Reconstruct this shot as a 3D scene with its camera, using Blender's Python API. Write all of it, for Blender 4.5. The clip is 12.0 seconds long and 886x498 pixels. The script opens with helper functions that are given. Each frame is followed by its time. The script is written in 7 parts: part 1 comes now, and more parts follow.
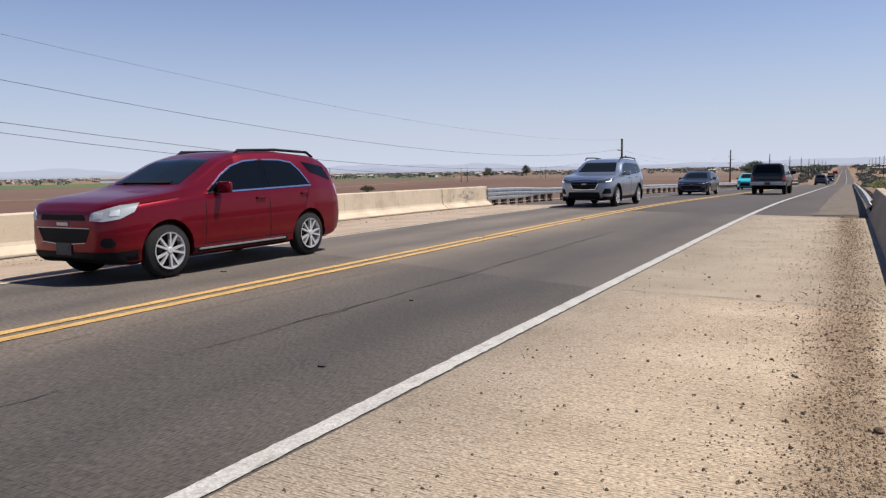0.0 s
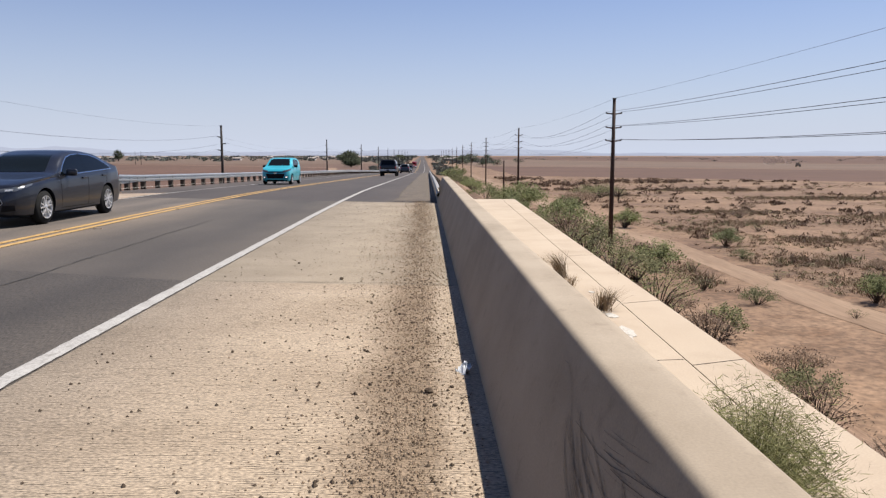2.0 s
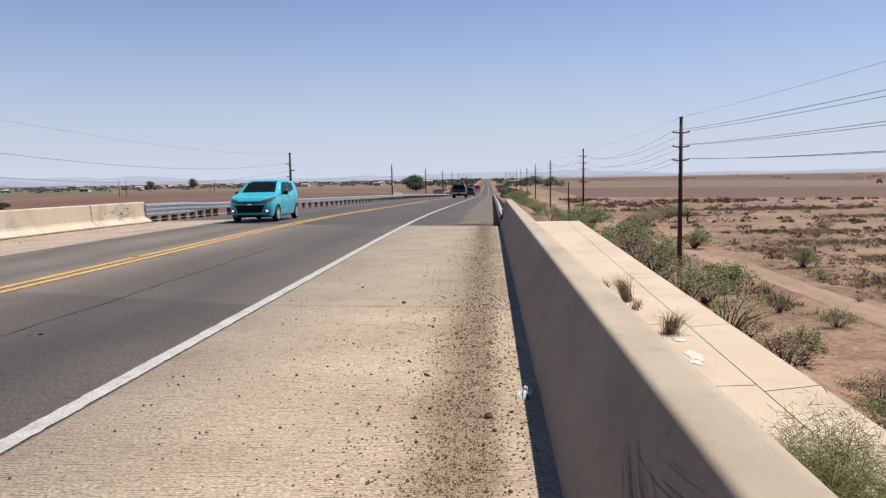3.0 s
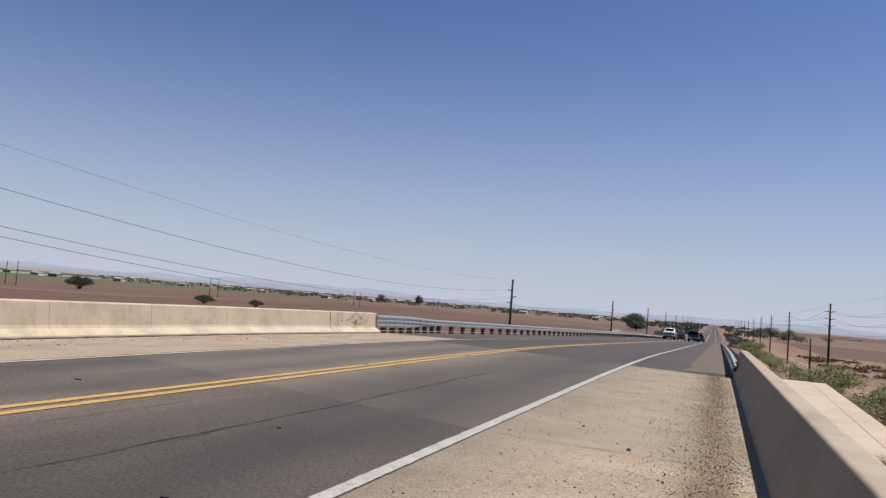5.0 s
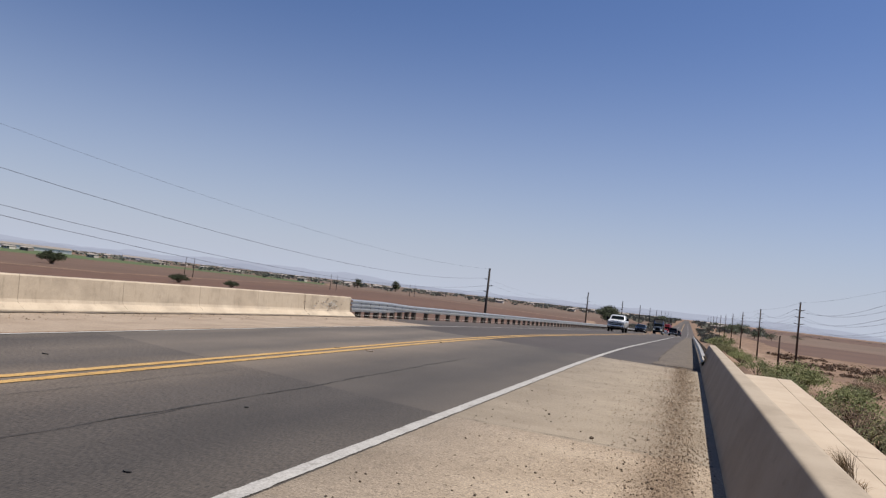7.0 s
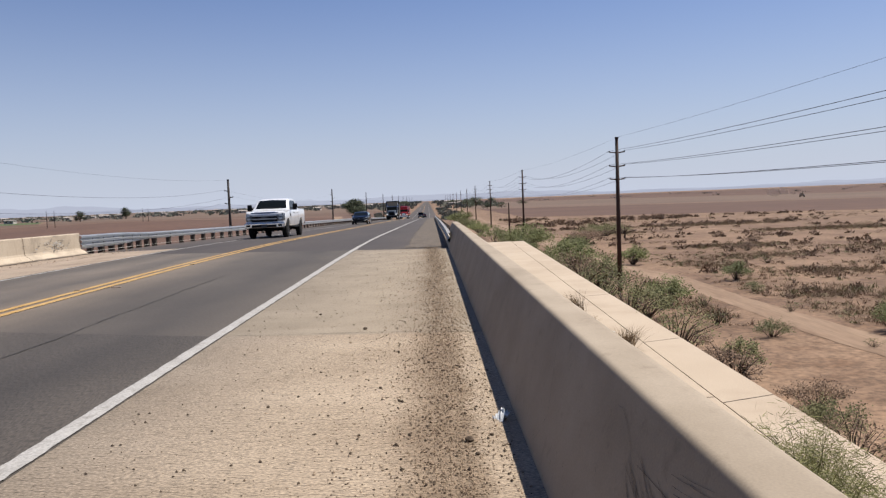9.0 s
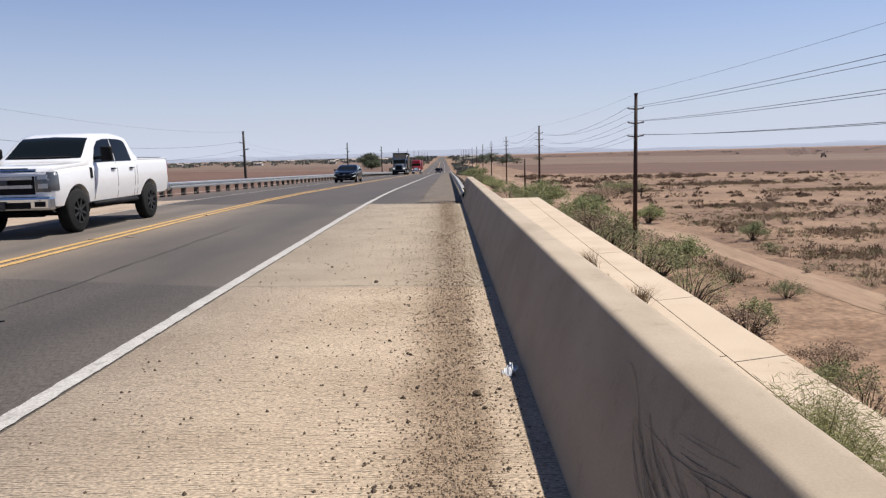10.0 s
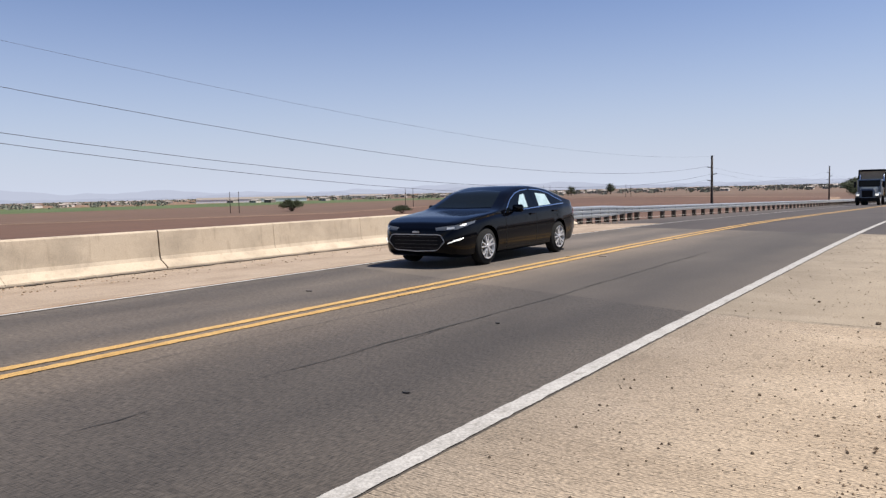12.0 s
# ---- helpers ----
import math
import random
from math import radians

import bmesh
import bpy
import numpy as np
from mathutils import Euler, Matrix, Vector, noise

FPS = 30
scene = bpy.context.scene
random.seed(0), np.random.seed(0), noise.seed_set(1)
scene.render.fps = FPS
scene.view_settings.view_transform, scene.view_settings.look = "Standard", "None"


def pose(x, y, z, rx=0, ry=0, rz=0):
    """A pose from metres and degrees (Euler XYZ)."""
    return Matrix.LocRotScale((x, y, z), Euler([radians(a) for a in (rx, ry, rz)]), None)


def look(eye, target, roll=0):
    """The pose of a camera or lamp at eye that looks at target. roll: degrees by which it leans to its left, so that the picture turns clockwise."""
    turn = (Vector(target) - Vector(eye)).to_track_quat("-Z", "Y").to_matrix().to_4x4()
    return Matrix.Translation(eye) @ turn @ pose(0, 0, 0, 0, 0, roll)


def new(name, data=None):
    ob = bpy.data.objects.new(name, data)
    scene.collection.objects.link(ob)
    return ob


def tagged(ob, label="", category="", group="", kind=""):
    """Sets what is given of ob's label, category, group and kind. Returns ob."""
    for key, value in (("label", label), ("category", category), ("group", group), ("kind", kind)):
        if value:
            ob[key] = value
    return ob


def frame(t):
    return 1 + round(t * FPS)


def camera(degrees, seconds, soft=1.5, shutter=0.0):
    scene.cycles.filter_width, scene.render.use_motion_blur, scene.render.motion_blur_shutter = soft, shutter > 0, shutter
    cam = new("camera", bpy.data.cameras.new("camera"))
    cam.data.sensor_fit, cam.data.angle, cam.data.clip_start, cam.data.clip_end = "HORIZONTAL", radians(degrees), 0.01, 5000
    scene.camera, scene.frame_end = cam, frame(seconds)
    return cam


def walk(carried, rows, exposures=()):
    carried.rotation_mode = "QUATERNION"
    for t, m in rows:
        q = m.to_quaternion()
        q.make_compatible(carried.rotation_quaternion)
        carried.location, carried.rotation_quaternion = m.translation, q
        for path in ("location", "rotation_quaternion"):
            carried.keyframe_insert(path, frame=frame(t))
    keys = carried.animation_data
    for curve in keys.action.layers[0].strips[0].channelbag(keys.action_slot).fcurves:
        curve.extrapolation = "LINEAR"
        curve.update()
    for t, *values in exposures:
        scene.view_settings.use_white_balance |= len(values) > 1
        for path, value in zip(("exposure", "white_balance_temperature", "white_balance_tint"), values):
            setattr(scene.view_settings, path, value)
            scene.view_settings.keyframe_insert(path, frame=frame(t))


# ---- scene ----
from mathutils.bvhtree import BVHTree

cam = camera(61.8, 12.0, soft=1.3)
PATH = [
    (0, (-0.071, -0.069, 1.342), (-1.044, 1.665, 1.131), -1.0),
    (0.5, (-0.045, -0.042, 1.366), (-0.431, 1.912, 1.185), -2.8),
    (1, (0.002, -0.102, 1.403), (-0.17, 1.885, 1.249), -2.9),
    (1.5, (0.048, -0.037, 1.371), (-0.072, 1.941, 1.108), -2.1),
    (2, (0.095, -0.011, 1.36), (0.119, 1.973, 1.106), 0.0),
    (2.5, (0.118, -0.016, 1.355), (0.063, 1.964, 1.08), 0.4),
    (2.7, (0.134, -0.039, 1.366), (0.007, 1.941, 1.118), -1.4),
    (4.3, (0.121, 0.043, 1.382), (-0.17, 2.021, 1.336), 2.6),
    (4.5, (0.117, 0.039, 1.391), (-0.242, 2.005, 1.344), 0.5),
    (5, (-0.043, 0.049, 1.373), (-0.768, 1.908, 1.513), 4.7),
    (5.5, (-0.09, 0.011, 1.339), (-1.055, 1.758, 1.462), 5.0),
    (6, (-0.08, -0.006, 1.337), (-1.053, 1.739, 1.423), 5.2),
    (6.5, (-0.036, -0.003, 1.355), (-0.944, 1.776, 1.45), 6.0),
    (7, (0.037, 0.014, 1.368), (-0.631, 1.896, 1.479), 6.5),
    (7.2, (0.077, 0.017, 1.366), (-0.393, 1.958, 1.477), 6.3),
    (8.8, (-0.015, -0.056, 1.403), (-0.093, 1.938, 1.262), -2.4),
    (9, (-0.062, -0.069, 1.397), (-0.054, 1.927, 1.262), -2.3),
    (9.5, (-0.112, -0.044, 1.374), (-0.031, 1.94, 1.137), 0.4),
    (10, (-0.037, 0.005, 1.372), (-0.072, 1.989, 1.119), -1.5),
    (10.5, (0.069, 0.066, 1.358), (-0.041, 2.049, 1.122), -1.3),
    (11, (0.092, 0.047, 1.375), (-0.047, 2.035, 1.2), -1.4),
    (11.5, (-0.009, 0.084, 1.344), (-0.299, 2.058, 1.207), 0.2),
    (12, (-0.232, 0.106, 1.337), (-1.394, 1.727, 1.182), -1.4),
]
walk(cam, [(t, look(eye, target, roll)) for t, eye, target, roll in PATH],
     [(0, 0.70), (2.7, 0.72), (4.3, 0.63), (5.0, 0.47), (5.5, 0.42), (6.5, 0.53), (7.0, 0.43), (7.2, 0.43), (8.8, 0.55), (9.1, 0.59), (9.6, 0.72), (10.1, 0.69), (10.6, 0.63), (11.1, 0.63), (12, 0.73)])

# world, sun, exposure
SUN_EL, SUN_AZ = 61.0, 57.0
world = bpy.data.worlds.new("world")
scene.world = world
world.use_nodes = True
wn = world.node_tree.nodes
sky = wn.new("ShaderNodeTexSky")
sky.sky_type = "NISHITA"
sky.sun_disc = False
sky.sun_elevation, sky.sun_rotation = radians(SUN_EL), radians(SUN_AZ)
sky.altitude, sky.air_density, sky.dust_density, sky.ozone_density = 50, 1.0, 0.6, 4.0
wl = world.node_tree.links
wn["Background"].inputs["Strength"].default_value = 0.051
# dust haze that pales the sky evenly all round towards the horizon
wc, wz, wr, wp, wm = (wn.new("ShaderNode" + k) for k in ("TexCoord", "SeparateXYZ", "MapRange", "Math", "Mix"))
wl.new(wc.outputs["Generated"], wz.inputs[0]), wl.new(wz.outputs["Z"], wr.inputs["Value"])
wr.inputs["From Min"].default_value, wr.inputs["From Max"].default_value = 0.0, 0.42
wr.inputs["To Min"].default_value, wr.inputs["To Max"].default_value = 1.0, 0.0
wp.operation, wp.inputs[1].default_value = "POWER", 2.1
wl.new(wr.outputs[0], wp.inputs[0])
wm.data_type = "RGBA"
wm.inputs["B"].default_value = (7.5, 8.15, 9.8, 1)
wt = wn.new("ShaderNodeMix")
wt.data_type, wt.blend_type = "RGBA", "MULTIPLY"
wt.inputs["Factor"].default_value, wt.inputs["B"].default_value = 1.0, (0.92, 1.0, 1.27, 1)
wl.new(sky.outputs[0], wt.inputs["A"])
wl.new(wp.outputs[0], wm.inputs["Factor"]), wl.new(wt.outputs["Result"], wm.inputs["A"])
wl.new(wm.outputs["Result"], wn["Background"].inputs["Color"])
sun = new("sun", bpy.data.lights.new("sun", "SUN"))
sun.data.energy, sun.data.angle, sun.data.color = 5.0, radians(0.55), (1.0, 0.95, 0.88)
sd = Vector((math.sin(radians(SUN_AZ)) * math.cos(radians(SUN_EL)), math.cos(radians(SUN_AZ)) * math.cos(radians(SUN_EL)), math.sin(radians(SUN_EL))))
sun.matrix_world = look(sd * 50, (0, 0, 0))


# ---- materials ----
def material(name, c1, c2=None, scale=1.5, fine=40.0, rough=0.8, metal=0.0, bump=0.15, spec=0.4, grain=0.18, coat=0.0, stretch=(1, 1, 1), vary=0.0, contrast=0.25, emit=None, power=0.0):
    """Two tones mixed by a broad noise, with a fine grain over it and bump from the grain."""
    m = bpy.data.materials.new(name)
    m.use_nodes = True
    n, ln = m.node_tree.nodes, m.node_tree.links
    p = n["Principled BSDF"]
    p.inputs["Roughness"].default_value, p.inputs["Metallic"].default_value = rough, metal
    p.inputs["Specular IOR Level"].default_value = spec
    p.inputs["Coat Weight"].default_value = coat
    p.inputs["Coat Roughness"].default_value = 0.04
    if emit:
        p.inputs["Emission Color"].default_value, p.inputs["Emission Strength"].default_value = (*emit, 1), power
    if c2 is None:
        p.inputs["Base Color"].default_value = (*c1, 1)
        return m
    co, mp = n.new("ShaderNodeTexCoord"), n.new("ShaderNodeMapping")
    mp.inputs["Scale"].default_value = stretch
    ln.new(co.outputs["Object"], mp.inputs["Vector"])
    a, b = n.new("ShaderNodeTexNoise"), n.new("ShaderNodeTexNoise")
    a.inputs["Scale"].default_value, a.inputs["Detail"].default_value = scale, 6
    b.inputs["Scale"].default_value, b.inputs["Detail"].default_value = fine, 4
    ln.new(mp.outputs[0], a.inputs["Vector"]), ln.new(mp.outputs[0], b.inputs["Vector"])
    r = n.new("ShaderNodeMapRange")
    r.inputs["From Min"].default_value, r.inputs["From Max"].default_value = 0.5 - contrast, 0.5 + contrast
    ln.new(a.outputs["Fac"], r.inputs["Value"])
    x = n.new("ShaderNodeMix")
    x.data_type = "RGBA"
    x.inputs["A"].default_value, x.inputs["B"].default_value = (*c1, 1), (*c2, 1)
    ln.new(r.outputs[0], x.inputs["Factor"])
    g = n.new("ShaderNodeMapRange")
    g.inputs["From Min"].default_value, g.inputs["From Max"].default_value = 0.25, 0.75
    g.inputs["To Min"].default_value, g.inputs["To Max"].default_value = 1 - grain * 1.6, 1 + grain * 1.6
    ln.new(b.outputs["Fac"], g.inputs["Value"])
    y = n.new("ShaderNodeMix")
    y.data_type, y.blend_type = "RGBA", "MULTIPLY"
    y.inputs["Factor"].default_value = 1
    ln.new(x.outputs["Result"], y.inputs["A"]), ln.new(g.outputs[0], y.inputs["B"])
    out = y.outputs["Result"]
    if vary:
        o, v = n.new("ShaderNodeObjectInfo"), n.new("ShaderNodeMapRange")
        v.inputs["To Min"].default_value, v.inputs["To Max"].default_value = 1 - vary, 1 + vary
        ln.new(o.outputs["Random"], v.inputs["Value"])
        z = n.new("ShaderNodeMix")
        z.data_type, z.blend_type = "RGBA", "MULTIPLY"
        z.inputs["Factor"].default_value = 1
        ln.new(out, z.inputs["A"]), ln.new(v.outputs[0], z.inputs["B"])
        out = z.outputs["Result"]
    ln.new(out, p.inputs["Base Color"])
    if bump:
        u = n.new("ShaderNodeBump")
        u.inputs["Strength"].default_value, u.inputs["Distance"].default_value = bump, 0.02
        ln.new(b.outputs["Fac"], u.inputs["Height"]), ln.new(u.outputs[0], p.inputs["Normal"])
    return m


def banded(m, stops, x0, x1, drift=0.9, lean=0.0085):
    """Multiplies a material's colour by tones laid across x, as tyres and dust leave them; lean: how the road drifts as it goes."""
    n, ln = m.node_tree.nodes, m.node_tree.links
    p = n["Principled BSDF"]
    src = p.inputs["Base Color"].links[0].from_socket
    co, sx, nz, ad, sl = n.new("ShaderNodeTexCoord"), n.new("ShaderNodeSeparateXYZ"), n.new("ShaderNodeTexNoise"), n.new("ShaderNodeMath"), n.new("ShaderNodeMath")
    ln.new(co.outputs["Object"], sx.inputs[0])
    nz.inputs["Scale"].default_value, nz.inputs["Detail"].default_value = 0.6 if drift > 0.5 else 1.6, 6
    ln.new(co.outputs["Object"], nz.inputs["Vector"])
    sl.operation = ad.operation = "MULTIPLY_ADD"
    sl.inputs[1].default_value, ad.inputs[1].default_value = lean, drift
    ln.new(sx.outputs["Y"], sl.inputs[0]), ln.new(sx.outputs["X"], sl.inputs[2])
    ln.new(nz.outputs["Fac"], ad.inputs[0]), ln.new(sl.outputs[0], ad.inputs[2])
    r, c, mx = n.new("ShaderNodeMapRange"), n.new("ShaderNodeValToRGB"), n.new("ShaderNodeMix")
    r.inputs["From Min"].default_value, r.inputs["From Max"].default_value = x0 + 0.5 * drift, x1 + 0.5 * drift
    ln.new(ad.outputs[0], r.inputs["Value"]), ln.new(r.outputs[0], c.inputs["Fac"])
    el = c.color_ramp.elements
    while len(el) < len(stops):
        el.new(0.5)
    for e, (at, col) in zip(el, stops):
        e.position, e.color = at, (*col, 1)
    mx.data_type, mx.blend_type = "RGBA", "MULTIPLY"
    mx.inputs["Factor"].default_value = 1
    ln.new(src, mx.inputs["A"]), ln.new(c.outputs["Color"], mx.inputs["B"])
    ln.new(mx.outputs["Result"], p.inputs["Base Color"])
    return m


def tined(m, pitch, depth, dark=0.5):
    """Fine transverse grooves: relief, and a darker tone along them in broken runs."""
    n, ln = m.node_tree.nodes, m.node_tree.links
    p = n["Principled BSDF"]
    co, w, u = n.new("ShaderNodeTexCoord"), n.new("ShaderNodeTexWave"), n.new("ShaderNodeBump")
    w.bands_direction = "Y"
    w.inputs["Scale"].default_value, w.inputs["Distortion"].default_value = 0.314 / pitch, 0.35
    w.inputs["Detail Scale"].default_value = 2.0
    ln.new(co.outputs["Object"], w.inputs["Vector"])
    g = n.new("ShaderNodeMapRange")
    g.inputs["From Min"].default_value, g.inputs["From Max"].default_value = 0.55, 0.95
    ln.new(w.outputs["Fac"], g.inputs["Value"])
    mp, nz, r = n.new("ShaderNodeMapping"), n.new("ShaderNodeTexNoise"), n.new("ShaderNodeMapRange")
    mp.inputs["Scale"].default_value = (0.22, 1, 1)
    nz.inputs["Scale"].default_value, nz.inputs["Detail"].default_value = 42, 3
    ln.new(co.outputs["Object"], mp.inputs["Vector"]), ln.new(mp.outputs[0], nz.inputs["Vector"])
    r.inputs["From Min"].default_value, r.inputs["From Max"].default_value = 0.46, 0.66
    ln.new(nz.outputs["Fac"], r.inputs["Value"])
    k = n.new("ShaderNodeMath")
    k.operation = "MULTIPLY"
    ln.new(g.outputs[0], k.inputs[0]), ln.new(r.outputs[0], k.inputs[1])
    t, mx = n.new("ShaderNodeMapRange"), n.new("ShaderNodeMix")
    t.inputs["To Min"].default_value, t.inputs["To Max"].default_value = 1.0, 1.0 - dark
    ln.new(k.outputs[0], t.inputs["Value"])
    mx.data_type, mx.blend_type = "RGBA", "MULTIPLY"
    mx.inputs["Factor"].default_value = 1
    ln.new(p.inputs["Base Color"].links[0].from_socket, mx.inputs["A"]), ln.new(t.outputs[0], mx.inputs["B"])
    ln.new(mx.outputs["Result"], p.inputs["Base Color"])
    u.invert = True
    u.inputs["Strength"].default_value, u.inputs["Distance"].default_value = depth, 0.006
    ln.new(k.outputs[0], u.inputs["Height"])
    ln.new(p.inputs["Normal"].links[0].from_socket, u.inputs["Normal"])
    ln.new(u.outputs[0], p.inputs["Normal"])
    return m


def pieces(m, lo, hi):
    """Sets loose pieces of one mesh apart in tone, island by island."""
    n, ln = m.node_tree.nodes, m.node_tree.links
    p = n["Principled BSDF"]
    g, r, x = n.new("ShaderNodeNewGeometry"), n.new("ShaderNodeMapRange"), n.new("ShaderNodeMix")
    r.inputs["To Min"].default_value, r.inputs["To Max"].default_value = lo, hi
    ln.new(g.outputs["Random Per Island"], r.inputs["Value"])
    x.data_type, x.blend_type = "RGBA", "MULTIPLY"
    x.inputs["Factor"].default_value = 1
    ln.new(p.inputs["Base Color"].links[0].from_socket, x.inputs["A"]), ln.new(r.outputs[0], x.inputs["B"])
    ln.new(x.outputs["Result"], p.inputs["Base Color"])
    return m


def stained(m, dark, scale, stretch, lo=0.5, hi=0.75):
    """Lays soft dark weather stains over a material."""
    n, ln = m.node_tree.nodes, m.node_tree.links
    p = n["Principled BSDF"]
    co, mp, nz, r, x = (n.new("ShaderNode" + k) for k in ("TexCoord", "Mapping", "TexNoise", "MapRange", "Mix"))
    mp.inputs["Scale"].default_value = stretch
    nz.inputs["Scale"].default_value, nz.inputs["Detail"].default_value, nz.inputs["Roughness"].default_value = scale, 7, 0.62
    ln.new(co.outputs["Object"], mp.inputs["Vector"]), ln.new(mp.outputs[0], nz.inputs["Vector"])
    r.inputs["From Min"].default_value, r.inputs["From Max"].default_value = lo, hi
    ln.new(nz.outputs["Fac"], r.inputs["Value"])
    x.data_type, x.blend_type = "RGBA", "MULTIPLY"
    x.inputs["B"].default_value = (*dark, 1)
    ln.new(r.outputs[0], x.inputs["Factor"]), ln.new(p.inputs["Base Color"].links[0].from_socket, x.inputs["A"])
    ln.new(x.outputs["Result"], p.inputs["Base Color"])
    return m


LANE = tined(stained(banded(material("worn_deck_lane", (0.054, 0.045, 0.038), (0.073, 0.061, 0.051), 1.1, 75, 0.85, bump=0.15, grain=0.42, contrast=0.2, stretch=(1, 0.25, 1)),
              [(0, (1.55, 1.50, 1.42)), (0.10, (0.98, 0.97, 0.96)), (0.24, (1.42, 1.38, 1.32)), (0.36, (1.02, 1.01, 1.0)), (0.46, (1.85, 1.72, 1.52)), (0.54, (1.45, 1.38, 1.28)), (0.66, (0.86, 0.85, 0.84)), (0.86, (0.62, 0.62, 0.63)), (1, (0.98, 0.96, 0.92))], -9.8, -2.4), (0.72, 0.72, 0.72), 0.8, (1, 0.3, 1)), 0.022, 0.3, 0.4)
LANE_SMOOTH = stained(banded(material("smooth_deck_lane", (0.066, 0.055, 0.046), (0.090, 0.075, 0.062), 1.0, 60, 0.85, bump=0.1, grain=0.16, contrast=0.2, stretch=(1, 0.25, 1)),
              [(0, (1.55, 1.50, 1.42)), (0.10, (0.98, 0.97, 0.96)), (0.24, (1.42, 1.38, 1.32)), (0.36, (1.02, 1.01, 1.0)), (0.46, (1.85, 1.72, 1.52)), (0.54, (1.45, 1.38, 1.28)), (0.66, (0.86, 0.85, 0.84)), (0.86, (0.62, 0.62, 0.63)), (1, (0.98, 0.96, 0.92))], -9.8, -2.4), (0.75, 0.75, 0.75), 0.5, (1, 0.3, 1))
ASPHALT = banded(material("approach_asphalt", (0.036, 0.0285, 0.025), (0.053, 0.042, 0.037), 0.6, 40, 0.85, bump=0.15, grain=0.2, contrast=0.2, stretch=(1, 0.3, 1)),
                 [(0, (1.3, 1.25, 1.15)), (0.35, (0.9, 0.9, 0.9)), (0.5, (1.1, 1.08, 1.05)), (0.8, (0.9, 0.9, 0.9)), (1, (1.35, 1.3, 1.2))], -13.2, 0.4)
SHOULDER_NEAR = tined(banded(material("tined_concrete", (0.255, 0.197, 0.138), (0.330, 0.262, 0.190), 1.3, 95, 0.9, bump=0.3, grain=0.42, contrast=0.2, stretch=(0.45, 1, 1)),
                 [(0, (0.60, 0.61, 0.63)), (0.2, (0.78, 0.78, 0.79)), (0.48, (0.98, 0.97, 0.95)), (0.70, (1.02, 1.00, 0.97)), (0.78, (0.70, 0.64, 0.58)), (0.87, (0.66, 0.60, 0.54)), (0.905, (0.98, 0.96, 0.94))], -2.5, 0.5, 0.3, 0.0115), 0.021, 0.7, 0.62)
SHOULDER_FAR = stained(banded(material("dusty_concrete", (0.196, 0.157, 0.112), (0.246, 0.201, 0.147), 1.2, 60, 0.9, bump=0.2, grain=0.24, contrast=0.2),
                 [(0, (0.8, 0.8, 0.8)), (0.25, (0.95, 0.95, 0.95)), (0.6, (1.05, 1.04, 1.02)), (0.68, (1.0, 0.98, 0.96)), (0.80, (0.84, 0.79, 0.74)), (0.90, (0.84, 0.79, 0.74)), (0.95, (1.0, 1.0, 1.0))], -2.5, 0.5, 0.55, 0.0115), (0.84, 0.82, 0.80), 1.6, (0.4, 1, 1))
SHOULDER_LEFT = stained(material("dusty_left_shoulder", (0.225, 0.170, 0.122), (0.30, 0.235, 0.174), 0.9, 40, 0.95, bump=0.3, grain=0.2), (0.72, 0.68, 0.63), 1.4, (1, 0.35, 1))
CONCRETE = stained(stained(material("barrier_concrete", (0.262, 0.209, 0.150), (0.315, 0.257, 0.190), 1.6, 120, 0.85, bump=0.04, grain=0.06, contrast=0.25), (0.76, 0.74, 0.71), 1.3, (1, 0.6, 0.8), 0.45, 0.7), (0.80, 0.78, 0.76), 8, (1, 1, 1), 0.58, 0.74)
CONCRETE_L = stained(stained(material("parapet_concrete", (0.365, 0.295, 0.215), (0.425, 0.350, 0.262), 0.8, 60, 0.85, bump=0.06, grain=0.1), (0.70, 0.70, 0.70), 1.5, (1, 0.7, 0.9), 0.45, 0.70), (0.74, 0.73, 0.71), 9, (1, 1, 0.22), 0.55, 0.75)
SLAB = stained(material("slab_concrete", (0.335, 0.262, 0.188), (0.395, 0.318, 0.235), 0.9, 60, 0.9, bump=0.06, grain=0.06), (0.84, 0.82, 0.80), 1.2, (1, 1, 1))
WHITE_PAINT = stained(material("road_paint_white", (0.265, 0.248, 0.224), (0.34, 0.322, 0.296), 3.5, 60, 0.7, bump=0.2, grain=0.2), (0.55, 0.52, 0.48), 9, (1, 0.35, 1), 0.57, 0.72)
WHITE_PAINT_L = material("worn_white_paint", (0.26, 0.242, 0.217), (0.372, 0.36, 0.335), 2.5, 40, 0.75, bump=0.2, grain=0.25)
YELLOW_PAINT = stained(material("road_paint_yellow", (0.34, 0.195, 0.055), (0.41, 0.26, 0.092), 2.5, 60, 0.7, bump=0.2, grain=0.25), (0.55, 0.55, 0.6), 7, (1, 0.3, 1), 0.56, 0.72)
SCRAPE = material("pale_scrape", (0.36, 0.325, 0.275), (0.43, 0.395, 0.345), 12, 60, 0.8)
SCUFF = material("rubber_scuff", (0.05, 0.043, 0.036), (0.11, 0.092, 0.073), 25, 80, 0.9, contrast=0.15)
SCUFF_LIGHT = material("faint_scuff", (0.15, 0.123, 0.093), (0.21, 0.172, 0.130), 30, 80, 0.9, contrast=0.12)
TAR = material("crack_tar", (0.0186, 0.0167, 0.0155), (0.0372, 0.0341, 0.031), 3, 30, 0.9)
GRIME = material("foot_grime", (0.0744, 0.0589, 0.0434), (0.161, 0.13, 0.0992), 2.0, 14, 1.0, contrast=0.15)
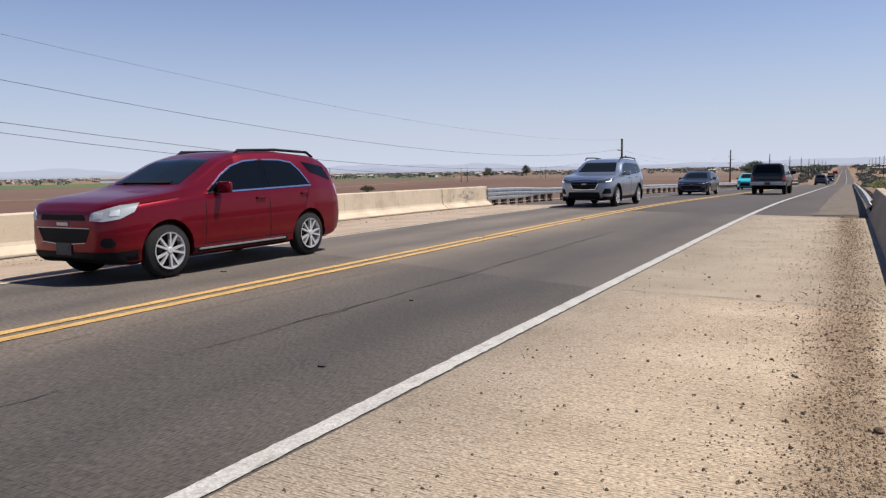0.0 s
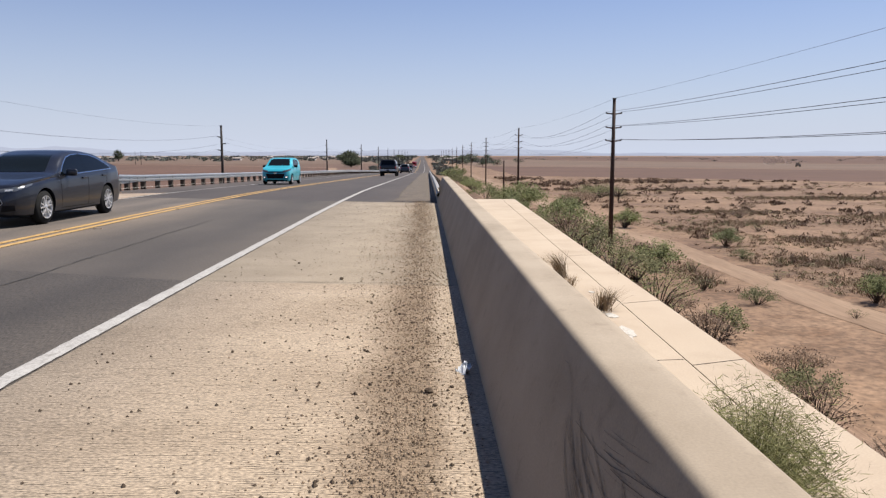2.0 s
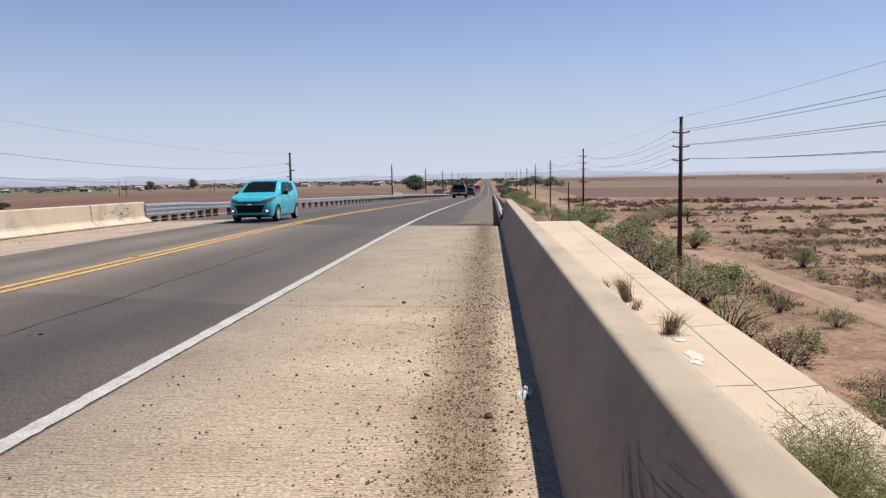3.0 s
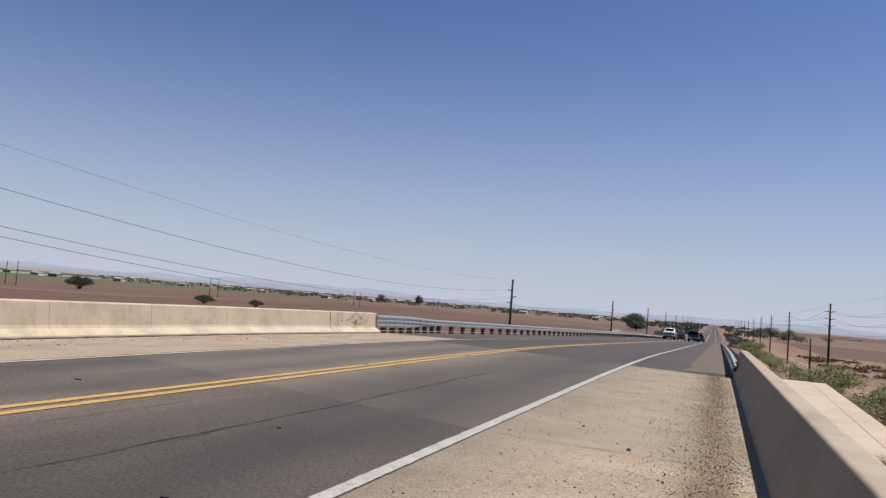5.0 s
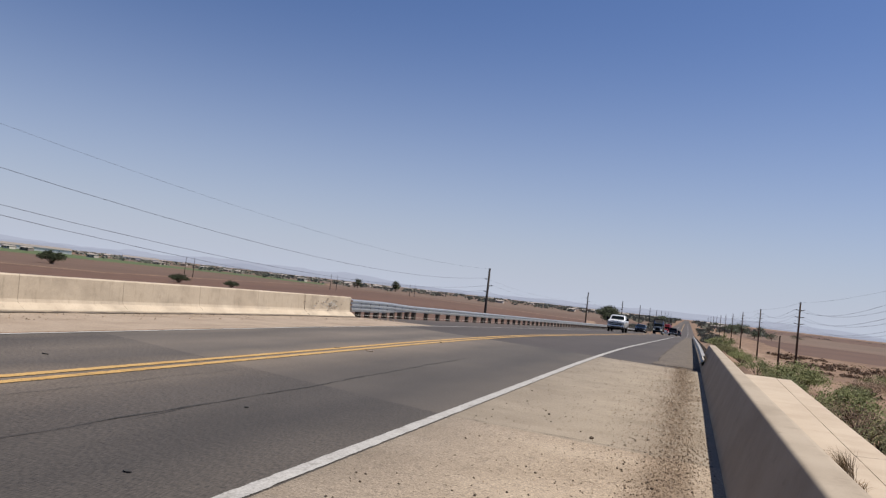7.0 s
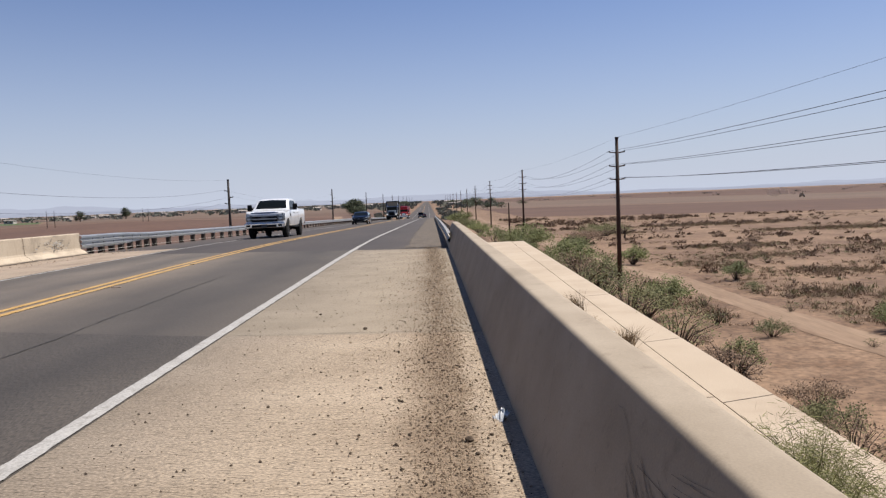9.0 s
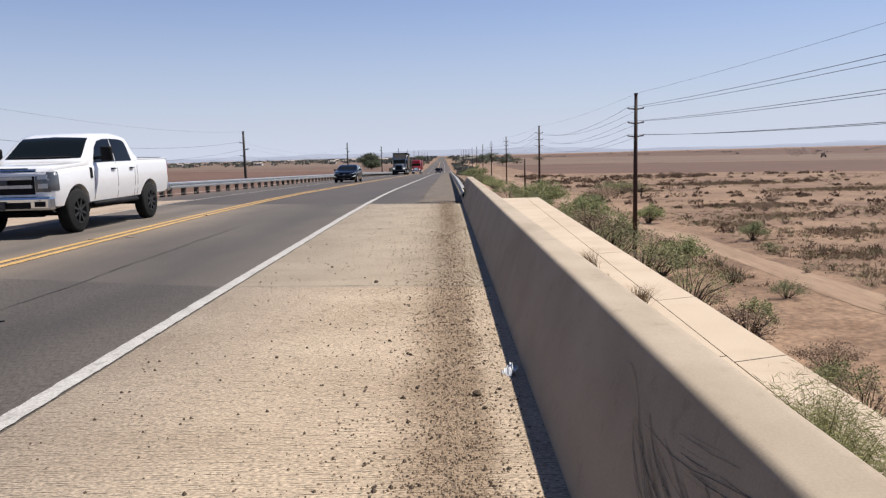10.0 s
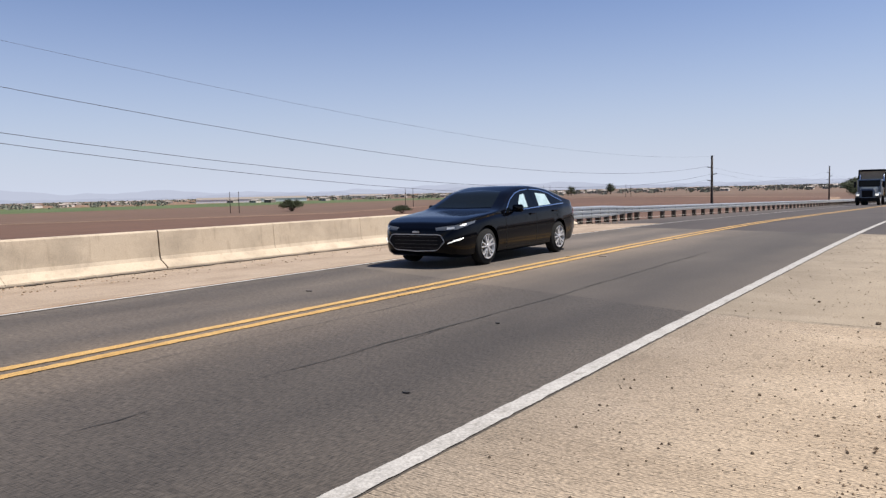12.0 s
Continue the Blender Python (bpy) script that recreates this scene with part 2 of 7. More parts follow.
VERGE = stained(material("verge_gravel_dirt", (0.078, 0.062, 0.048), (0.118, 0.094, 0.072), 1.6, 28, 1.0, bump=0.3, grain=0.3), (0.7, 0.7, 0.7), 2.5, (1, 0.4, 1))
DIRT = stained(material("desert_ground", (0.118, 0.069, 0.041), (0.212, 0.134, 0.082), 0.11, 3.4, 1.0, bump=0.12, grain=0.3, contrast=0.17), (0.66, 0.60, 0.54), 0.5, (1, 1, 1), 0.47, 0.68)
TRACK = stained(material("dirt_track", (0.175, 0.112, 0.070), (0.240, 0.163, 0.106), 0.9, 6, 1.0, bump=0.2, grain=0.12, stretch=(1, 0.1, 1)), (0.75, 0.7, 0.66), 0.9, (1, 0.2, 1))
FIELD = material("ploughed_field", (0.0738, 0.0366, 0.0223), (0.0955, 0.0502, 0.031), 0.02, 0.5, 1.0, bump=0.2, grain=0.15, stretch=(1, 0.2, 1))
FIELD_R = material("ploughed_red_field", (0.068, 0.035, 0.022), (0.098, 0.053, 0.034), 0.012, 0.4, 1.0, bump=0.2, grain=0.15, stretch=(0.25, 1, 1))
FALLOW = material("fallow_field", (0.092, 0.058, 0.039), (0.128, 0.084, 0.057), 0.01, 0.5, 1.0, bump=0.2, grain=0.15)
BROWN = material("brown_field", (0.080, 0.045, 0.029), (0.108, 0.064, 0.042), 0.01, 0.5, 1.0, bump=0.2, grain=0.15, stretch=(1, 0.2, 1))
CROP = material("green_crop", (0.045, 0.066, 0.020), (0.070, 0.092, 0.030), 0.02, 0.5, 1.0, bump=0.2, grain=0.2)
STONE = pieces(material("gravel", (0.14, 0.098, 0.066), (0.26, 0.195, 0.135), 9, 60, 0.95, spec=0.05, contrast=0.12), 0.5, 1.7)
STONE_DARK = material("dark_pebbles", (0.0558, 0.0409, 0.031), (0.118, 0.0899, 0.0651), 9, 60, 0.95, spec=0.05)
STEEL = material("galvanised_steel", (0.50, 0.51, 0.515), (0.60, 0.61, 0.61), 2.5, 30, 0.36, 0.85, bump=0.03, grain=0.08)
STEEL_RUST = material("weathered_rail", (0.36, 0.34, 0.31), (0.5, 0.47, 0.42), 2.5, 30, 0.6, 0.5, bump=0.05, grain=0.1)
POST_WOOD = material("weathered_post", (0.0372, 0.0279, 0.0217), (0.0744, 0.0558, 0.0403), 3, 40, 0.9)
POLE_WOOD = material("treated_pole", (0.0341, 0.0186, 0.0124), (0.062, 0.0341, 0.0223), 2, 30, 0.85, stretch=(4, 4, 0.3))
POLE_DARK = material("dark_pole", (0.0186, 0.0149, 0.0136), (0.0372, 0.0279, 0.0236), 2, 30, 0.85, stretch=(4, 4, 0.3))
WIRE = material("wire", (0.0372, 0.0372, 0.0403), rough=0.5)
CURB = material("pale_curb", (0.288, 0.263, 0.228), (0.347, 0.322, 0.288), 2, 30, 0.85, grain=0.12)
LEAF = material("shrub_leaf", (0.105, 0.118, 0.031), (0.161, 0.167, 0.0527), 1.5, 12, 0.75, bump=0, vary=0.25)
LEAF_OLIVE = material("olive_leaf", (0.112, 0.108, 0.0403), (0.167, 0.158, 0.062), 1.5, 12, 0.8, bump=0, vary=0.25)
LEAF_DRY = pieces(material("dry_brush", (0.150, 0.096, 0.061), (0.245, 0.165, 0.106), 1.5, 12, 0.9, bump=0, vary=0.25), 0.6, 1.4)
LEAF_DARK = material("tree_leaf", (0.0279, 0.0372, 0.0155), (0.0496, 0.0589, 0.0248), 1.0, 6, 0.8, bump=0, vary=0.2)
STRAW = pieces(material("dry_grass", (0.186, 0.13, 0.0744), (0.26, 0.192, 0.118), 3, 20, 0.9, bump=0, vary=0.2), 0.75, 1.5)
YELLOW_FLOWER = material("yellow_bloom", (0.341, 0.26, 0.0372), (0.403, 0.322, 0.062), 3, 20, 0.8, bump=0)
TWIG = material("twig", (0.0558, 0.0403, 0.0279), (0.093, 0.0682, 0.0496), 4, 30, 0.9)
GLASS = material("tinted_glass", (0.003, 0.004, 0.005), rough=0.04, spec=0.16)
SCREEN = material("windscreen_glass", (0.006, 0.008, 0.008), rough=0.04, spec=0.12)
TYRE = material("tyre_rubber", (0.00992, 0.00992, 0.0093), (0.0174, 0.0167, 0.0161), 8, 50, 0.9, spec=0.2)
ALLOY = material("alloy_rim", (0.58, 0.58, 0.59), rough=0.3, metal=0.6)
RIM_DARK = material("dark_rim", (0.035, 0.035, 0.037), rough=0.35, metal=0.6)
TRIM = material("black_trim", (0.007, 0.007, 0.008), (0.012, 0.012, 0.012), 5, 60, 0.6, spec=0.1)
CHROME = material("chrome", (0.60, 0.61, 0.62), rough=0.18, metal=1.0)
LAMP = material("headlamp_lens", (0.40, 0.41, 0.41), rough=0.25, metal=0.2, spec=0.5, coat=0.7)
REFLECTOR = material("lamp_reflector", (0.62, 0.62, 0.60), rough=0.35, metal=0.4)
LAMP_LIT = material("lit_lamp", (0.9, 0.9, 0.85), rough=0.1, emit=(1.0, 0.97, 0.9), power=0.45)
TAIL = material("tail_lamp", (0.32, 0.012, 0.015), rough=0.12, coat=1.0)
PLATE = material("plate", (0.031, 0.031, 0.0341), rough=0.5)
PLATE_BAR = material("plate_bar", (0.0558, 0.0558, 0.062), rough=0.6)


def paint(name, c, metal=0.35, coat=0.45):
    return material(name, c, tuple(v * 1.12 + 0.001 for v in c), 6, 300, 0.3, min(metal, 0.9), bump=0.0, spec=0.3, grain=0.03, coat=coat)


# ---- building blocks ----
def part(name, bm, mat, parent=None, label="", smooth=False):
    me = bpy.data.meshes.new(name)
    bm.normal_update()
    bm.to_mesh(me)
    bm.free()
    for f in me.polygons:
        f.use_smooth = smooth
    me.materials.append(mat)
    ob = new(name, me)
    if parent:
        ob.parent = parent
    if label:
        ob["label"] = label
    return ob


def raw(name, verts, faces, mat, parent=None, label="", smooth=False):
    me = bpy.data.meshes.new(name)
    me.from_pydata([tuple(v) for v in verts], [], faces)
    me.update()
    for f in me.polygons:
        f.use_smooth = smooth
    me.materials.append(mat)
    ob = new(name, me)
    if parent:
        ob.parent = parent
    if label:
        ob["label"] = label
    return ob


def add_box(bm, lo, hi, bevel=0.0):
    vs = [bm.verts.new((x, y, z)) for x in (lo[0], hi[0]) for y in (lo[1], hi[1]) for z in (lo[2], hi[2])]
    fs = [bm.faces.new([vs[i] for i in q]) for q in ((0, 1, 3, 2), (4, 6, 7, 5), (0, 4, 5, 1), (2, 3, 7, 6), (0, 2, 6, 4), (1, 5, 7, 3))]
    if bevel:
        es = list({e for f in fs for e in f.edges})
        bmesh.ops.bevel(bm, geom=es, offset=bevel, segments=2, affect="EDGES", profile=0.6)
    return bm


def box(lo, hi, bevel=0.0):
    return add_box(bmesh.new(), lo, hi, bevel)


def add_tube(bm, pts, radii, n=8, cap=True):
    """A tapered tube through points."""
    pts, rings = [Vector(p) for p in pts], []
    for i, p in enumerate(pts):
        d = (pts[min(i + 1, len(pts) - 1)] - pts[max(i - 1, 0)]).normalized()
        a = d.orthogonal().normalized()
        b = d.cross(a)
        r = radii[i] if isinstance(radii, (list, tuple)) else radii
        rings.append([bm.verts.new(p + r * (math.cos(2 * math.pi * k / n) * a + math.sin(2 * math.pi * k / n) * b)) for k in range(n)])
    for r0, r1 in zip(rings, rings[1:]):
        for k in range(n):
            bm.faces.new((r0[k], r0[(k + 1) % n], r1[(k + 1) % n], r1[k]))
    if cap:
        bm.faces.new(rings[0][::-1]), bm.faces.new(rings[-1])
    return bm


def tube(pts, radii, n=8):
    return add_tube(bmesh.new(), pts, radii, n)


def sheet(name, xs, ys, zfun, mat, parent=None, depth=0.0):
    """A surface over a grid, with a skirt of the given depth."""
    vs = [(x, y, zfun(x, y)) for y in ys for x in xs]
    nx, ny = len(xs), len(ys)
    fs = [(j * nx + i, j * nx + i + 1, (j + 1) * nx + i + 1, (j + 1) * nx + i) for j in range(ny - 1) for i in range(nx - 1)]
    if depth:
        rim = [i for i in range(nx)] + [j * nx + nx - 1 for j in range(1, ny)] + [(ny - 1) * nx + i for i in range(nx - 2, -1, -1)] + [j * nx for j in range(ny - 2, 0, -1)]
        base = len(vs)
        vs += [(vs[i][0], vs[i][1], vs[i][2] - depth) for i in rim]
        fs += [(rim[k], base + k, base + (k + 1) % len(rim), rim[(k + 1) % len(rim)]) for k in range(len(rim))]
    return raw(name, vs, fs, mat, parent, smooth=False)


# ---- the lie of the road ----
GROUND = -6.9


def road_z(y):
    """Height of the road: level on the bridge, then falling to the plain."""
    if y < 15:
        return 0.0 if y > -40 else -0.0004 * (y + 40) ** 2 if y > -80 else max(-0.64 - 0.032 * (-80 - y), -6.4)
    if y < 35:
        return -4.6e-4 * (y - 15) ** 2
    if y < 130:
        return -0.184 - 0.0185 * (y - 35)
    if y < 320:
        return -1.9415 - 0.0222 * (y - 130) - 8e-6 * (y - 130) ** 2 if y < 300 else road_z(299.9) - 0.02 * (y - 299.9)
    return -6.4


def bend(y):
    """Sideways drift of the road as it goes."""
    if y < 120:
        return -0.0085 * (y - 8)
    return -0.952 - 0.004 * (y - 120) if y < 366 else -1.936 - 0.0146 * (y - 366)


def crown(x):
    return -0.018 * max(0.0, -9.0 - x)


def surf(x, y):
    return road_z(y) + crown(x)


def span(a, b, step):
    n = max(1, round((b - a) / step))
    return [a + (b - a) * i / n for i in range(n + 1)]


def strip(name, x0, x1, ys, mat, lift=0.0, parent=None, nx=1, wob=0.0, skew=(0.0, 0.0), ref=-2.45):
    rnd = random.Random(name)
    j = [(rnd.uniform(-wob, wob), rnd.uniform(-wob, wob)) for _ in ys]
    vs, fs = [], []
    for k, y in enumerate(ys):
        for i in range(nx + 1):
            x = x0 + (x1 - x0) * i / nx + (j[k][0] if i == 0 else j[k][1] if i == nx else 0)
            q = y + (x - ref) * (skew[0] if k == 0 else skew[1] if k == len(ys) - 1 else 0)
            vs.append((x + bend(y), q, surf(x, q) + lift))
    w = nx + 1
    for k in range(len(ys) - 1):
        for i in range(nx):
            fs.append((k * w + i, k * w + i + 1, (k + 1) * w + i + 1, (k + 1) * w + i))
    return raw(name, vs, fs, mat, parent)


FAR_YS = span(22, 40, 1.5) + span(42, 130, 4) + span(138, 360, 8) + [400, 500, 700, 1000, 1500, 2200, 3000]
NEAR_YS = [-400, -250, -160, -120, -100] + span(-90, -30, 5) + span(-26, 22, 2)


def structure():
    edge = span(-26, 6, 2)
    for name, x0, x1, ys, mat, lab, skew in (
        ("road_deck_near", -9.75, -2.45, [-400, -250, -160, -120, -100] + span(-90, -30, 5) + edge + [7.9], LANE, "worn grey-brown grooved bridge deck", (0, -0.32)),
        ("road_deck_far", -9.75, -2.45, [7.9, 11, 13, 15, 17, 19, 21.9], LANE_SMOOTH, "smooth dark worn bridge deck", (-0.32, -0.35)),
        ("road_approach", -13.3, 0.45, [21.9, 27.5] + [y for y in FAR_YS if y > 28], ASPHALT, "dark purplish asphalt running down to the plain", (-0.35, 0)),
        ("road_shoulder_near", -2.45, 0.75, [-400, -250, -160, -120, -100] + span(-90, -30, 5) + edge + [7.9], SHOULDER_NEAR, "tan grooved concrete shoulder strewn with grit", (0, -0.12)),
        ("road_shoulder_far", -2.45, 0.75, [7.9, 10, 12, 15, 18, 20, 21.9], SHOULDER_FAR, "pale dusty concrete shoulder past the joint", (-0.12, -0.35)),
        ("road_shoulder_left", -13.6, -9.75, NEAR_YS + [24, 26, 28], SHOULDER_LEFT, "dusty pale shoulder along the far parapet", (0, 0)),
    ):
        tagged(strip(name, x0, x1, ys, mat, 0.012 if name.endswith("left") else 0.0, nx=6, skew=skew), lab, "road", kind="structure")
    tagged(strip("verge_dirt", -13.17, -12.93, span(-30, 28, 0.2), GRIME, 0.03, wob=0.07), "dark line of blown dirt at the parapet's foot", "dirt", kind="structure")
    tagged(strip("verge_gravel", -0.95, 0.42, span(21.95, 60, 0.35) + span(61, 160, 2), VERGE, 0.012, nx=2, wob=0.07), "brown dirt and gravel along the road's edge", "dirt", kind="structure")
    # painted lines
    ys = span(-60, -4, 2) + span(-3.9, 14, 0.07) + span(14.3, 34, 0.4) + [y for y in FAR_YS if y > 34 and y < 1200]
    tagged(strip("line_white", -2.597, -2.463, ys, WHITE_PAINT, 0.008, wob=0.006), "solid white edge line on the road", "road marking", kind="structure")
    tagged(strip("line_white_left", -9.70, -9.585, ys, WHITE_PAINT_L, 0.008, wob=0.008), "worn white edge line on the road", "road marking", kind="structure")
    for x in (-6.55, -6.28):
        tagged(strip("line_yellow", x - 0.068, x + 0.068, ys, YELLOW_PAINT, 0.008, wob=0.009), "solid yellow centre line, one of a pair", "road marking", kind="structure")
    # seams and cracks
    rnd = random.Random(4)

    def crack(x0, y0, x1, y1, w):
        n = max(4, int(abs(y1 - y0) + abs(x1 - x0)) * 4)
        vs, fs, off = [], [], 0.0
        for i in range(n + 1):
            f = i / n
            off = off * 0.85 + rnd.uniform(-0.025, 0.025)
            x, y, h = x0 + (x1 - x0) * f, y0 + (y1 - y0) * f, w * rnd.uniform(0.3, 1.0) * min(1, 8 * f * (1 - f) + 0.15)
            if abs(y1 - y0) > abs(x1 - x0):
                vs += [(x + bend(y) + off - h, y, surf(x, y) + 0.006), (x + bend(y) + off + h, y, surf(x, y) + 0.006)]
            else:
                vs += [(x, y + off - h, surf(x, y) + 0.006), (x, y + off + h, surf(x, y) + 0.006)]
            if i:
                fs.append((2 * i - 2, 2 * i - 1, 2 * i + 1, 2 * i))
        tagged(raw("crack", vs, fs, TAR), "dark crack in the road deck", "crack", kind="structure")

    for c in ((-4.47, 3.35, -4.44, 15.5, 0.013), (-4.49, 2.2, -4.47, 2.8, 0.012), (-4.5, 0.6, -4.48, 1.9, 0.012), (-4.4, -3.5, -4.46, 0.5, 0.015), (-4.40, 5.0, -4.47, 6.2, 0.006), (-4.56, 9.0, -4.45, 9.9, 0.006), (-2.4, 7.9, 0.3, 7.58, 0.008), (-5.78, 3.0, -5.72, 9.0, 0.006)):
        crack(*c)
    # small stains and raised scraps on the lanes
    for x, y, w, d, mat in ((-7.7, 7.3, 0.06, 0.022, TAR), (-3.32, 3.9, 0.04, 0.022, TAR), (-6.25, 18.6, 0.06, 0.07, TAR), (-6.62, 13.3, 0.07, 0.04, TAR), (-6.02, 13.6, 0.12, 0.05, SHOULDER_LEFT), (-4.1, 6.4, 0.03, 0.02, TAR)):
        n = 11
        vs = [(x + bend(y) + w * rnd.uniform(0.6, 1) * math.cos(2 * math.pi * i / n), y + d * rnd.uniform(0.6, 1) * math.sin(2 * math.pi * i / n), surf(x, y) + 0.011) for i in range(n)]
        vs += [(vx, vy, vz - 0.014) for vx, vy, vz in vs]
        tagged(raw("stain", vs, [tuple(range(n))] + [(i, n + i, n + (i + 1) % n, (i + 1) % n) for i in range(n)], mat), "small dark scrap stuck to the road", "road stain", kind="structure")


def barrier_x(y):
    return -0.0115 * y


def loft(name, ys, ring, mat, parent=None, label="", smooth=False):
    """A solid drawn along y through rings of (x, z)."""
    vs, fs = [], []
    for y in ys:
        r = ring(y)
        vs += [(x, y, z) for x, z in r]
    n = len(ring(ys[0]))
    for k in range(len(ys) - 1):
        for i in range(n):
            fs.append((k * n + i, k * n + (i + 1) % n, (k + 1) * n + (i + 1) % n, (k + 1) * n + i))
    m = len(vs)
    vs += vs[:n] + vs[-n:]
    fs += [tuple(m + i for i in range(n - 1, -1, -1)), tuple(m + n + i for i in range(n))]
    ob = raw(name, vs, fs, mat, parent, label, smooth)
    for f in ob.data.polygons[-2:]:
        f.use_smooth = False
    return ob


def right_barrier():
    def ring(y):
        o, t = barrier_x(y), 0.705 - 0.003 * max(y, 0)
        return [(0.43 + o, -0.3), (0.43 + o, 0.03), (0.634 + o, t - 0.046), (0.639 + o, t - 0.030), (0.644 + o, t - 0.017), (0.651 + o, t - 0.007), (0.660 + o, t - 0.002), (0.670 + o, t), (0.69 + o, t), (0.81 + o, t), (0.835 + o, t), (0.865 + o, t - 0.02), (0.88 + o, t - 0.06), (0.97 + o, -0.8)]

    root = tagged(new("wall_barrier"), "smooth tan concrete bridge barrier with rounded top edge", "barrier", kind="structure")
    joints = [-30, -20.5, -11.2, 24.3]
    for a, b in zip(joints, joints[1:]):
        loft("panel", [a + 0.0006] + span(a + 0.3, b - 0.3, 1.0) + [b - 0.0006], ring, CONCRETE, root, smooth=True)
    # tyre scuffs and hairline cracks on the traffic face

    def mark(pts, w, mat, label):
        vs, fs = [], []
        for i, (y, z) in enumerate(pts):
            k = w * (0.35 + 0.65 * math.sin(math.pi * (i + 0.5) / len(pts)))
            for e in (-k, k):
                x = 0.428 + barrier_x(y) + 0.3254 * (z + e - 0.03)
                vs.append((x, y, z + e))
            if i:
                fs.append((2 * i - 2, 2 * i - 1, 2 * i + 1, 2 * i))
        raw("scuff", vs, fs, mat, root, label)

    mark([(2.30, 0.50), (2.2, 0.505), (2.02, 0.51), (1.88, 0.53), (1.76, 0.56), (1.62, 0.59), (1.48, 0.625)], 0.0013, SCUFF, "dark tyre scuff")
    rnd = random.Random(17)
    for k in range(34):
        y0, z0 = rnd.uniform(1.75, 2.45), rnd.uniform(0.40, 0.56)
        d, e = rnd.uniform(0.6, 1.2), rnd.uniform(0.7, 1.3)
        mark([(y0, z0), (y0 - 0.07 * d, z0 - 0.03 * e), (y0 - 0.18 * d, z0 - 0.075 * e), (y0 - 0.32 * d, z0 - 0.105 * e), (y0 - 0.46 * d, z0 - 0.115 * e)], rnd.uniform(0.0006, 0.0022), SCUFF_LIGHT, "faint tyre scuff")
    for k in range(26):
        y0, z0 = rnd.uniform(1.35, 2.05), rnd.uniform(0.50, 0.60)
        d = rnd.uniform(0.5, 1.1)
        mark([(y0, z0), (y0 - 0.12 * d, z0 + 0.015 * d), (y0 - 0.3 * d, z0 + 0.05 * d)], rnd.uniform(0.0004, 0.0012), SCUFF if k % 3 == 0 else SCUFF_LIGHT, "")
    mark([(2.68, 0.56), (2.66, 0.60), (2.60, 0.605), (2.52, 0.58), (2.46, 0.55)], 0.0015, SCUFF_LIGHT, "faint tyre scuff")
    mark([(4.05, 0.655), (3.95, 0.56), (3.86, 0.46), (3.76, 0.34), (3.70, 0.26), (3.78, 0.15), (3.88, 0.06)], 0.0018, SCUFF_LIGHT, "hairline crack")
    mark([(6.4, 0.64), (6.35, 0.4), (6.4, 0.2), (6.38, 0.06)], 0.002, SCUFF_LIGHT, "hairline crack")
    rnd = random.Random(21)
    for _ in range(60):
        y, z = rnd.uniform(1.4, 12), rnd.uniform(0.12, 0.6)
        mark([(y, z), (y - 0.01, z - 0.012), (y - 0.015, z - 0.03)], rnd.uniform(0.002, 0.005), SCUFF_LIGHT, "")
    # outer slab behind the barrier
    slab = tagged(new("wall_slab"), "pale pinkish concrete slab outside the barrier, with dark seams", "slab", kind="structure")
    edge = lambda y: 2.93 + 0.022 * y
    seam = lambda y: 2.36 + 0.0225 * y
    ys = [-30, -20, -12, -6, -2.0, 1.0, 3.9, 6.8, 9.7, 14.3, 32.6]
    for a, b in zip(ys, ys[1:]):
        for f0, f1 in ((lambda y: 0.80 + barrier_x(y), lambda y: seam(y) - 0.004), (lambda y: seam(y) + 0.004, edge)):
            a2, b2 = a + 0.01, b - 0.01
            vs = [(f0(a2), a2 - 0.1, -0.6), (f1(a2), a2 + 0.1, -0.6), (f1(b2), b2 + 0.1, -0.6), (f0(b2), b2 - 0.1, -0.6)]
            vs += [(x, y, z - 0.35) for x, y, z in vs]
            raw("slab_panel", vs, [(0, 1, 2, 3), (4, 7, 6, 5), (0, 4, 5, 1), (1, 5, 6, 2), (2, 6, 7, 3), (3, 7, 4, 0)], SLAB, slab)
    rnd = random.Random(41)
    for x, y, w, d in ((2.27, 8.85, 0.09, 0.16), (2.24, 8.05, 0.11, 0.30), (2.18, 7.75, 0.07, 0.16), (2.35, 10.4, 0.05, 0.1)):
        n = 13
        k = [rnd.uniform(0.6, 1) for _ in range(n)]
        vs = [(x + w * k[i] * math.cos(2 * math.pi * i / n), y + d * k[i] * math.sin(2 * math.pi * i / n), -0.594) for i in range(n)]
        raw("chip", vs, [tuple(range(n))], SCRAPE, slab, "fresh pale chip in the concrete")
    raw("seam_filler", [(0.9, -29.5, -0.63), (2.7, -29.5, -0.63), (3.3, 32.3, -0.63), (0.5, 32.3, -0.63)], [(0, 1, 2, 3)], TAR, slab)


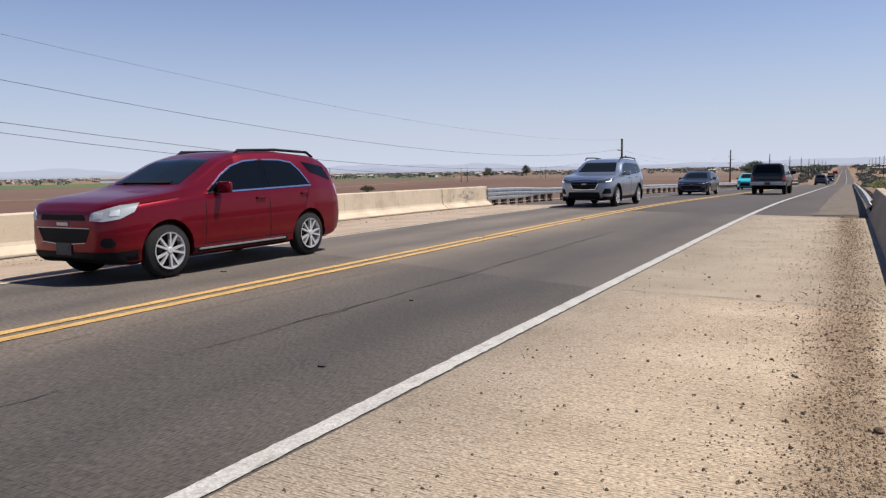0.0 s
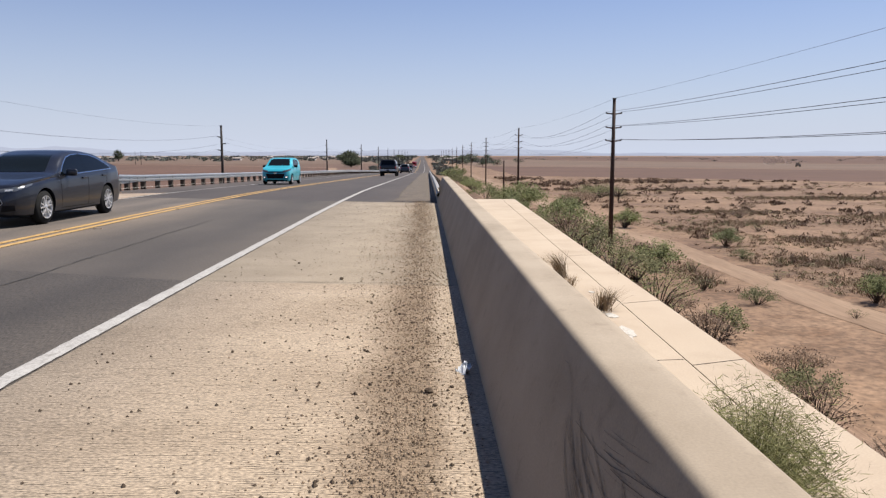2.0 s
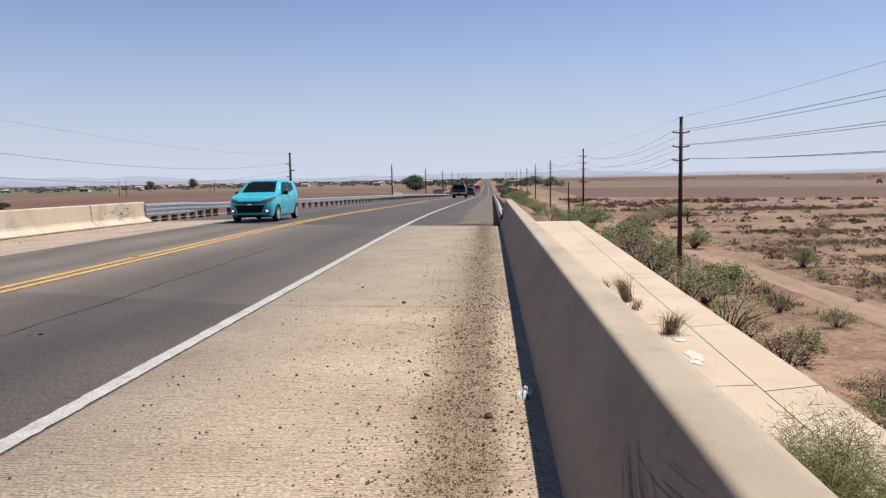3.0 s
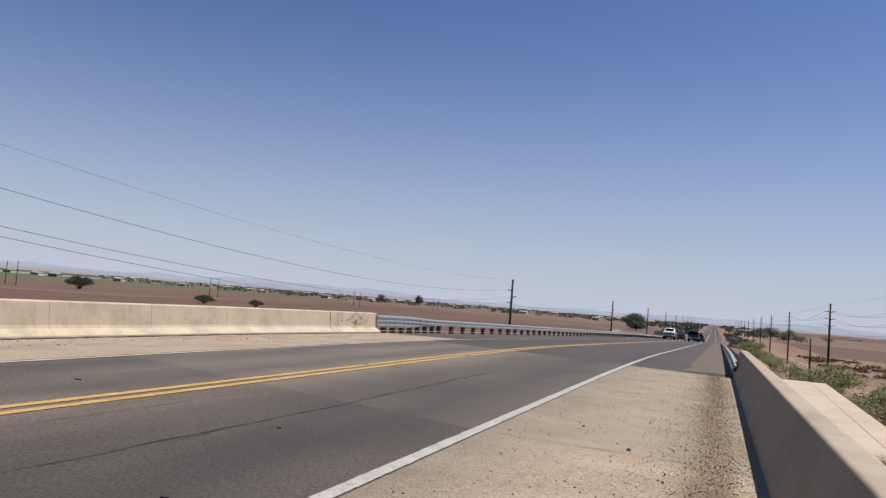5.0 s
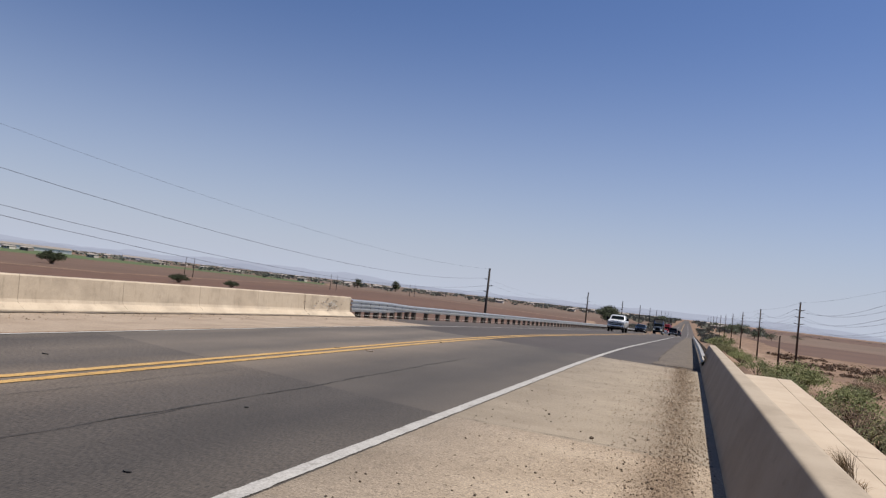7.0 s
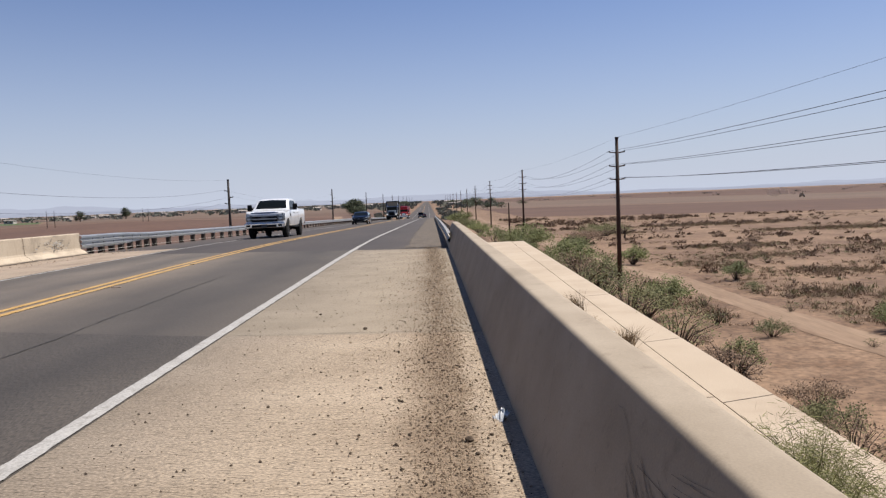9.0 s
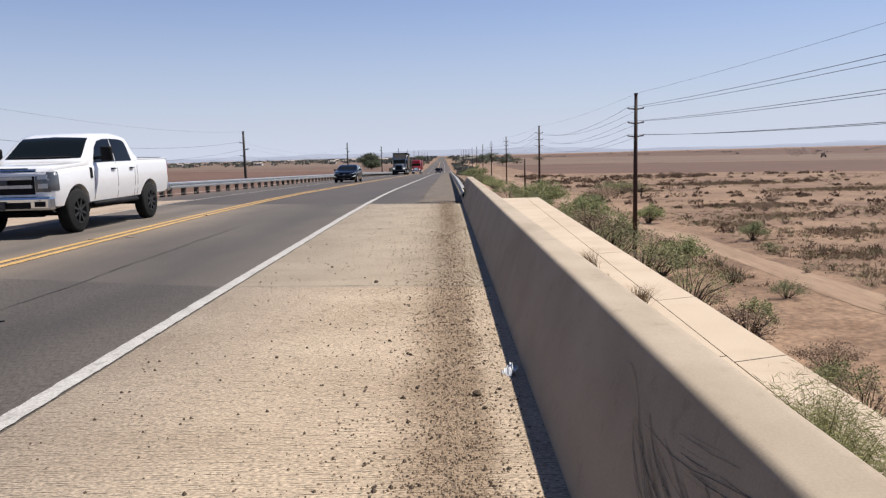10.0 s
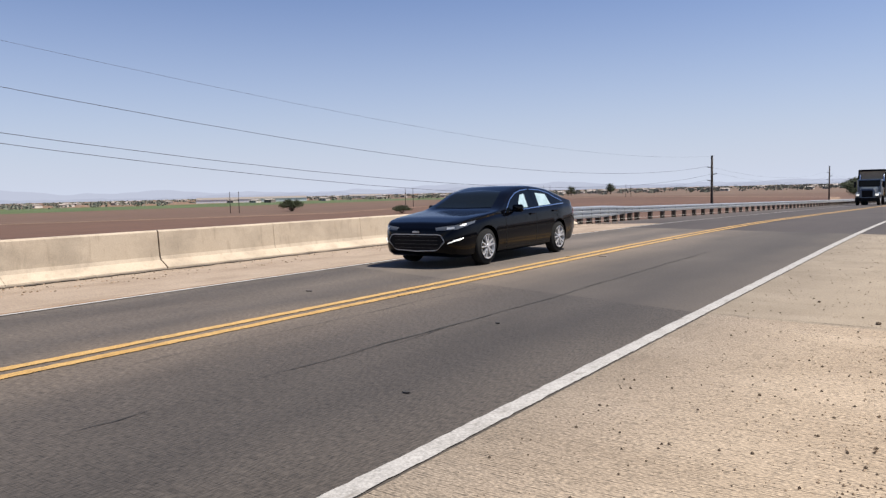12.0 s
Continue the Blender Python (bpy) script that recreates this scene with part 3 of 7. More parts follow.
def left_parapet():
    root = tagged(new("wall_parapet"), "stained pale concrete parapet with dark open joints", "parapet", kind="structure")

    def ring(y):
        b = surf(-13.2, y)
        t = 0.70 - 0.0045 * max(0, y - 18)
        return [(x + bend(y), z) for x, z in ((-13.75, b - 0.3), (-13.75, b + 0.05), (-13.70, t - 0.03), (-13.67, t), (-13.50, t), (-13.475, t - 0.03), (-13.44, b + 0.26), (-13.41, b + 0.19), (-13.20, b + 0.05), (-13.16, b - 0.3))]

    js = [8.8 + 3.04 * k for k in range(-22, 5)] + [24.03, 27.95]
    rnd = random.Random(6)
    for k, (a, b) in enumerate(zip(js, js[1:])):
        ga = 0.03 if k % 5 == 2 else 0.004
        loft("panel", [a + ga, (a + b) / 2, b - 0.004], ring, CONCRETE_L, root)
    # scraped pale patches and grime on the end panel
    for _ in range(80):
        y, z = rnd.gauss(25.9, 0.55), rnd.gauss(0.36, 0.1)
        n, w, h = 7, rnd.uniform(0.03, 0.12), rnd.uniform(0.008, 0.035)
        xf = -13.475 + bend(y) + (0.055 / 0.3) * (0.64 - z) + 0.006
        vs = [(xf + 0.002, y + w * rnd.uniform(0.5, 1) * math.cos(2 * math.pi * i / n), z + h * rnd.uniform(0.5, 1) * math.sin(2 * math.pi * i / n)) for i in range(n)]
        raw("scrape", vs, [tuple(range(n))], SCRAPE if rnd.random() < 0.75 else SCUFF_LIGHT, root)


def rail_profile(three):
    """A corrugated beam's section as (out, up), from the top edge down."""
    n = 3 if three else 2
    h = 0.51 if three else 0.31
    pts = []
    for i in range(n):
        u0, u1 = h * i / n, h * (i + 1) / n
        for f, o in ((0.06, 0.0), (0.26, 0.075), (0.62, 0.075), (0.86, 0.0)):
            pts.append((o, -(u0 + (u1 - u0) * f)))
    return [(0.0, 0.0)] + pts + [(0.0, -h)]


def guardrail(name, x, ys, side, thrie_to, height, label, steel, posts):
    """A beam on posts along y; side: to which way its ribs face."""
    root = tagged(new(name), label, "guardrail", kind="structure")
    for a, b in zip(ys, ys[1:]):
        vs, fs, n = [], [], 0
        for y in (a, b + 0.02):
            f = min(1, max(0, (y - thrie_to) / 2.6))
            p3, p2 = rail_profile(True), rail_profile(False)
            p2 = p2[:-1] + [p2[-1]] * (len(p3) - len(p2) + 1)
            prof = [(o3 * (1 - f) + o2 * f, u3 * (1 - f) + u2 * f) for (o3, u3), (o2, u2) in zip(p3, p2)]
            top = surf(x, y) + height(y)
            vs += [(x + bend(y) + side * (o + 0.1), y, top + u) for o, u in prof] + [(x + bend(y) + side * (o + 0.094), y, top + u) for o, u in prof[::-1]]
            n = 2 * len(prof)
        fs = [(i, (i + 1) % n, n + (i + 1) % n, n + i) for i in range(n)]
        raw("rail", vs, fs, steel, root)
    me = None
    for y in posts:
        b, h = surf(x, y), height(y)
        if me is None:
            me = part("post", box((-0.1, -0.1, -0.75), (0.1, 0.1, 0.02), 0.012), POST_WOOD, root)
            ob = me
        else:
            ob = new("post", me.data)
            ob.parent = root
        ob.location = (x + bend(y), y, b + h - 0.06)
    return root


def grounds():
    """The plain, in one sheet, with the banks of the road rising out of it."""
    xs = [-4400, -2500, -1400, -800, -500, -300, -180, -110, -70, -45, -34, -28, -24, -20, -17, -14.6, -13.72, 0.9, 2.6, 3.2, 4.2, 5.5, 7, 8.5, 10, 11.5, 13, 15, 18, 22, 28, 36, 48, 70, 110, 180, 300, 500, 800, 1400, 2500, 4400]
    ys = [-2500, -900, -450, -300, -200, -130, -80, -50, -30, -20, -10, -4, 2, 8, 14, 20, 26, 30, 34, 40, 46, 54, 62, 72, 84, 98, 115, 135, 160, 190, 220, 260, 300, 340, 400, 500, 700, 1000, 1500, 2300, 3300, 4400]

    def z(x, y):
        c, r = bend(y), road_z(y)
        n = noise.noise((x * 0.08, y * 0.08, 0)) * 0.35 + noise.noise((x * 0.4, y * 0.4, 3)) * 0.08
        if -13.75 < x - c < 3.0:
            return r - 1.25
        d = (x - c - 3.0) if x > c else (-13.75 - (x - c))
        top = r - (0.98 - 0.6 * min(1.0, max(0.0, (y - 34) / 60)) if x > c else 0.22)
        bank = top - 0.62 * max(0, d - 0.3)
        g = GROUND
        return max(bank + 0.25 * n * min(1, d / 3), g) if bank > GROUND - 0.3 else g

    tagged(sheet("ground", xs, ys, z, DIRT), "dry sandy desert plain with reddish soil", "ground", kind="structure")
    # fields, tracks and verges lie a little proud of the plain

    def quad(name, pts, mat, label, lift, wave=0.012):
        out = []
        for (x0, y0), (x1, y1) in zip(pts, pts[1:] + pts[:1]):
            d = math.hypot(x1 - x0, y1 - y0)
            for k in range(10):
                f = k / 10
                x, y = x0 + (x1 - x0) * f, y0 + (y1 - y0) * f
                o = wave * min(d, 220) * (noise.noise((x * 6 / d, y * 6 / d, 4)) + 0.5 * noise.noise((x * 20 / d, y * 20 / d, 5)))
                out.append((x - o * (y1 - y0) / d, y + o * (x1 - x0) / d, GROUND + lift))
        tagged(raw(name, out, [tuple(range(len(out)))], mat), label, "field", kind="structure")

    quad("ground_track", [(24.2, 10), (23.6, 36), (23.0, 47), (22.7, 56), (23.2, 70), (20.9, 81), (20.4, 130), (18.4, 260), (14, 700), (9, 700), (14.8, 260), (16.8, 130), (18.2, 80), (19.0, 74), (20.2, 65), (20.4, 55), (20.3, 45), (20.4, 38), (21.2, 30), (21.4, 10)], TRACK, "pale rutted dirt track along the poles", 0.02, 0.02)
    quad("ground_field_red", [(33, 288), (68, 262), (121, 229), (420, 90), (900, -130), (900, 20), (420, 262), (205, 396), (62, 494), (28, 530)], FIELD_R, "reddish-brown ploughed field", 0.05)
    quad("ground_fallow", [(26, 540), (62, 504), (205, 406), (420, 272), (900, 30), (1300, 100), (700, 480), (334, 645), (134, 1070), (18, 1150)], FALLOW, "pale fallow field", 0.05)
    quad("ground_field_far", [(16, 1170), (138, 1080), (338, 655), (705, 490), (1320, 110), (3000, 500), (1500, 2200), (0, 2400)], FIELD_R, "distant brown fields", 0.06)
    quad("ground_far_left", [(-22, 250), (-33, 645), (-358, 675), (-437, 830), (-805, 738), (-1700, 2600), (-60, 3000)], FALLOW, "pale far fields west of the road", 0.04)
    for pts in ([(-35, 260), (-61, 449), (-200, 583), (-262, 605), (-306, 524)], [(-318, -260), (-293, 125), (-249, 195), (-229, 234)]):
        vs, fs = [], []
        for k, (x, y) in enumerate(pts):
            (xa, ya), (xb, yb) = pts[max(k - 1, 0)], pts[min(k + 1, len(pts) - 1)]
            d = math.hypot(xb - xa, yb - ya)
            nx, ny = -(yb - ya) / d * 2.5, (xb - xa) / d * 2.5
            vs += [(x - nx, y - ny, GROUND + 0.09), (x + nx, y + ny, GROUND + 0.09)]
            if k:
                fs.append((2 * k - 2, 2 * k, 2 * k + 1, 2 * k - 1))
        tagged(raw("ground_farm_track", vs, fs, TRACK), "pale farm track between the fields", "track", kind="structure")
    quad("ground_field", [(-36, -260), (-34, 240), (-60, 440), (-200, 575), (-256, 597), (-300, 520), (-250, 340), (-222, 230), (-242, 190), (-285, 124), (-310, -260)], FIELD, "dark brown ploughed field", 0.05)
    quad("ground_fallow_left", [(-320, -260), (-295, 126), (-250, 196), (-230, 234), (-258, 342), (-308, 525), (-262, 606), (-200, 584), (-62, 450), (-34, 260), (-34, 640), (-360, 670), (-475, 600), (-495, 462), (-535, 305), (-555, -260)], BROWN, "brown field beyond a farm track", 0.055)
    quad("ground_crop", [(-560, -260), (-540, 305), (-500, 462), (-480, 602), (-365, 676), (-437, 820), (-800, 728), (-765, 484), (-900, 400), (-880, -260)], CROP, "green crop field", 0.06)


def backdrop():
    """Pale hills far off: black meshes that glow in the tint of haze."""
    m = bpy.data.materials.new("haze_glow_hills")
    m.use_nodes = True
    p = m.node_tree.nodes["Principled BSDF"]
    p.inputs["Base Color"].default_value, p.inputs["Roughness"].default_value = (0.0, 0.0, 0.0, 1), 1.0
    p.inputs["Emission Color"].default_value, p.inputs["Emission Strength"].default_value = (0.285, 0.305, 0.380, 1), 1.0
    # farther ridges glow paler, thicker haze put into their colour
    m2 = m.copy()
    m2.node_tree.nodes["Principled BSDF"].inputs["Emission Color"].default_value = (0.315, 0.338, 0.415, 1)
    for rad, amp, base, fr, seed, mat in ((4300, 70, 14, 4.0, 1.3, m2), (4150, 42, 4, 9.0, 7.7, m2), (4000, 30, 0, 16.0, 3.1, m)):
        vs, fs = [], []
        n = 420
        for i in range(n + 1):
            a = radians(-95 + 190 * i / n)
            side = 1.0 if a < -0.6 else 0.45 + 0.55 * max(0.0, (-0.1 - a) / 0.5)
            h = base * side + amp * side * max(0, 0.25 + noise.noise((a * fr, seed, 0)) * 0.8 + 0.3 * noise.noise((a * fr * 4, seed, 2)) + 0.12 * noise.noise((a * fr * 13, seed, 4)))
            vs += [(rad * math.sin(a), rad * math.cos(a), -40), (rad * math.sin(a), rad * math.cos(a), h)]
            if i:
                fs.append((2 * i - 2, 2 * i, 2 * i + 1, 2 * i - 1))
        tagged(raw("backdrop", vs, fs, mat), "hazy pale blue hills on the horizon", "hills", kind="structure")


# ---- poles and wires ----
def pole(x, y, ground, top, wood, arms, label, reach=0.6):
    root = tagged(new("utility_pole"), label, "utility pole", group="poles along the road")
    root.location = (x, y, ground)
    h = top - ground
    part("post", tube([(0, 0, -0.5), (0, 0, h * 0.5), (0, 0, h)], [0.19, 0.165, 0.12], 10), wood, root, smooth=True)
    part("cap", box((-0.13, -0.13, h - 0.02), (0.13, 0.13, h + 0.06), 0.02), wood, root)
    ends = []
    for dz, sides in arms:
        for s in sides:
            arm = part("crossarm", tube([(0, 0, h - dz - 0.06), (s * reach * 0.5, 0, h - dz - 0.01), (s * reach, 0, h - dz + 0.02)], [0.06, 0.05, 0.04], 6), wood, root)
            part("insulator", tube([(s * reach * 0.96, 0, h - dz + 0.04), (s * reach * 0.96, 0, h - dz + 0.08), (s * reach * 0.96, 0, h - dz + 0.12)], [0.05, 0.06, 0.03], 8), TRIM, arm)
            ends.append((x + s * reach * 0.96, y, ground + h - dz + 0.12))
    return ends


def wires(a, b, sag, r=0.012):
    for p, q in zip(a, b):
        pts = []
        for i in range(17):
            f = i / 16
            pts.append((p[0] + (q[0] - p[0]) * f, p[1] + (q[1] - p[1]) * f, p[2] + (q[2] - p[2]) * f - 4 * sag * f * (1 - f)))
        tagged(part("power_line", tube(pts, r, 5), WIRE), "thin dark overhead power line", "power line", group="power lines")


def pole_lines():
    right = [(13.87 + min(0.0, (bend(y) + 1.2)) * 0.6, y) for y in (-12, 57.3, 121.5, 197, 272, 347, 422, 497, 572, 660, 760, 880)]
    prev = None
    for k, (x, y) in enumerate(right):
        e = pole(x, y, GROUND - 0.1, 5.55, POLE_WOOD, ((1.1, (-1, 1)), (2.16, (-1, 1)), (3.16, (-1, 1))), "tall reddish-brown wooden utility pole with three crossarms")
        if prev and k < 6:
            wires(prev, e, 0.5 if k == 1 else 1.2, 0.011 if k < 3 else 0.016)
            wires([(prev[0][0] + 0.68, prev[0][1], 5.6)], [(x, y, 5.6)], 0.4, 0.006 if k < 3 else 0.01)
        prev = e
    left = [(-25.2 + min(0.0, (bend(y) + 1.2)) * 0.6, y) for y in (2, 89.4, 176.6, 262, 345, 425, 505, 585, 665, 750, 850)]
    prev = None
    for k, (x, y) in enumerate(left):
        e = pole(x, y, GROUND - 0.1, 4.7 if k else 7.4, POLE_DARK, ((1.3, (-1,)), (2.1, (1,)), (2.85, (-1,))) if k else ((1.4, (-1,)), (3.1, (1,)), (3.25, (-1,))), "dark wooden utility pole with short staggered arms", 0.5)
        if prev and k < 5:
            wires(prev, e, 2.1 if k == 1 else 1.3, 0.010 if k == 1 else 0.006)
            if k == 1:
                wires([(-25.2, 2, 7.3)], [(x, y, 4.7)], 1.6, 0.005)
        prev = e
    pole(13.6, 143.8, GROUND, 0.05, POLE_WOOD, (), "short bare wooden pole among shrubs")
    # twin poles of a far line over the western fields
    for x, y in ((-300, 238), (-262, 330), (-240, 455), (-235, 590)):
        for d in (0, 4.5):
            pole(x + d * 0.75, y + d * 0.6, GROUND, 3.6, POLE_DARK, (), "far thin wooden pole standing in a field")


# ---- vehicles ----
def smooth_curve(keys, ys, k=0.07):
    xs, vs = zip(*keys)
    out = 0
    for d, w in ((-1.5, 0.1), (-1, 0.2), (-0.5, 0.2), (0, 0.0), (0.5, 0.2), (1, 0.2), (1.5, 0.1)):
        out = out + w * np.interp(ys + d * k, xs, vs)
    return out


def shell_mesh(s):
    """The painted shell of a vehicle: rings along its length, wheel wells cut out. The front axle is at y = 0, the nose at -nose."""
    L, nose = s["L"], s["nose"]
    ys = np.unique(np.concatenate([np.linspace(0, 0.16, 10), np.linspace(0.16, 0.5, 8), np.linspace(0.5, L - 0.5, 56), np.linspace(L - 0.5, L, 14)]))
    top, belt, plan, bot = (smooth_curve(s[k], ys) for k in ("top", "belt", "plan", "bot"))
    rings = []
    for y, T, B, w, zb in zip(ys, top, belt, plan, bot):
        d = min(y / 0.16, (L - y) / 0.14, 1.0)
        r = 1 - math.sqrt(max(0.0, 1 - (1 - d) ** 2))
        w, zb, T, B = w * (1 - 0.16 * r), zb + 0.06 * r, T - 0.07 * r, B - 0.07 * r
        T = max(T, B + 0.01)
        g = T - B
        wb = w * 0.955
        wr = max(0.3, wb - s.get("tumble", 0.36) * max(0, g - 0.05))
        e = 0.07 * min(1, g / 0.3)
        half = [(0, zb), (w * 0.82, zb), (w * 0.945, zb + 0.05), (w * 0.985, zb + 0.3 * (B - zb)), (w, zb + 0.58 * (B - zb)), (w * 0.99, B - 0.1 * (B - zb)), (w * 0.975, B - 0.02), (wb, B + 0.1 * g * 0.4),
                ((wb * 0.45 + wr * 0.55) + 0.015, B + 0.55 * (g - e)), (wr + 0.01, T - e), (wr - 0.05, T - e * 0.4), (wr * 0.7, T - 0.008), (0, T)]
        rings.append([(x, y - nose, z) for x, z in half] + [(-x, y - nose, z) for x, z in half[-2:0:-1]])
    n = len(rings[0])
    vs = [v for r in rings for v in r]
    fs = [(k * n + i, k * n + (i + 1) % n, (k + 1) * n + (i + 1) % n, (k + 1) * n + i) for k in range(len(rings) - 1) for i in range(n)]
    fs += [tuple(range(n - 1, -1, -1)), tuple((len(rings) - 1) * n + i for i in range(n))]
    me = bpy.data.meshes.new("shell")
    me.from_pydata(vs, [], fs)
    bm = bmesh.new()
    bm.from_mesh(me)
    bmesh.ops.recalc_face_normals(bm, faces=bm.faces)
    bm.to_mesh(me)
    bm.free()
    ob = new("cut", me)
    cb = bmesh.new()
    R = s["R"] + s.get("gap", 0.055)
    for ay in (0, s["wb"]):
        for sg in (-1, 1):
            prof = [(math.cos(a) * R, math.sin(a) * R + s["R"]) for a in [2 * math.pi * i / 28 for i in range(28)]]
            x0, x1 = sg * (s["W"] / 2 - 0.30), sg * (s["W"] / 2 + 0.2)
            r0 = [cb.verts.new((x0, ay + p, q)) for p, q in prof]
            r1 = [cb.verts.new((x1, ay + p, q)) for p, q in prof]
            for i in range(28):
                cb.faces.new((r0[i], r0[(i + 1) % 28], r1[(i + 1) % 28], r1[i]))
            cb.faces.new(r0[::-1]), cb.faces.new(r1)
    bmesh.ops.recalc_face_normals(cb, faces=cb.faces)
    cm = bpy.data.meshes.new("cutter")
    cb.to_mesh(cm)
    cb.free()
    cut = new("cutter", cm)
    mod = ob.modifiers.new("wells", "BOOLEAN")
    mod.object, mod.operation, mod.solver = cut, "DIFFERENCE", "EXACT"
    dg = bpy.context.evaluated_depsgraph_get()
    dg.update()
    res = bpy.data.meshes.new_from_object(ob.evaluated_get(dg))
    bpy.data.objects.remove(ob), bpy.data.objects.remove(cut)
    return res


class Car:
    """A vehicle under construction: its root, shell and the means to lay parts on the shell."""

    def __init__(self, name, label, category, s, coat):
        self.s = s
        self.root = tagged(new(name), label, category, group="traffic")
        me = shell_mesh(s)
        me.name = "body"
        me.materials.clear()
        me.materials.append(coat)
        ang = radians(35)
        bm = bmesh.new()
        bm.from_mesh(me)
        for e in bm.edges:
            e.smooth = not (len(e.link_faces) == 2 and e.calc_face_angle(0) > ang)
        for f in bm.faces:
            f.smooth = True
        bm.normal_update()
        self.bvh = BVHTree.FromBMesh(bm)
        bm.to_mesh(me)
        bm.free()
        self.body = new("body", me)
        self.body.parent = self.root
        self.body["label"] = s.get("body_label", "glossy painted body")

    def lay(self, name, quad, way, mat, label="", off=0.006, thick=0.02, n=(6, 4), parent=None, mirror=False, smooth=True):
        """A panel laid on the shell: quad holds four corners as (y, z) for a side, (x, z) for front and rear, (x, y) for the top."""
        made = None
        for sg in ((1, -1) if mirror else (1,)):
            low, high = quad if len(quad) == 2 else ((quad[0], quad[1]), (quad[3], quad[2]))
            vs, fs, inner = [], [], []

            def along(line, u):
                g = u * (len(line) - 1)
                k = min(int(g), len(line) - 2)
                return Vector(line[k]).lerp(Vector(line[k + 1]), g - k)

            nu, nv = n
            for j in range(nv + 1):
                for i in range(nu + 1):
                    u, v = i / nu, j / nv
                    p = along(low, u).lerp(along(high, u), v)
                    if way in ("right", "left"):
                        w = (1 if way == "right" else -1) * sg
                        o, r = Vector((w * 3, p.x - self.s["nose"], p.y)), Vector((-w, 0, 0))
                    elif way == "corner":
                        q = 0.70711
                        r = Vector((-sg * q, q, 0))
                        o = Vector((sg * self.s["W"] / 2, -self.s["nose"], p.y)) + Vector((sg * q, q, 0)) * p.x - r * 3
                    elif way == "front":
                        o, r = Vector((p.x * sg, -4, p.y)), Vector((0, 1, 0))
                    elif way == "rear":
                        o, r = Vector((p.x * sg, 9, p.y)), Vector((0, -1, 0))
                    else:
                        o, r = Vector((p.x * sg, p.y - self.s["nose"], 5)), Vector((0, 0, -1))
                    hit, nor, _, _ = self.bvh.ray_cast(o, r)
                    if hit is None:
                        hit, nor, _, _ = self.bvh.find_nearest(o + r * 2.1)
                    vs.append(hit + nor * off)
                    inner.append(hit + nor * off + r * thick)
            w = nu + 1
            flip = (way in ("right", "rear", "top")) != (sg < 0)
            base = len(vs)
            for j in range(nv):
                for i in range(nu):
                    f = (j * w + i, j * w + i + 1, (j + 1) * w + i + 1, (j + 1) * w + i)
                    fs.append(f if flip else f[::-1])
            rim = list(range(w)) + [j * w + nu for j in range(1, nv + 1)] + [nv * w + i for i in range(nu - 1, -1, -1)] + [j * w for j in range(nv - 1, 0, -1)]
            vs += [inner[i] for i in rim]
            for k in range(len(rim)):
                f = (rim[k], rim[(k + 1) % len(rim)], base + (k + 1) % len(rim), base + k)
                fs.append(f[::-1] if flip else f)
            made = raw(name, vs, fs, mat, parent or self.root, label, smooth=False)
            bm = bmesh.new()
            bm.from_mesh(made.data)
            bmesh.ops.recalc_face_normals(bm, faces=bm.faces)
            ctr = Vector((0, self.s["wb"] / 2, 0.8))
            f0 = max(bm.faces, key=lambda f: f.calc_area())
            if f0.normal.dot(f0.calc_center_median() - ctr) < 0:
                bmesh.ops.reverse_faces(bm, faces=bm.faces)
            for f in bm.faces:
                f.smooth = smooth
            for e in bm.edges:
                e.smooth = e.calc_face_angle(0) < 0.6 if len(e.link_faces) == 2 else False
            bm.to_mesh(made.data)
            bm.free()
        return made

    def seam(self, way, p, q, w=0.012, mirror=True, mat=None):
        d = (Vector(q) - Vector(p)).normalized()
        o = Vector((-d.y, d.x)) * w / 2
        p, q = Vector(p), Vector(q)
        self.lay("door_seam", (p - o, q - o, q + o, p + o), way, mat or TRIM, off=0.002, thick=0.012, n=(6, 1), mirror=mirror)

    def wheels(self, rim, spokes=5, width=0.225, face=0.68):
        s, R, out = self.s, self.s["R"], []
        prof = [(0.0, face), (0.02, 0.78), (0.025, 0.9), (0.045, 0.985), (0.08, 1.0), (width - 0.08, 1.0), (width - 0.045, 0.985), (width - 0.02, 0.9), (width, face)]
        n = 32
        vs = [(-w, r * R * math.cos(2 * math.pi * k / n), r * R * math.sin(2 * math.pi * k / n)) for w, r in prof for k in range(n)]
        fs = [(i * n + k, (i + 1) * n + k, (i + 1) * n + (k + 1) % n, i * n + (k + 1) % n) for i in range(len(prof) - 1) for k in range(n)]
        fs.append(tuple((len(prof) - 1) * n + k for k in range(n)))
        bm = bmesh.new()
        r1 = face * R
        ring = [(0.005, r1 * 1.01), (0.005, r1 * 0.93), (0.05, r1 * 0.88), (0.16, r1 * 0.88)]
        rows = [[bm.verts.new((-w, r * math.cos(2 * math.pi * k / n), r * math.sin(2 * math.pi * k / n))) for k in range(n)] for w, r in ring]
        for q0, q1 in zip(rows, rows[1:]):
            for k in range(n):
                bm.faces.new((q0[k], q1[k], q1[(k + 1) % n], q0[(k + 1) % n]))
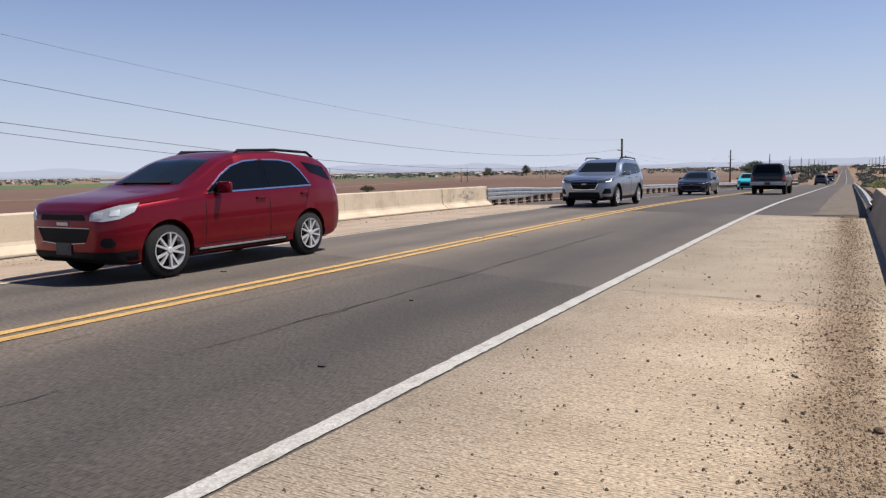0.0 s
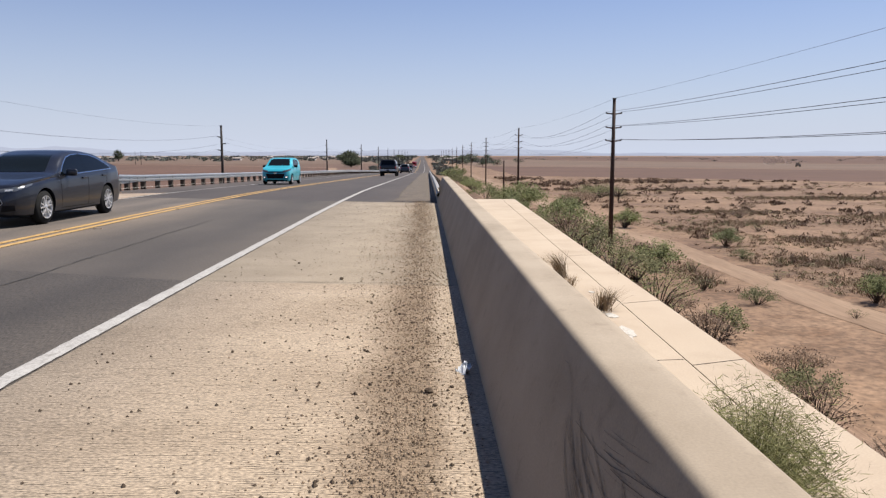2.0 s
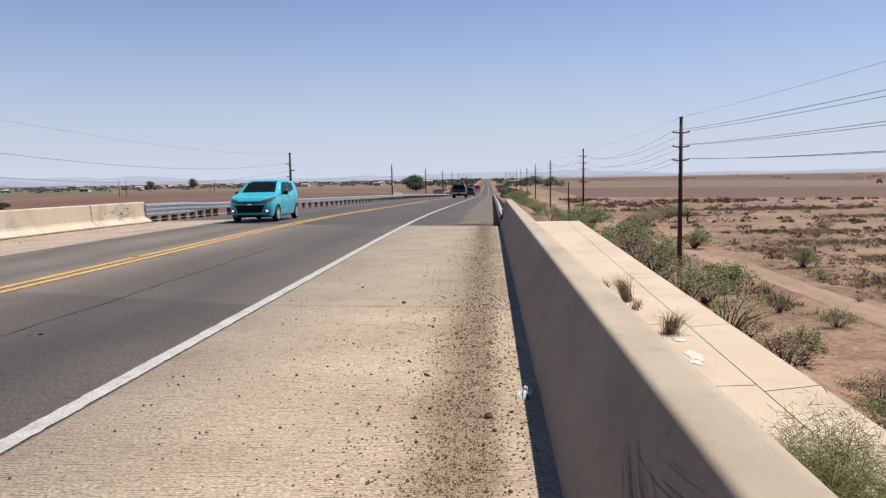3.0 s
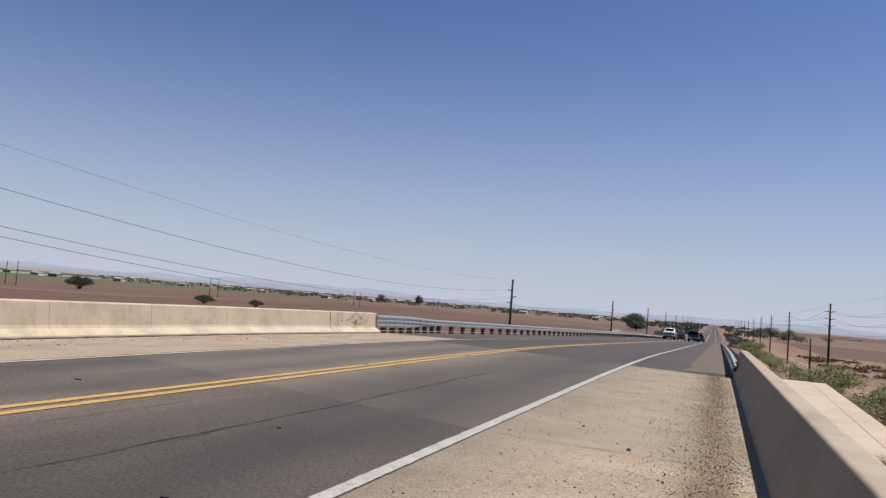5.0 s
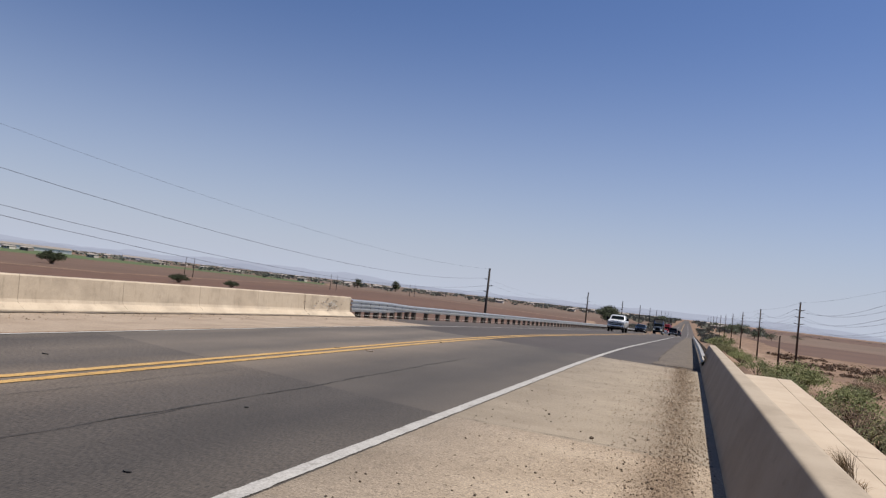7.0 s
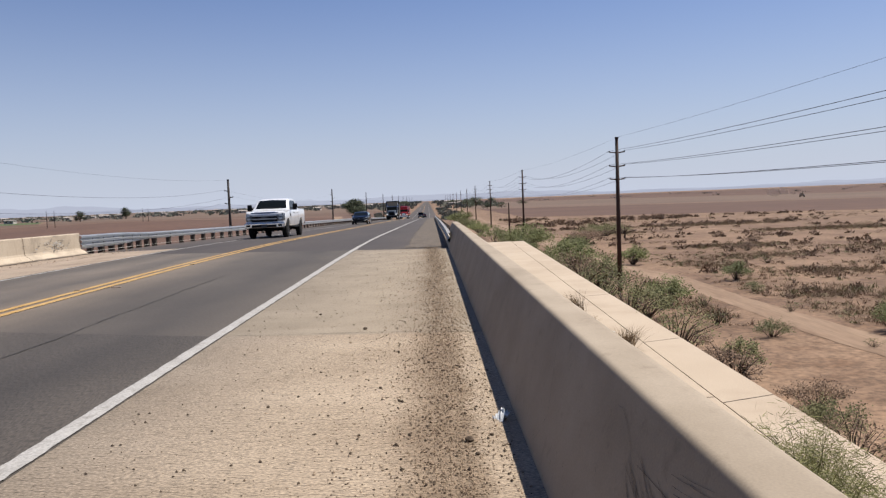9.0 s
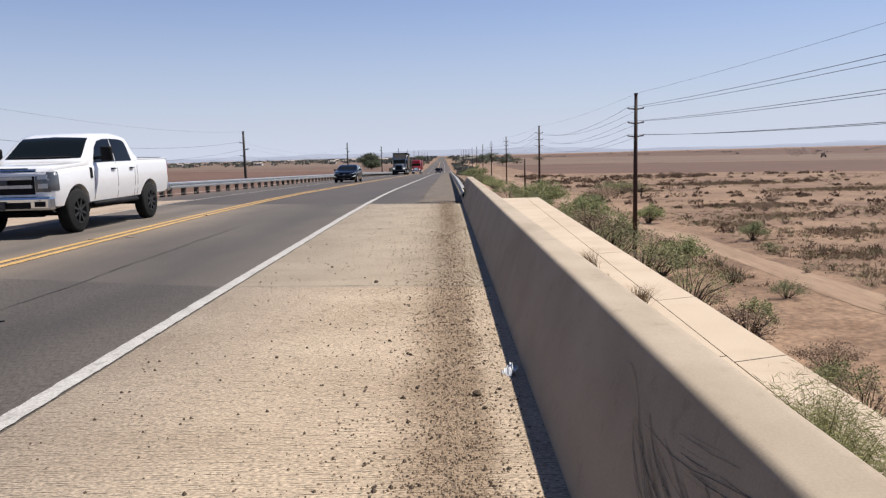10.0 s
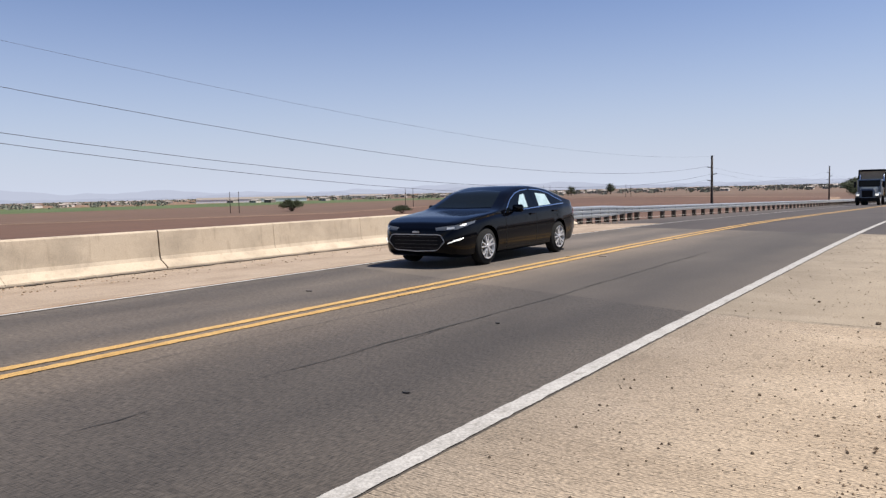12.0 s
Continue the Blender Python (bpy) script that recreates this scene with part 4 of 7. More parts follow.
        for k in range(spokes):
            for d in ((-0.16, 0.16) if spokes == 5 else (0.0,)):
                a, a2 = 2 * math.pi * k / spokes + d * 0.55, 2 * math.pi * k / spokes + d * 1.5
                hw = r1 * (0.06 if spokes == 5 else 0.1)
                c0, c1 = Vector((0, math.cos(a), math.sin(a))), Vector((0, math.cos(a2), math.sin(a2)))
                t = Vector((0, -math.sin(a), math.cos(a)))
                p0, p1 = c0 * r1 * 0.12, c1 * r1 * 0.94
                q = [p0 - t * hw * 1.1, p0 + t * hw * 1.1, p1 + t * hw * 0.9, p1 - t * hw * 0.9]
                up = [bm.verts.new(v + Vector((-0.012 if i < 2 else -0.006, 0, 0))) for i, v in enumerate(q)]
                lo = [bm.verts.new(v + Vector((-0.05, 0, 0))) for v in q]
                bm.faces.new(up)
                for i in range(4):
                    bm.faces.new((up[i], lo[i], lo[(i + 1) % 4], up[(i + 1) % 4]))
        add_tube(bm, [(-0.05, 0, 0), (-0.008, 0, 0), (0.0, 0, 0)], [r1 * 0.2, r1 * 0.2, r1 * 0.14], 16)
        bmesh.ops.recalc_face_normals(bm, faces=bm.faces)
        tyre_me = rim_me = None
        disc = None
        for ay in (0, s["wb"]):
            for sg in (1, -1):
                w = new("wheel")
                w.parent = self.root
                base = pose(sg * (s["W"] / 2 - s.get("inset", 0.012)), ay, R, 0, 0, 0 if sg > 0 else 180)
                w.matrix_local = base
                if tyre_me is None:
                    t = raw("tyre", vs, fs, TYRE, w, "black rubber tyre", smooth=True)
                    r = part("rim", bm, rim, w, s.get("rim_label", "silver alloy rim"))
                    db = tube([(-0.12, 0, 0), (-0.1, 0, 0)], r1 * 0.86, 24)
                    d = part("brake_disc", db, TRIM, w)
                    tyre_me, rim_me, disc = t.data, r.data, d.data
                else:
                    for nm, dat in (("tyre", tyre_me), ("rim", rim_me), ("brake_disc", disc)):
                        o = new(nm, dat)
                        o.parent = w
                out.append((w, base))
        self.wheel_list = out
        return out

    def arches(self, mat, band=0.05, out=0.006):
        """Moulded lips over the wheel wells."""
        R, W = self.s["R"], self.s["W"] / 2
        r0 = R + self.s.get("gap", 0.055) - 0.004
        for ay in (0, self.s["wb"]):
            for sg in (1, -1):
                vs, fs, n = [], [], 22
                for k in range(n + 1):
                    a = radians(-24 + 228 * k / n)
                    for r, x in ((r0, W - 0.14), (r0, W + out), (r0 + band * 0.8, W + out), (r0 + band, W - 0.01)):
                        vs.append((sg * x, ay + r * math.cos(a), R + r * math.sin(a)))
                    if k:
                        b = 4 * k
                        fs += [(b - 4 + i, b - 3 + i, b + 1 + i, b + i) for i in range(3)]
                raw("wheel_arch", vs, fs, mat, self.root, smooth=False)

    def mirror(self, y, z, mat, big=1.0):
        x, y = self.s["W"] / 2, y - self.s["nose"]
        for sg in (1, -1):
            bm = box((-0.115 * big, -0.07 * big, -0.075 * big), (0.115 * big, 0.045 * big, 0.085 * big), 0.045 * big)
            for v in bm.verts:
                if v.co.x * sg > 0 and v.co.y < 0:
                    v.co.y *= 0.55
            add_box(bm, (-0.2 * sg if sg > 0 else 0, -0.03, -0.06), (0 if sg > 0 else 0.2, 0.03, -0.02))
            bmesh.ops.translate(bm, verts=bm.verts, vec=(sg * (x + 0.08 * big), y, z))
            part("side_mirror", bm, mat, self.root, smooth=True)

    def handles(self, spots, mat):
        for y, z in spots:
            y -= self.s["nose"]
            for sg in (1, -1):
                hit, nor, _, _ = self.bvh.ray_cast(Vector((sg * 3, y, z)), Vector((-sg, 0, 0)))
                x = abs(hit.x) if hit else self.s["W"] / 2
                lo, hi = sorted((sg * (x - 0.01), sg * (x + 0.032)))
                part("door_handle", box((lo, y - 0.095, z - 0.016), (hi, y + 0.095, z + 0.018), 0.012), mat, self.root)

    def roof_rails(self, x, y0, y1, z, mat):
        y0, y1 = y0 - self.s["nose"], y1 - self.s["nose"]
        for sg in (1, -1):
            pts = [(sg * x, y0, z - 0.05), (sg * x, y0 + 0.12, z + 0.03), (sg * x, (y0 + y1) / 2, z + 0.05), (sg * x, y1 - 0.15, z + 0.02), (sg * x, y1, z - 0.06)]
            part("roof_rail", tube(pts, 0.022, 8), mat, self.root, smooth=True)

    def plate(self, way, z, y):
        y -= self.s["nose"]
        p = part("number_plate", box((-0.155, y - 0.012, z - 0.08), (0.155, y + 0.012, z + 0.08), 0.008), PLATE, self.root)
        s = -1 if way == "front" else 1
        part("bar", box((-0.11, y + s * 0.013 - 0.004, z - 0.035), (0.11, y + s * 0.013 + 0.004, z + 0.03)), PLATE_BAR, p)


def red_suv():
    s = dict(L=4.77, W=1.84, wb=2.857, nose=0.88, R=0.362, gap=0.05, tumble=0.34,
             top=[(0, 0.90), (0.06, 1.0), (0.4, 1.08), (1.0, 1.15), (1.22, 1.20), (1.95, 1.57), (2.35, 1.68), (3.2, 1.71), (4.1, 1.64), (4.42, 1.54), (4.68, 1.1), (4.77, 0.8)],
             belt=[(0, 0.80), (0.25, 0.95), (1.2, 1.05), (2, 1.08), (4, 1.14), (4.55, 1.09), (4.77, 0.74)],
             plan=[(0, 0.66), (0.1, 0.78), (0.35, 0.88), (0.9, 0.918), (3.9, 0.92), (4.5, 0.86), (4.77, 0.74)],
             bot=[(0, 0.30), (0.3, 0.22), (4.4, 0.25), (4.77, 0.42)], body_label="glossy dark red metallic body")
    c = Car("red_suv", "dark red metallic compact crossover with silver wheels", "car", s, paint("red_metallic", (0.140, 0.0012, 0.0085), 0.6, 0.3))
    c.lay("windscreen", ([(-0.66, 1.22), (0, 1.21), (0.66, 1.22)], [(-0.53, 1.56), (0, 1.585), (0.53, 1.56)]), "front", SCREEN, n=(12, 6))
    c.lay("wiper", [(-0.5, 1.225), (0.5, 1.225), (0.5, 1.245), (-0.5, 1.245)], "front", TRIM, off=0.02, n=(8, 1))
    c.lay("rear_window", [(-0.56, 1.16), (0.56, 1.16), (0.46, 1.50), (-0.46, 1.50)], "rear", GLASS)
    front, back = [(1.60, 1.11), (1.9, 1.32), (2.15, 1.45), (2.42, 1.52), (2.74, 1.545)], [(2.82, 1.545), (3.2, 1.54), (3.46, 1.50), (3.62, 1.36), (3.76, 1.17)]
    c.lay("window", ([(1.60, 1.105), (2.74, 1.125)], front), "right", GLASS, mirror=True, n=(12, 5))
    c.lay("window", ([(2.82, 1.125), (3.76, 1.16)], back), "right", GLASS, mirror=True, n=(12, 5))
    c.lay("pillar_trim", [(2.745, 1.12), (2.815, 1.12), (2.815, 1.545), (2.745, 1.545)], "right", GLASS, mirror=True, off=0.005)
    c.lay("quarter_window", [(3.86, 1.36), (4.40, 1.22), (4.28, 1.44), (3.72, 1.525)], "right", GLASS, mirror=True)
    c.lay("window_trim", [(1.56, 1.075), (3.80, 1.13), (3.80, 1.155), (1.60, 1.10)], "right", CHROME, "bright chrome sill strip", off=0.009, mirror=True, n=(14, 1))
    c.lay("window_trim", (front, [(y, z + 0.022) for y, z in front]), "right", CHROME, off=0.008, mirror=True, n=(12, 1))
    c.lay("window_trim", (back, [(y + 0.012, z + 0.022) for y, z in back]), "right", CHROME, off=0.008, mirror=True, n=(12, 1))
    lamp = c.lay("headlight", ([(-0.28, 0.80), (-0.12, 0.785), (0.08, 0.815), (0.24, 0.90)], [(-0.25, 0.89), (-0.12, 0.93), (0.08, 0.985), (0.29, 1.01)]), "corner", LAMP, "clear headlamp with bright reflectors", n=(14, 5), mirror=True)
    for u, z in ((-0.17, 0.855), (0.02, 0.885)):
        c.lay("reflector", [(u - 0.06, z - 0.035), (u + 0.05, z - 0.03), (u + 0.06, z + 0.045), (u - 0.05, z + 0.04)], "corner", REFLECTOR, off=0.010, n=(4, 3), parent=lamp, mirror=True)
    g = c.lay("grille", ([(-0.42, 0.53), (0, 0.50), (0.42, 0.53)], [(-0.52, 0.70), (0, 0.70), (0.52, 0.70)]), "front", TRIM, "black grille with a chrome edge")
    c.lay("grille_edge", ([(-0.43, 0.518), (0, 0.488), (0.43, 0.518)], [(-0.43, 0.53), (0, 0.50), (0.43, 0.53)]), "front", BUMPER, off=0.012, parent=g)
    c.lay("grille_edge", [(-0.53, 0.70), (0.53, 0.70), (0.53, 0.711), (-0.53, 0.711)], "front", BUMPER, off=0.012, parent=g)
    c.lay("upper_grille", [(-0.44, 0.80), (0.44, 0.80), (0.42, 0.87), (-0.42, 0.87)], "front", TRIM)
    c.lay("emblem", [(-0.11, 0.735), (0.11, 0.735), (0.11, 0.775), (-0.11, 0.775)], "front", BUMPER, off=0.012, n=(2, 1))
    c.lay("fog_lamp", ([(-0.16, 0.50), (-0.11, 0.46), (-0.03, 0.46), (0.02, 0.50)], [(-0.16, 0.53), (-0.12, 0.585), (-0.03, 0.585), (0.02, 0.53)]), "corner", TRIM, mirror=True)
    c.lay("lower_bumper", [(-0.62, 0.27), (0.62, 0.27), (0.62, 0.40), (-0.62, 0.40)], "front", TRIM, off=0.012, n=(10, 2))
    c.lay("rocker_trim", [(1.30, 0.24), (3.40, 0.25), (3.40, 0.36), (1.30, 0.36)], "right", TRIM, off=0.01, mirror=True, n=(10, 2))
    c.lay("step_bar", [(1.36, 0.335), (3.34, 0.345), (3.34, 0.365), (1.36, 0.355)], "right", BUMPER, "dull silver running board", off=0.05, thick=0.06, mirror=True, n=(8, 1))
    c.lay("bumper_trim", ([(-0.25, 0.26), (0.05, 0.25), (0.34, 0.25)], [(-0.25, 0.40), (0.05, 0.41), (0.34, 0.43)]), "corner", TRIM, off=0.012, n=(12, 3), mirror=True)
    c.lay("tail_light", [(0.62, 0.92), (0.80, 0.92), (0.74, 1.22), (0.60, 1.22)], "rear", TAIL, mirror=True)
    c.lay("tail_light", [(4.52, 0.94), (4.70, 0.96), (4.60, 1.16), (4.46, 1.14)], "right", TAIL, mirror=True)
    for p, q in (((1.50, 0.42), (1.53, 1.06)), ((2.80, 0.38), (2.79, 1.10)), ((3.58, 0.72), (3.74, 1.12)), ((1.50, 0.40), (3.3, 0.40))):
        c.seam("right", p, q)
    c.handles([(2.60, 0.985), (3.62, 1.02)], c.body.data.materials[0])
    c.mirror(1.80, 1.16, c.body.data.materials[0])
    c.roof_rails(0.60, 2.35, 4.2, 1.665, TRIM)
    c.plate("front", 0.44, -0.005)
    for ay in (0.88 - 0.43, 0.88 + 2.857 + 0.40):
        c.lay("mud_flap", [(ay - 0.02, 0.20), (ay + 0.03, 0.20), (ay + 0.03, 0.42), (ay - 0.02, 0.42)], "right", TRIM, off=0.01, mirror=True) if ay > 1 else None
    part("antenna", tube([(0, 3.0, 1.66), (0, 3.1, 1.76)], [0.012, 0.006], 6), TRIM, c.root)
    c.wheels(ALLOY)
    return c


def silver_suv():
    s = dict(L=5.0, W=1.93, wb=2.89, nose=0.97, R=0.372, gap=0.06, tumble=0.34,
             top=[(0, 0.94), (0.06, 1.04), (0.4, 1.11), (1.2, 1.19), (1.42, 1.24), (2.05, 1.62), (2.45, 1.73), (3.2, 1.775), (4.3, 1.72), (4.62, 1.60), (4.9, 1.12), (5.0, 0.85)],
             belt=[(0, 0.84), (0.25, 0.98), (1.2, 1.09), (2, 1.10), (4.2, 1.17), (4.75, 1.12), (5.0, 0.78)],
             plan=[(0, 0.74), (0.1, 0.85), (0.35, 0.93), (0.9, 0.965), (4.1, 0.965), (4.7, 0.91), (5.0, 0.80)],
             bot=[(0, 0.32), (0.3, 0.24), (4.6, 0.27), (5.0, 0.45)], body_label="silver-blue metallic body")
    c = Car("silver_suv", "silver metallic three-row crossover with black roof rails", "car", s, paint("silver_blue_metallic", (0.25, 0.275, 0.325), 0.8, 0.6))
    c.lay("windscreen", [(-0.70, 1.25), (0.70, 1.25), (0.58, 1.60), (-0.58, 1.60)], "front", SCREEN, n=(10, 6))
    c.lay("rear_window", [(-0.62, 1.2), (0.62, 1.2), (0.52, 1.56), (-0.52, 1.56)], "rear", GLASS)
    c.lay("window", ([(1.62, 1.14), (2.66, 1.16)], [(1.62, 1.15), (1.9, 1.36), (2.14, 1.52), (2.4, 1.58), (2.66, 1.60)]), "right", GLASS, mirror=True, n=(12, 5))
    c.lay("pillar_trim", [(2.66, 1.15), (2.72, 1.15), (2.72, 1.60), (2.66, 1.60)], "right", GLASS, mirror=True, off=0.005)
    c.lay("window", [(2.72, 1.16), (3.66, 1.19), (3.60, 1.58), (2.72, 1.59)], "right", GLASS, mirror=True, n=(8, 5))
    c.lay("quarter_window", [(3.74, 1.20), (4.52, 1.28), (4.26, 1.53), (3.68, 1.575)], "right", GLASS, mirror=True)
    c.lay("headlight", ([(-0.33, 0.84), (0, 0.87), (0.36, 0.95)], [(-0.33, 0.935), (0, 0.99), (0.44, 1.04)]), "corner", LAMP_DARK, "dark clear headlamp", n=(12, 4), mirror=True)
    c.lay("daytime_lamp", ([(-0.10, 0.875), (0.14, 0.91)], [(-0.10, 0.90), (0.17, 0.945)]), "corner", LAMP_LIT, "lit daytime lamp", off=0.012, n=(4, 1), mirror=True)
    c.lay("daytime_lamp", [(0.10, 0.90), (0.15, 0.91), (0.20, 1.0), (0.15, 0.99)], "corner", LAMP_LIT, "lit daytime lamp", off=0.012, n=(2, 2), mirror=True)
    hexa = [(-0.50, 0.80), (-0.40, 0.62), (0, 0.605), (0.40, 0.62), (0.50, 0.80)], [(-0.50, 0.82), (-0.46, 0.955), (0, 0.975), (0.46, 0.955), (0.50, 0.82)]
    g = c.lay("grille", hexa, "front", TRIM, "black hexagonal grille with a bright edge", n=(16, 4))
    c.lay("grille_edge", (hexa[0], [(x * 0.98, z + 0.025) for x, z in hexa[0]]), "front", CHROME, off=0.014, n=(8, 1), parent=g)
    c.lay("grille_edge", ([(x, z - 0.022) for x, z in hexa[1]], hexa[1]), "front", CHROME, off=0.014, n=(8, 1), parent=g)
    c.lay("grille_bar", [(-0.44, 0.80), (0.44, 0.80), (0.44, 0.825), (-0.44, 0.825)], "front", RIM_DARK, off=0.018, n=(6, 1), parent=g)
    c.lay("emblem", [(-0.08, 0.79), (0.08, 0.79), (0.08, 0.84), (-0.08, 0.84)], "front", BUMPER, off=0.022, n=(2, 1), parent=g)
    c.lay("lower_grille", [(-0.60, 0.26), (0.60, 0.26), (0.56, 0.53), (-0.56, 0.53)], "front", TRIM, off=0.012, n=(10, 3))
    c.lay("lower_bumper", [(-0.80, 0.25), (0.80, 0.25), (0.86, 0.34), (-0.86, 0.34)], "front", TRIM, off=0.016, n=(10, 2))
    c.lay("skid_plate", [(-0.42, 0.265), (0.42, 0.265), (0.36, 0.31), (-0.36, 0.31)], "front", BUMPER, off=0.022, n=(6, 1))
    c.lay("fog_lamp", [(0.64, 0.46), (0.88, 0.48), (0.88, 0.66), (0.74, 0.66)], "front", TRIM, mirror=True)
    c.lay("fog_lamp", [(0.05, 0.48), (0.30, 0.50), (0.24, 0.64), (0.06, 0.64)], "right", TRIM, mirror=True)
    c.lay("bumper_trim", [(0.05, 0.27), (0.50, 0.27), (0.50, 0.38), (0.05, 0.38)], "right", TRIM, off=0.01, mirror=True)
    c.arches(TRIM, 0.06)
    c.lay("arch_trim", [(1.36, 0.26), (3.50, 0.27), (3.50, 0.38), (1.36, 0.38)], "right", TRIM, off=0.012, mirror=True, n=(10, 2))
    c.lay("tail_light", [(0.66, 0.98), (0.86, 0.98), (0.80, 1.18), (0.62, 1.18)], "rear", TAIL, mirror=True)
    c.lay("tail_light", [(4.66, 1.00), (4.94, 1.02), (4.84, 1.18), (4.62, 1.14)], "right", TAIL, mirror=True)
    for p, q in (((1.55, 0.42), (1.56, 1.10)), ((2.70, 0.40), (2.69, 1.14)), ((3.62, 0.74), (3.70, 1.17))):
        c.seam("right", p, q)
    c.handles([(2.48, 1.03), (3.48, 1.06)], c.body.data.materials[0])
    c.mirror(1.84, 1.19, c.body.data.materials[0])
    c.roof_rails(0.66, 2.15, 4.35, 1.76, TRIM)
    c.wheels(ALLOY)
    return c


def saloon(name, label, coat, rim, L=4.88, wb=2.78, nose=0.97, H=1.46, black=False):
    s = dict(L=L, W=1.85, wb=wb, nose=nose, R=0.335, gap=0.045, tumble=0.42,
             top=[(0, 0.68), (0.06, 0.78), (0.5, 0.88), (1.2, 0.955), (1.45, 0.995), (2.05, H - 0.12), (2.5, H - 0.01), (3.0, H), (3.6, H - 0.07), (4.35, 1.12), (L - 0.12, 1.06), (L, 0.8)],
             belt=[(0, 0.60), (0.25, 0.76), (1.2, 0.885), (2, 0.91), (3.8, 0.98), (4.5, 1.01), (L, 0.72)],
             plan=[(0, 0.66), (0.1, 0.78), (0.38, 0.87), (0.9, 0.918), (3.9, 0.92), (4.5, 0.86), (L, 0.72)],
             bot=[(0, 0.24), (0.3, 0.17), (L - 0.4, 0.20), (L, 0.36)])
    c = Car(name, label, "car", s, coat)
    c.lay("windscreen", ([(-0.64, 1.015), (0, 1.005), (0.64, 1.015)], [(-0.50, H - 0.12), (0, H - 0.09), (0.50, H - 0.12)]), "front", SCREEN, n=(12, 6))
    c.lay("rear_window", [(-0.58, 1.15), (0.58, 1.15), (0.48, H - 0.13), (-0.48, H - 0.13)], "rear", GLASS, n=(8, 6))
    front, back = [(1.66, 0.945), (1.96, 1.15), (2.22, H - 0.17), (2.45, H - 0.12), (2.74, H - 0.10)], [(2.81, H - 0.10), (3.2, H - 0.12), (3.5, H - 0.18), (3.75, H - 0.28), (4.0, 1.07)]
    c.lay("window", ([(1.66, 0.94), (2.74, 0.97)], front), "right", GLASS, mirror=True, n=(12, 5))
    c.lay("window", ([(2.81, 0.97), (4.0, 1.04)], back), "right", GLASS, mirror=True, n=(14, 5))
    c.lay("pillar_trim", [(2.745, 0.99), (2.805, 0.99), (2.805, H - 0.10), (2.745, H - 0.10)], "right", GLASS, mirror=True, off=0.005)
    if black:
        for q in ([(2.10, 0.98), (2.5, 0.99), (2.52, H - 0.18), (2.36, H - 0.2)], [(2.95, 1.0), (3.45, 1.02), (3.36, H - 0.2), (2.98, H - 0.17)]):
            c.lay("sunshade", q, "right", SHADE, "pale blue-grey window sunshade", off=0.010, mirror=True)
    c.lay("window_trim", [(1.58, 0.915), (4.06, 1.02), (4.06, 1.04), (1.64, 0.935)], "right", CHROME, off=0.008, mirror=True, n=(14, 1))
    c.lay("window_trim", (front, [(y, z + 0.018) for y, z in front]), "right", CHROME, off=0.007, mirror=True, n=(12, 1))
    c.lay("window_trim", (back, [(y + 0.01, z + 0.018) for y, z in back]), "right", CHROME, off=0.007, mirror=True, n=(12, 1))
    lens = LAMP_DARK
    lamp = c.lay("headlight", ([(-0.34, 0.655), (0, 0.675), (0.36, 0.775)], [(-0.34, 0.705), (0, 0.755), (0.40, 0.82)]), "corner", lens, "swept-back headlamp", n=(14, 4), mirror=True)
    for u, z in ((-0.10, 0.69), (0.12, 0.737)):
        c.lay("reflector", [(u - 0.07, z - 0.012), (u + 0.06, z + 0.0), (u + 0.07, z + 0.032), (u - 0.06, z + 0.02)], "corner", REFLECTOR, off=0.010, n=(4, 2), parent=lamp, mirror=True)
    under, over = [(-0.60, 0.47), (-0.46, 0.31), (0, 0.29), (0.46, 0.31), (0.60, 0.47)], [(-0.60, 0.49), (-0.54, 0.60), (0, 0.60), (0.54, 0.60), (0.60, 0.49)]
    g = c.lay("grille", (under, over), "front", TRIM, "black six-sided grille with thin bars", n=(16, 4))
    for k in range(4):
        z = 0.35 + 0.065 * k
        c.lay("grille_bar", [(-0.47, z), (0.47, z), (0.47, z + 0.012), (-0.47, z + 0.012)], "front", RIM_DARK, off=0.014, n=(8, 1), parent=g)
    for low, high in ((under, [(x * 1.03, z + (0.016 if abs(x) < 0.6 else 0)) for x, z in under]), ([(x, z - 0.016) for x, z in over], over)):
        c.lay("grille_edge", (low, high), "front", BUMPER, off=0.012, n=(18, 1), parent=g)
    c.lay("emblem", [(-0.07, 0.62), (0.07, 0.62), (0.07, 0.65), (-0.07, 0.65)], "front", BUMPER, off=0.018, n=(2, 1))
    if black:
        c.lay("daytime_lamp", [(0.66, 0.435), (0.80, 0.49), (0.80, 0.51), (0.66, 0.45)], "front", LAMP_LIT, "lit slanted daytime lamp", off=0.012, mirror=True)
        c.lay("daytime_lamp", [(0.10, 0.47), (0.26, 0.515), (0.27, 0.535), (0.10, 0.495)], "right", LAMP_LIT, "lit slanted daytime lamp", off=0.012, mirror=True)
    else:
        c.lay("fog_lamp", [(0.56, 0.30), (0.76, 0.32), (0.76, 0.42), (0.6, 0.42)], "front", TRIM, mirror=True)
    c.lay("tail_light", [(0.50, 0.80), (0.80, 0.80), (0.76, 0.96), (0.50, 0.94)], "rear", TAIL, mirror=True)
    c.lay("tail_light", [(L - 0.35, 0.84), (L - 0.06, 0.84), (L - 0.1, 0.97), (L - 0.32, 0.94)], "right", TAIL, mirror=True)
    for p, q in (((1.62, 0.32), (1.58, 0.93)), ((2.79, 0.28), (2.79, 0.97)), ((3.64, 0.6), (3.76, 1.0)), ((1.62, 0.28), (3.4, 0.28))):
        c.seam("right", p, q)
    c.handles([(2.60, 0.86), (3.56, 0.89)], c.body.data.materials[0])
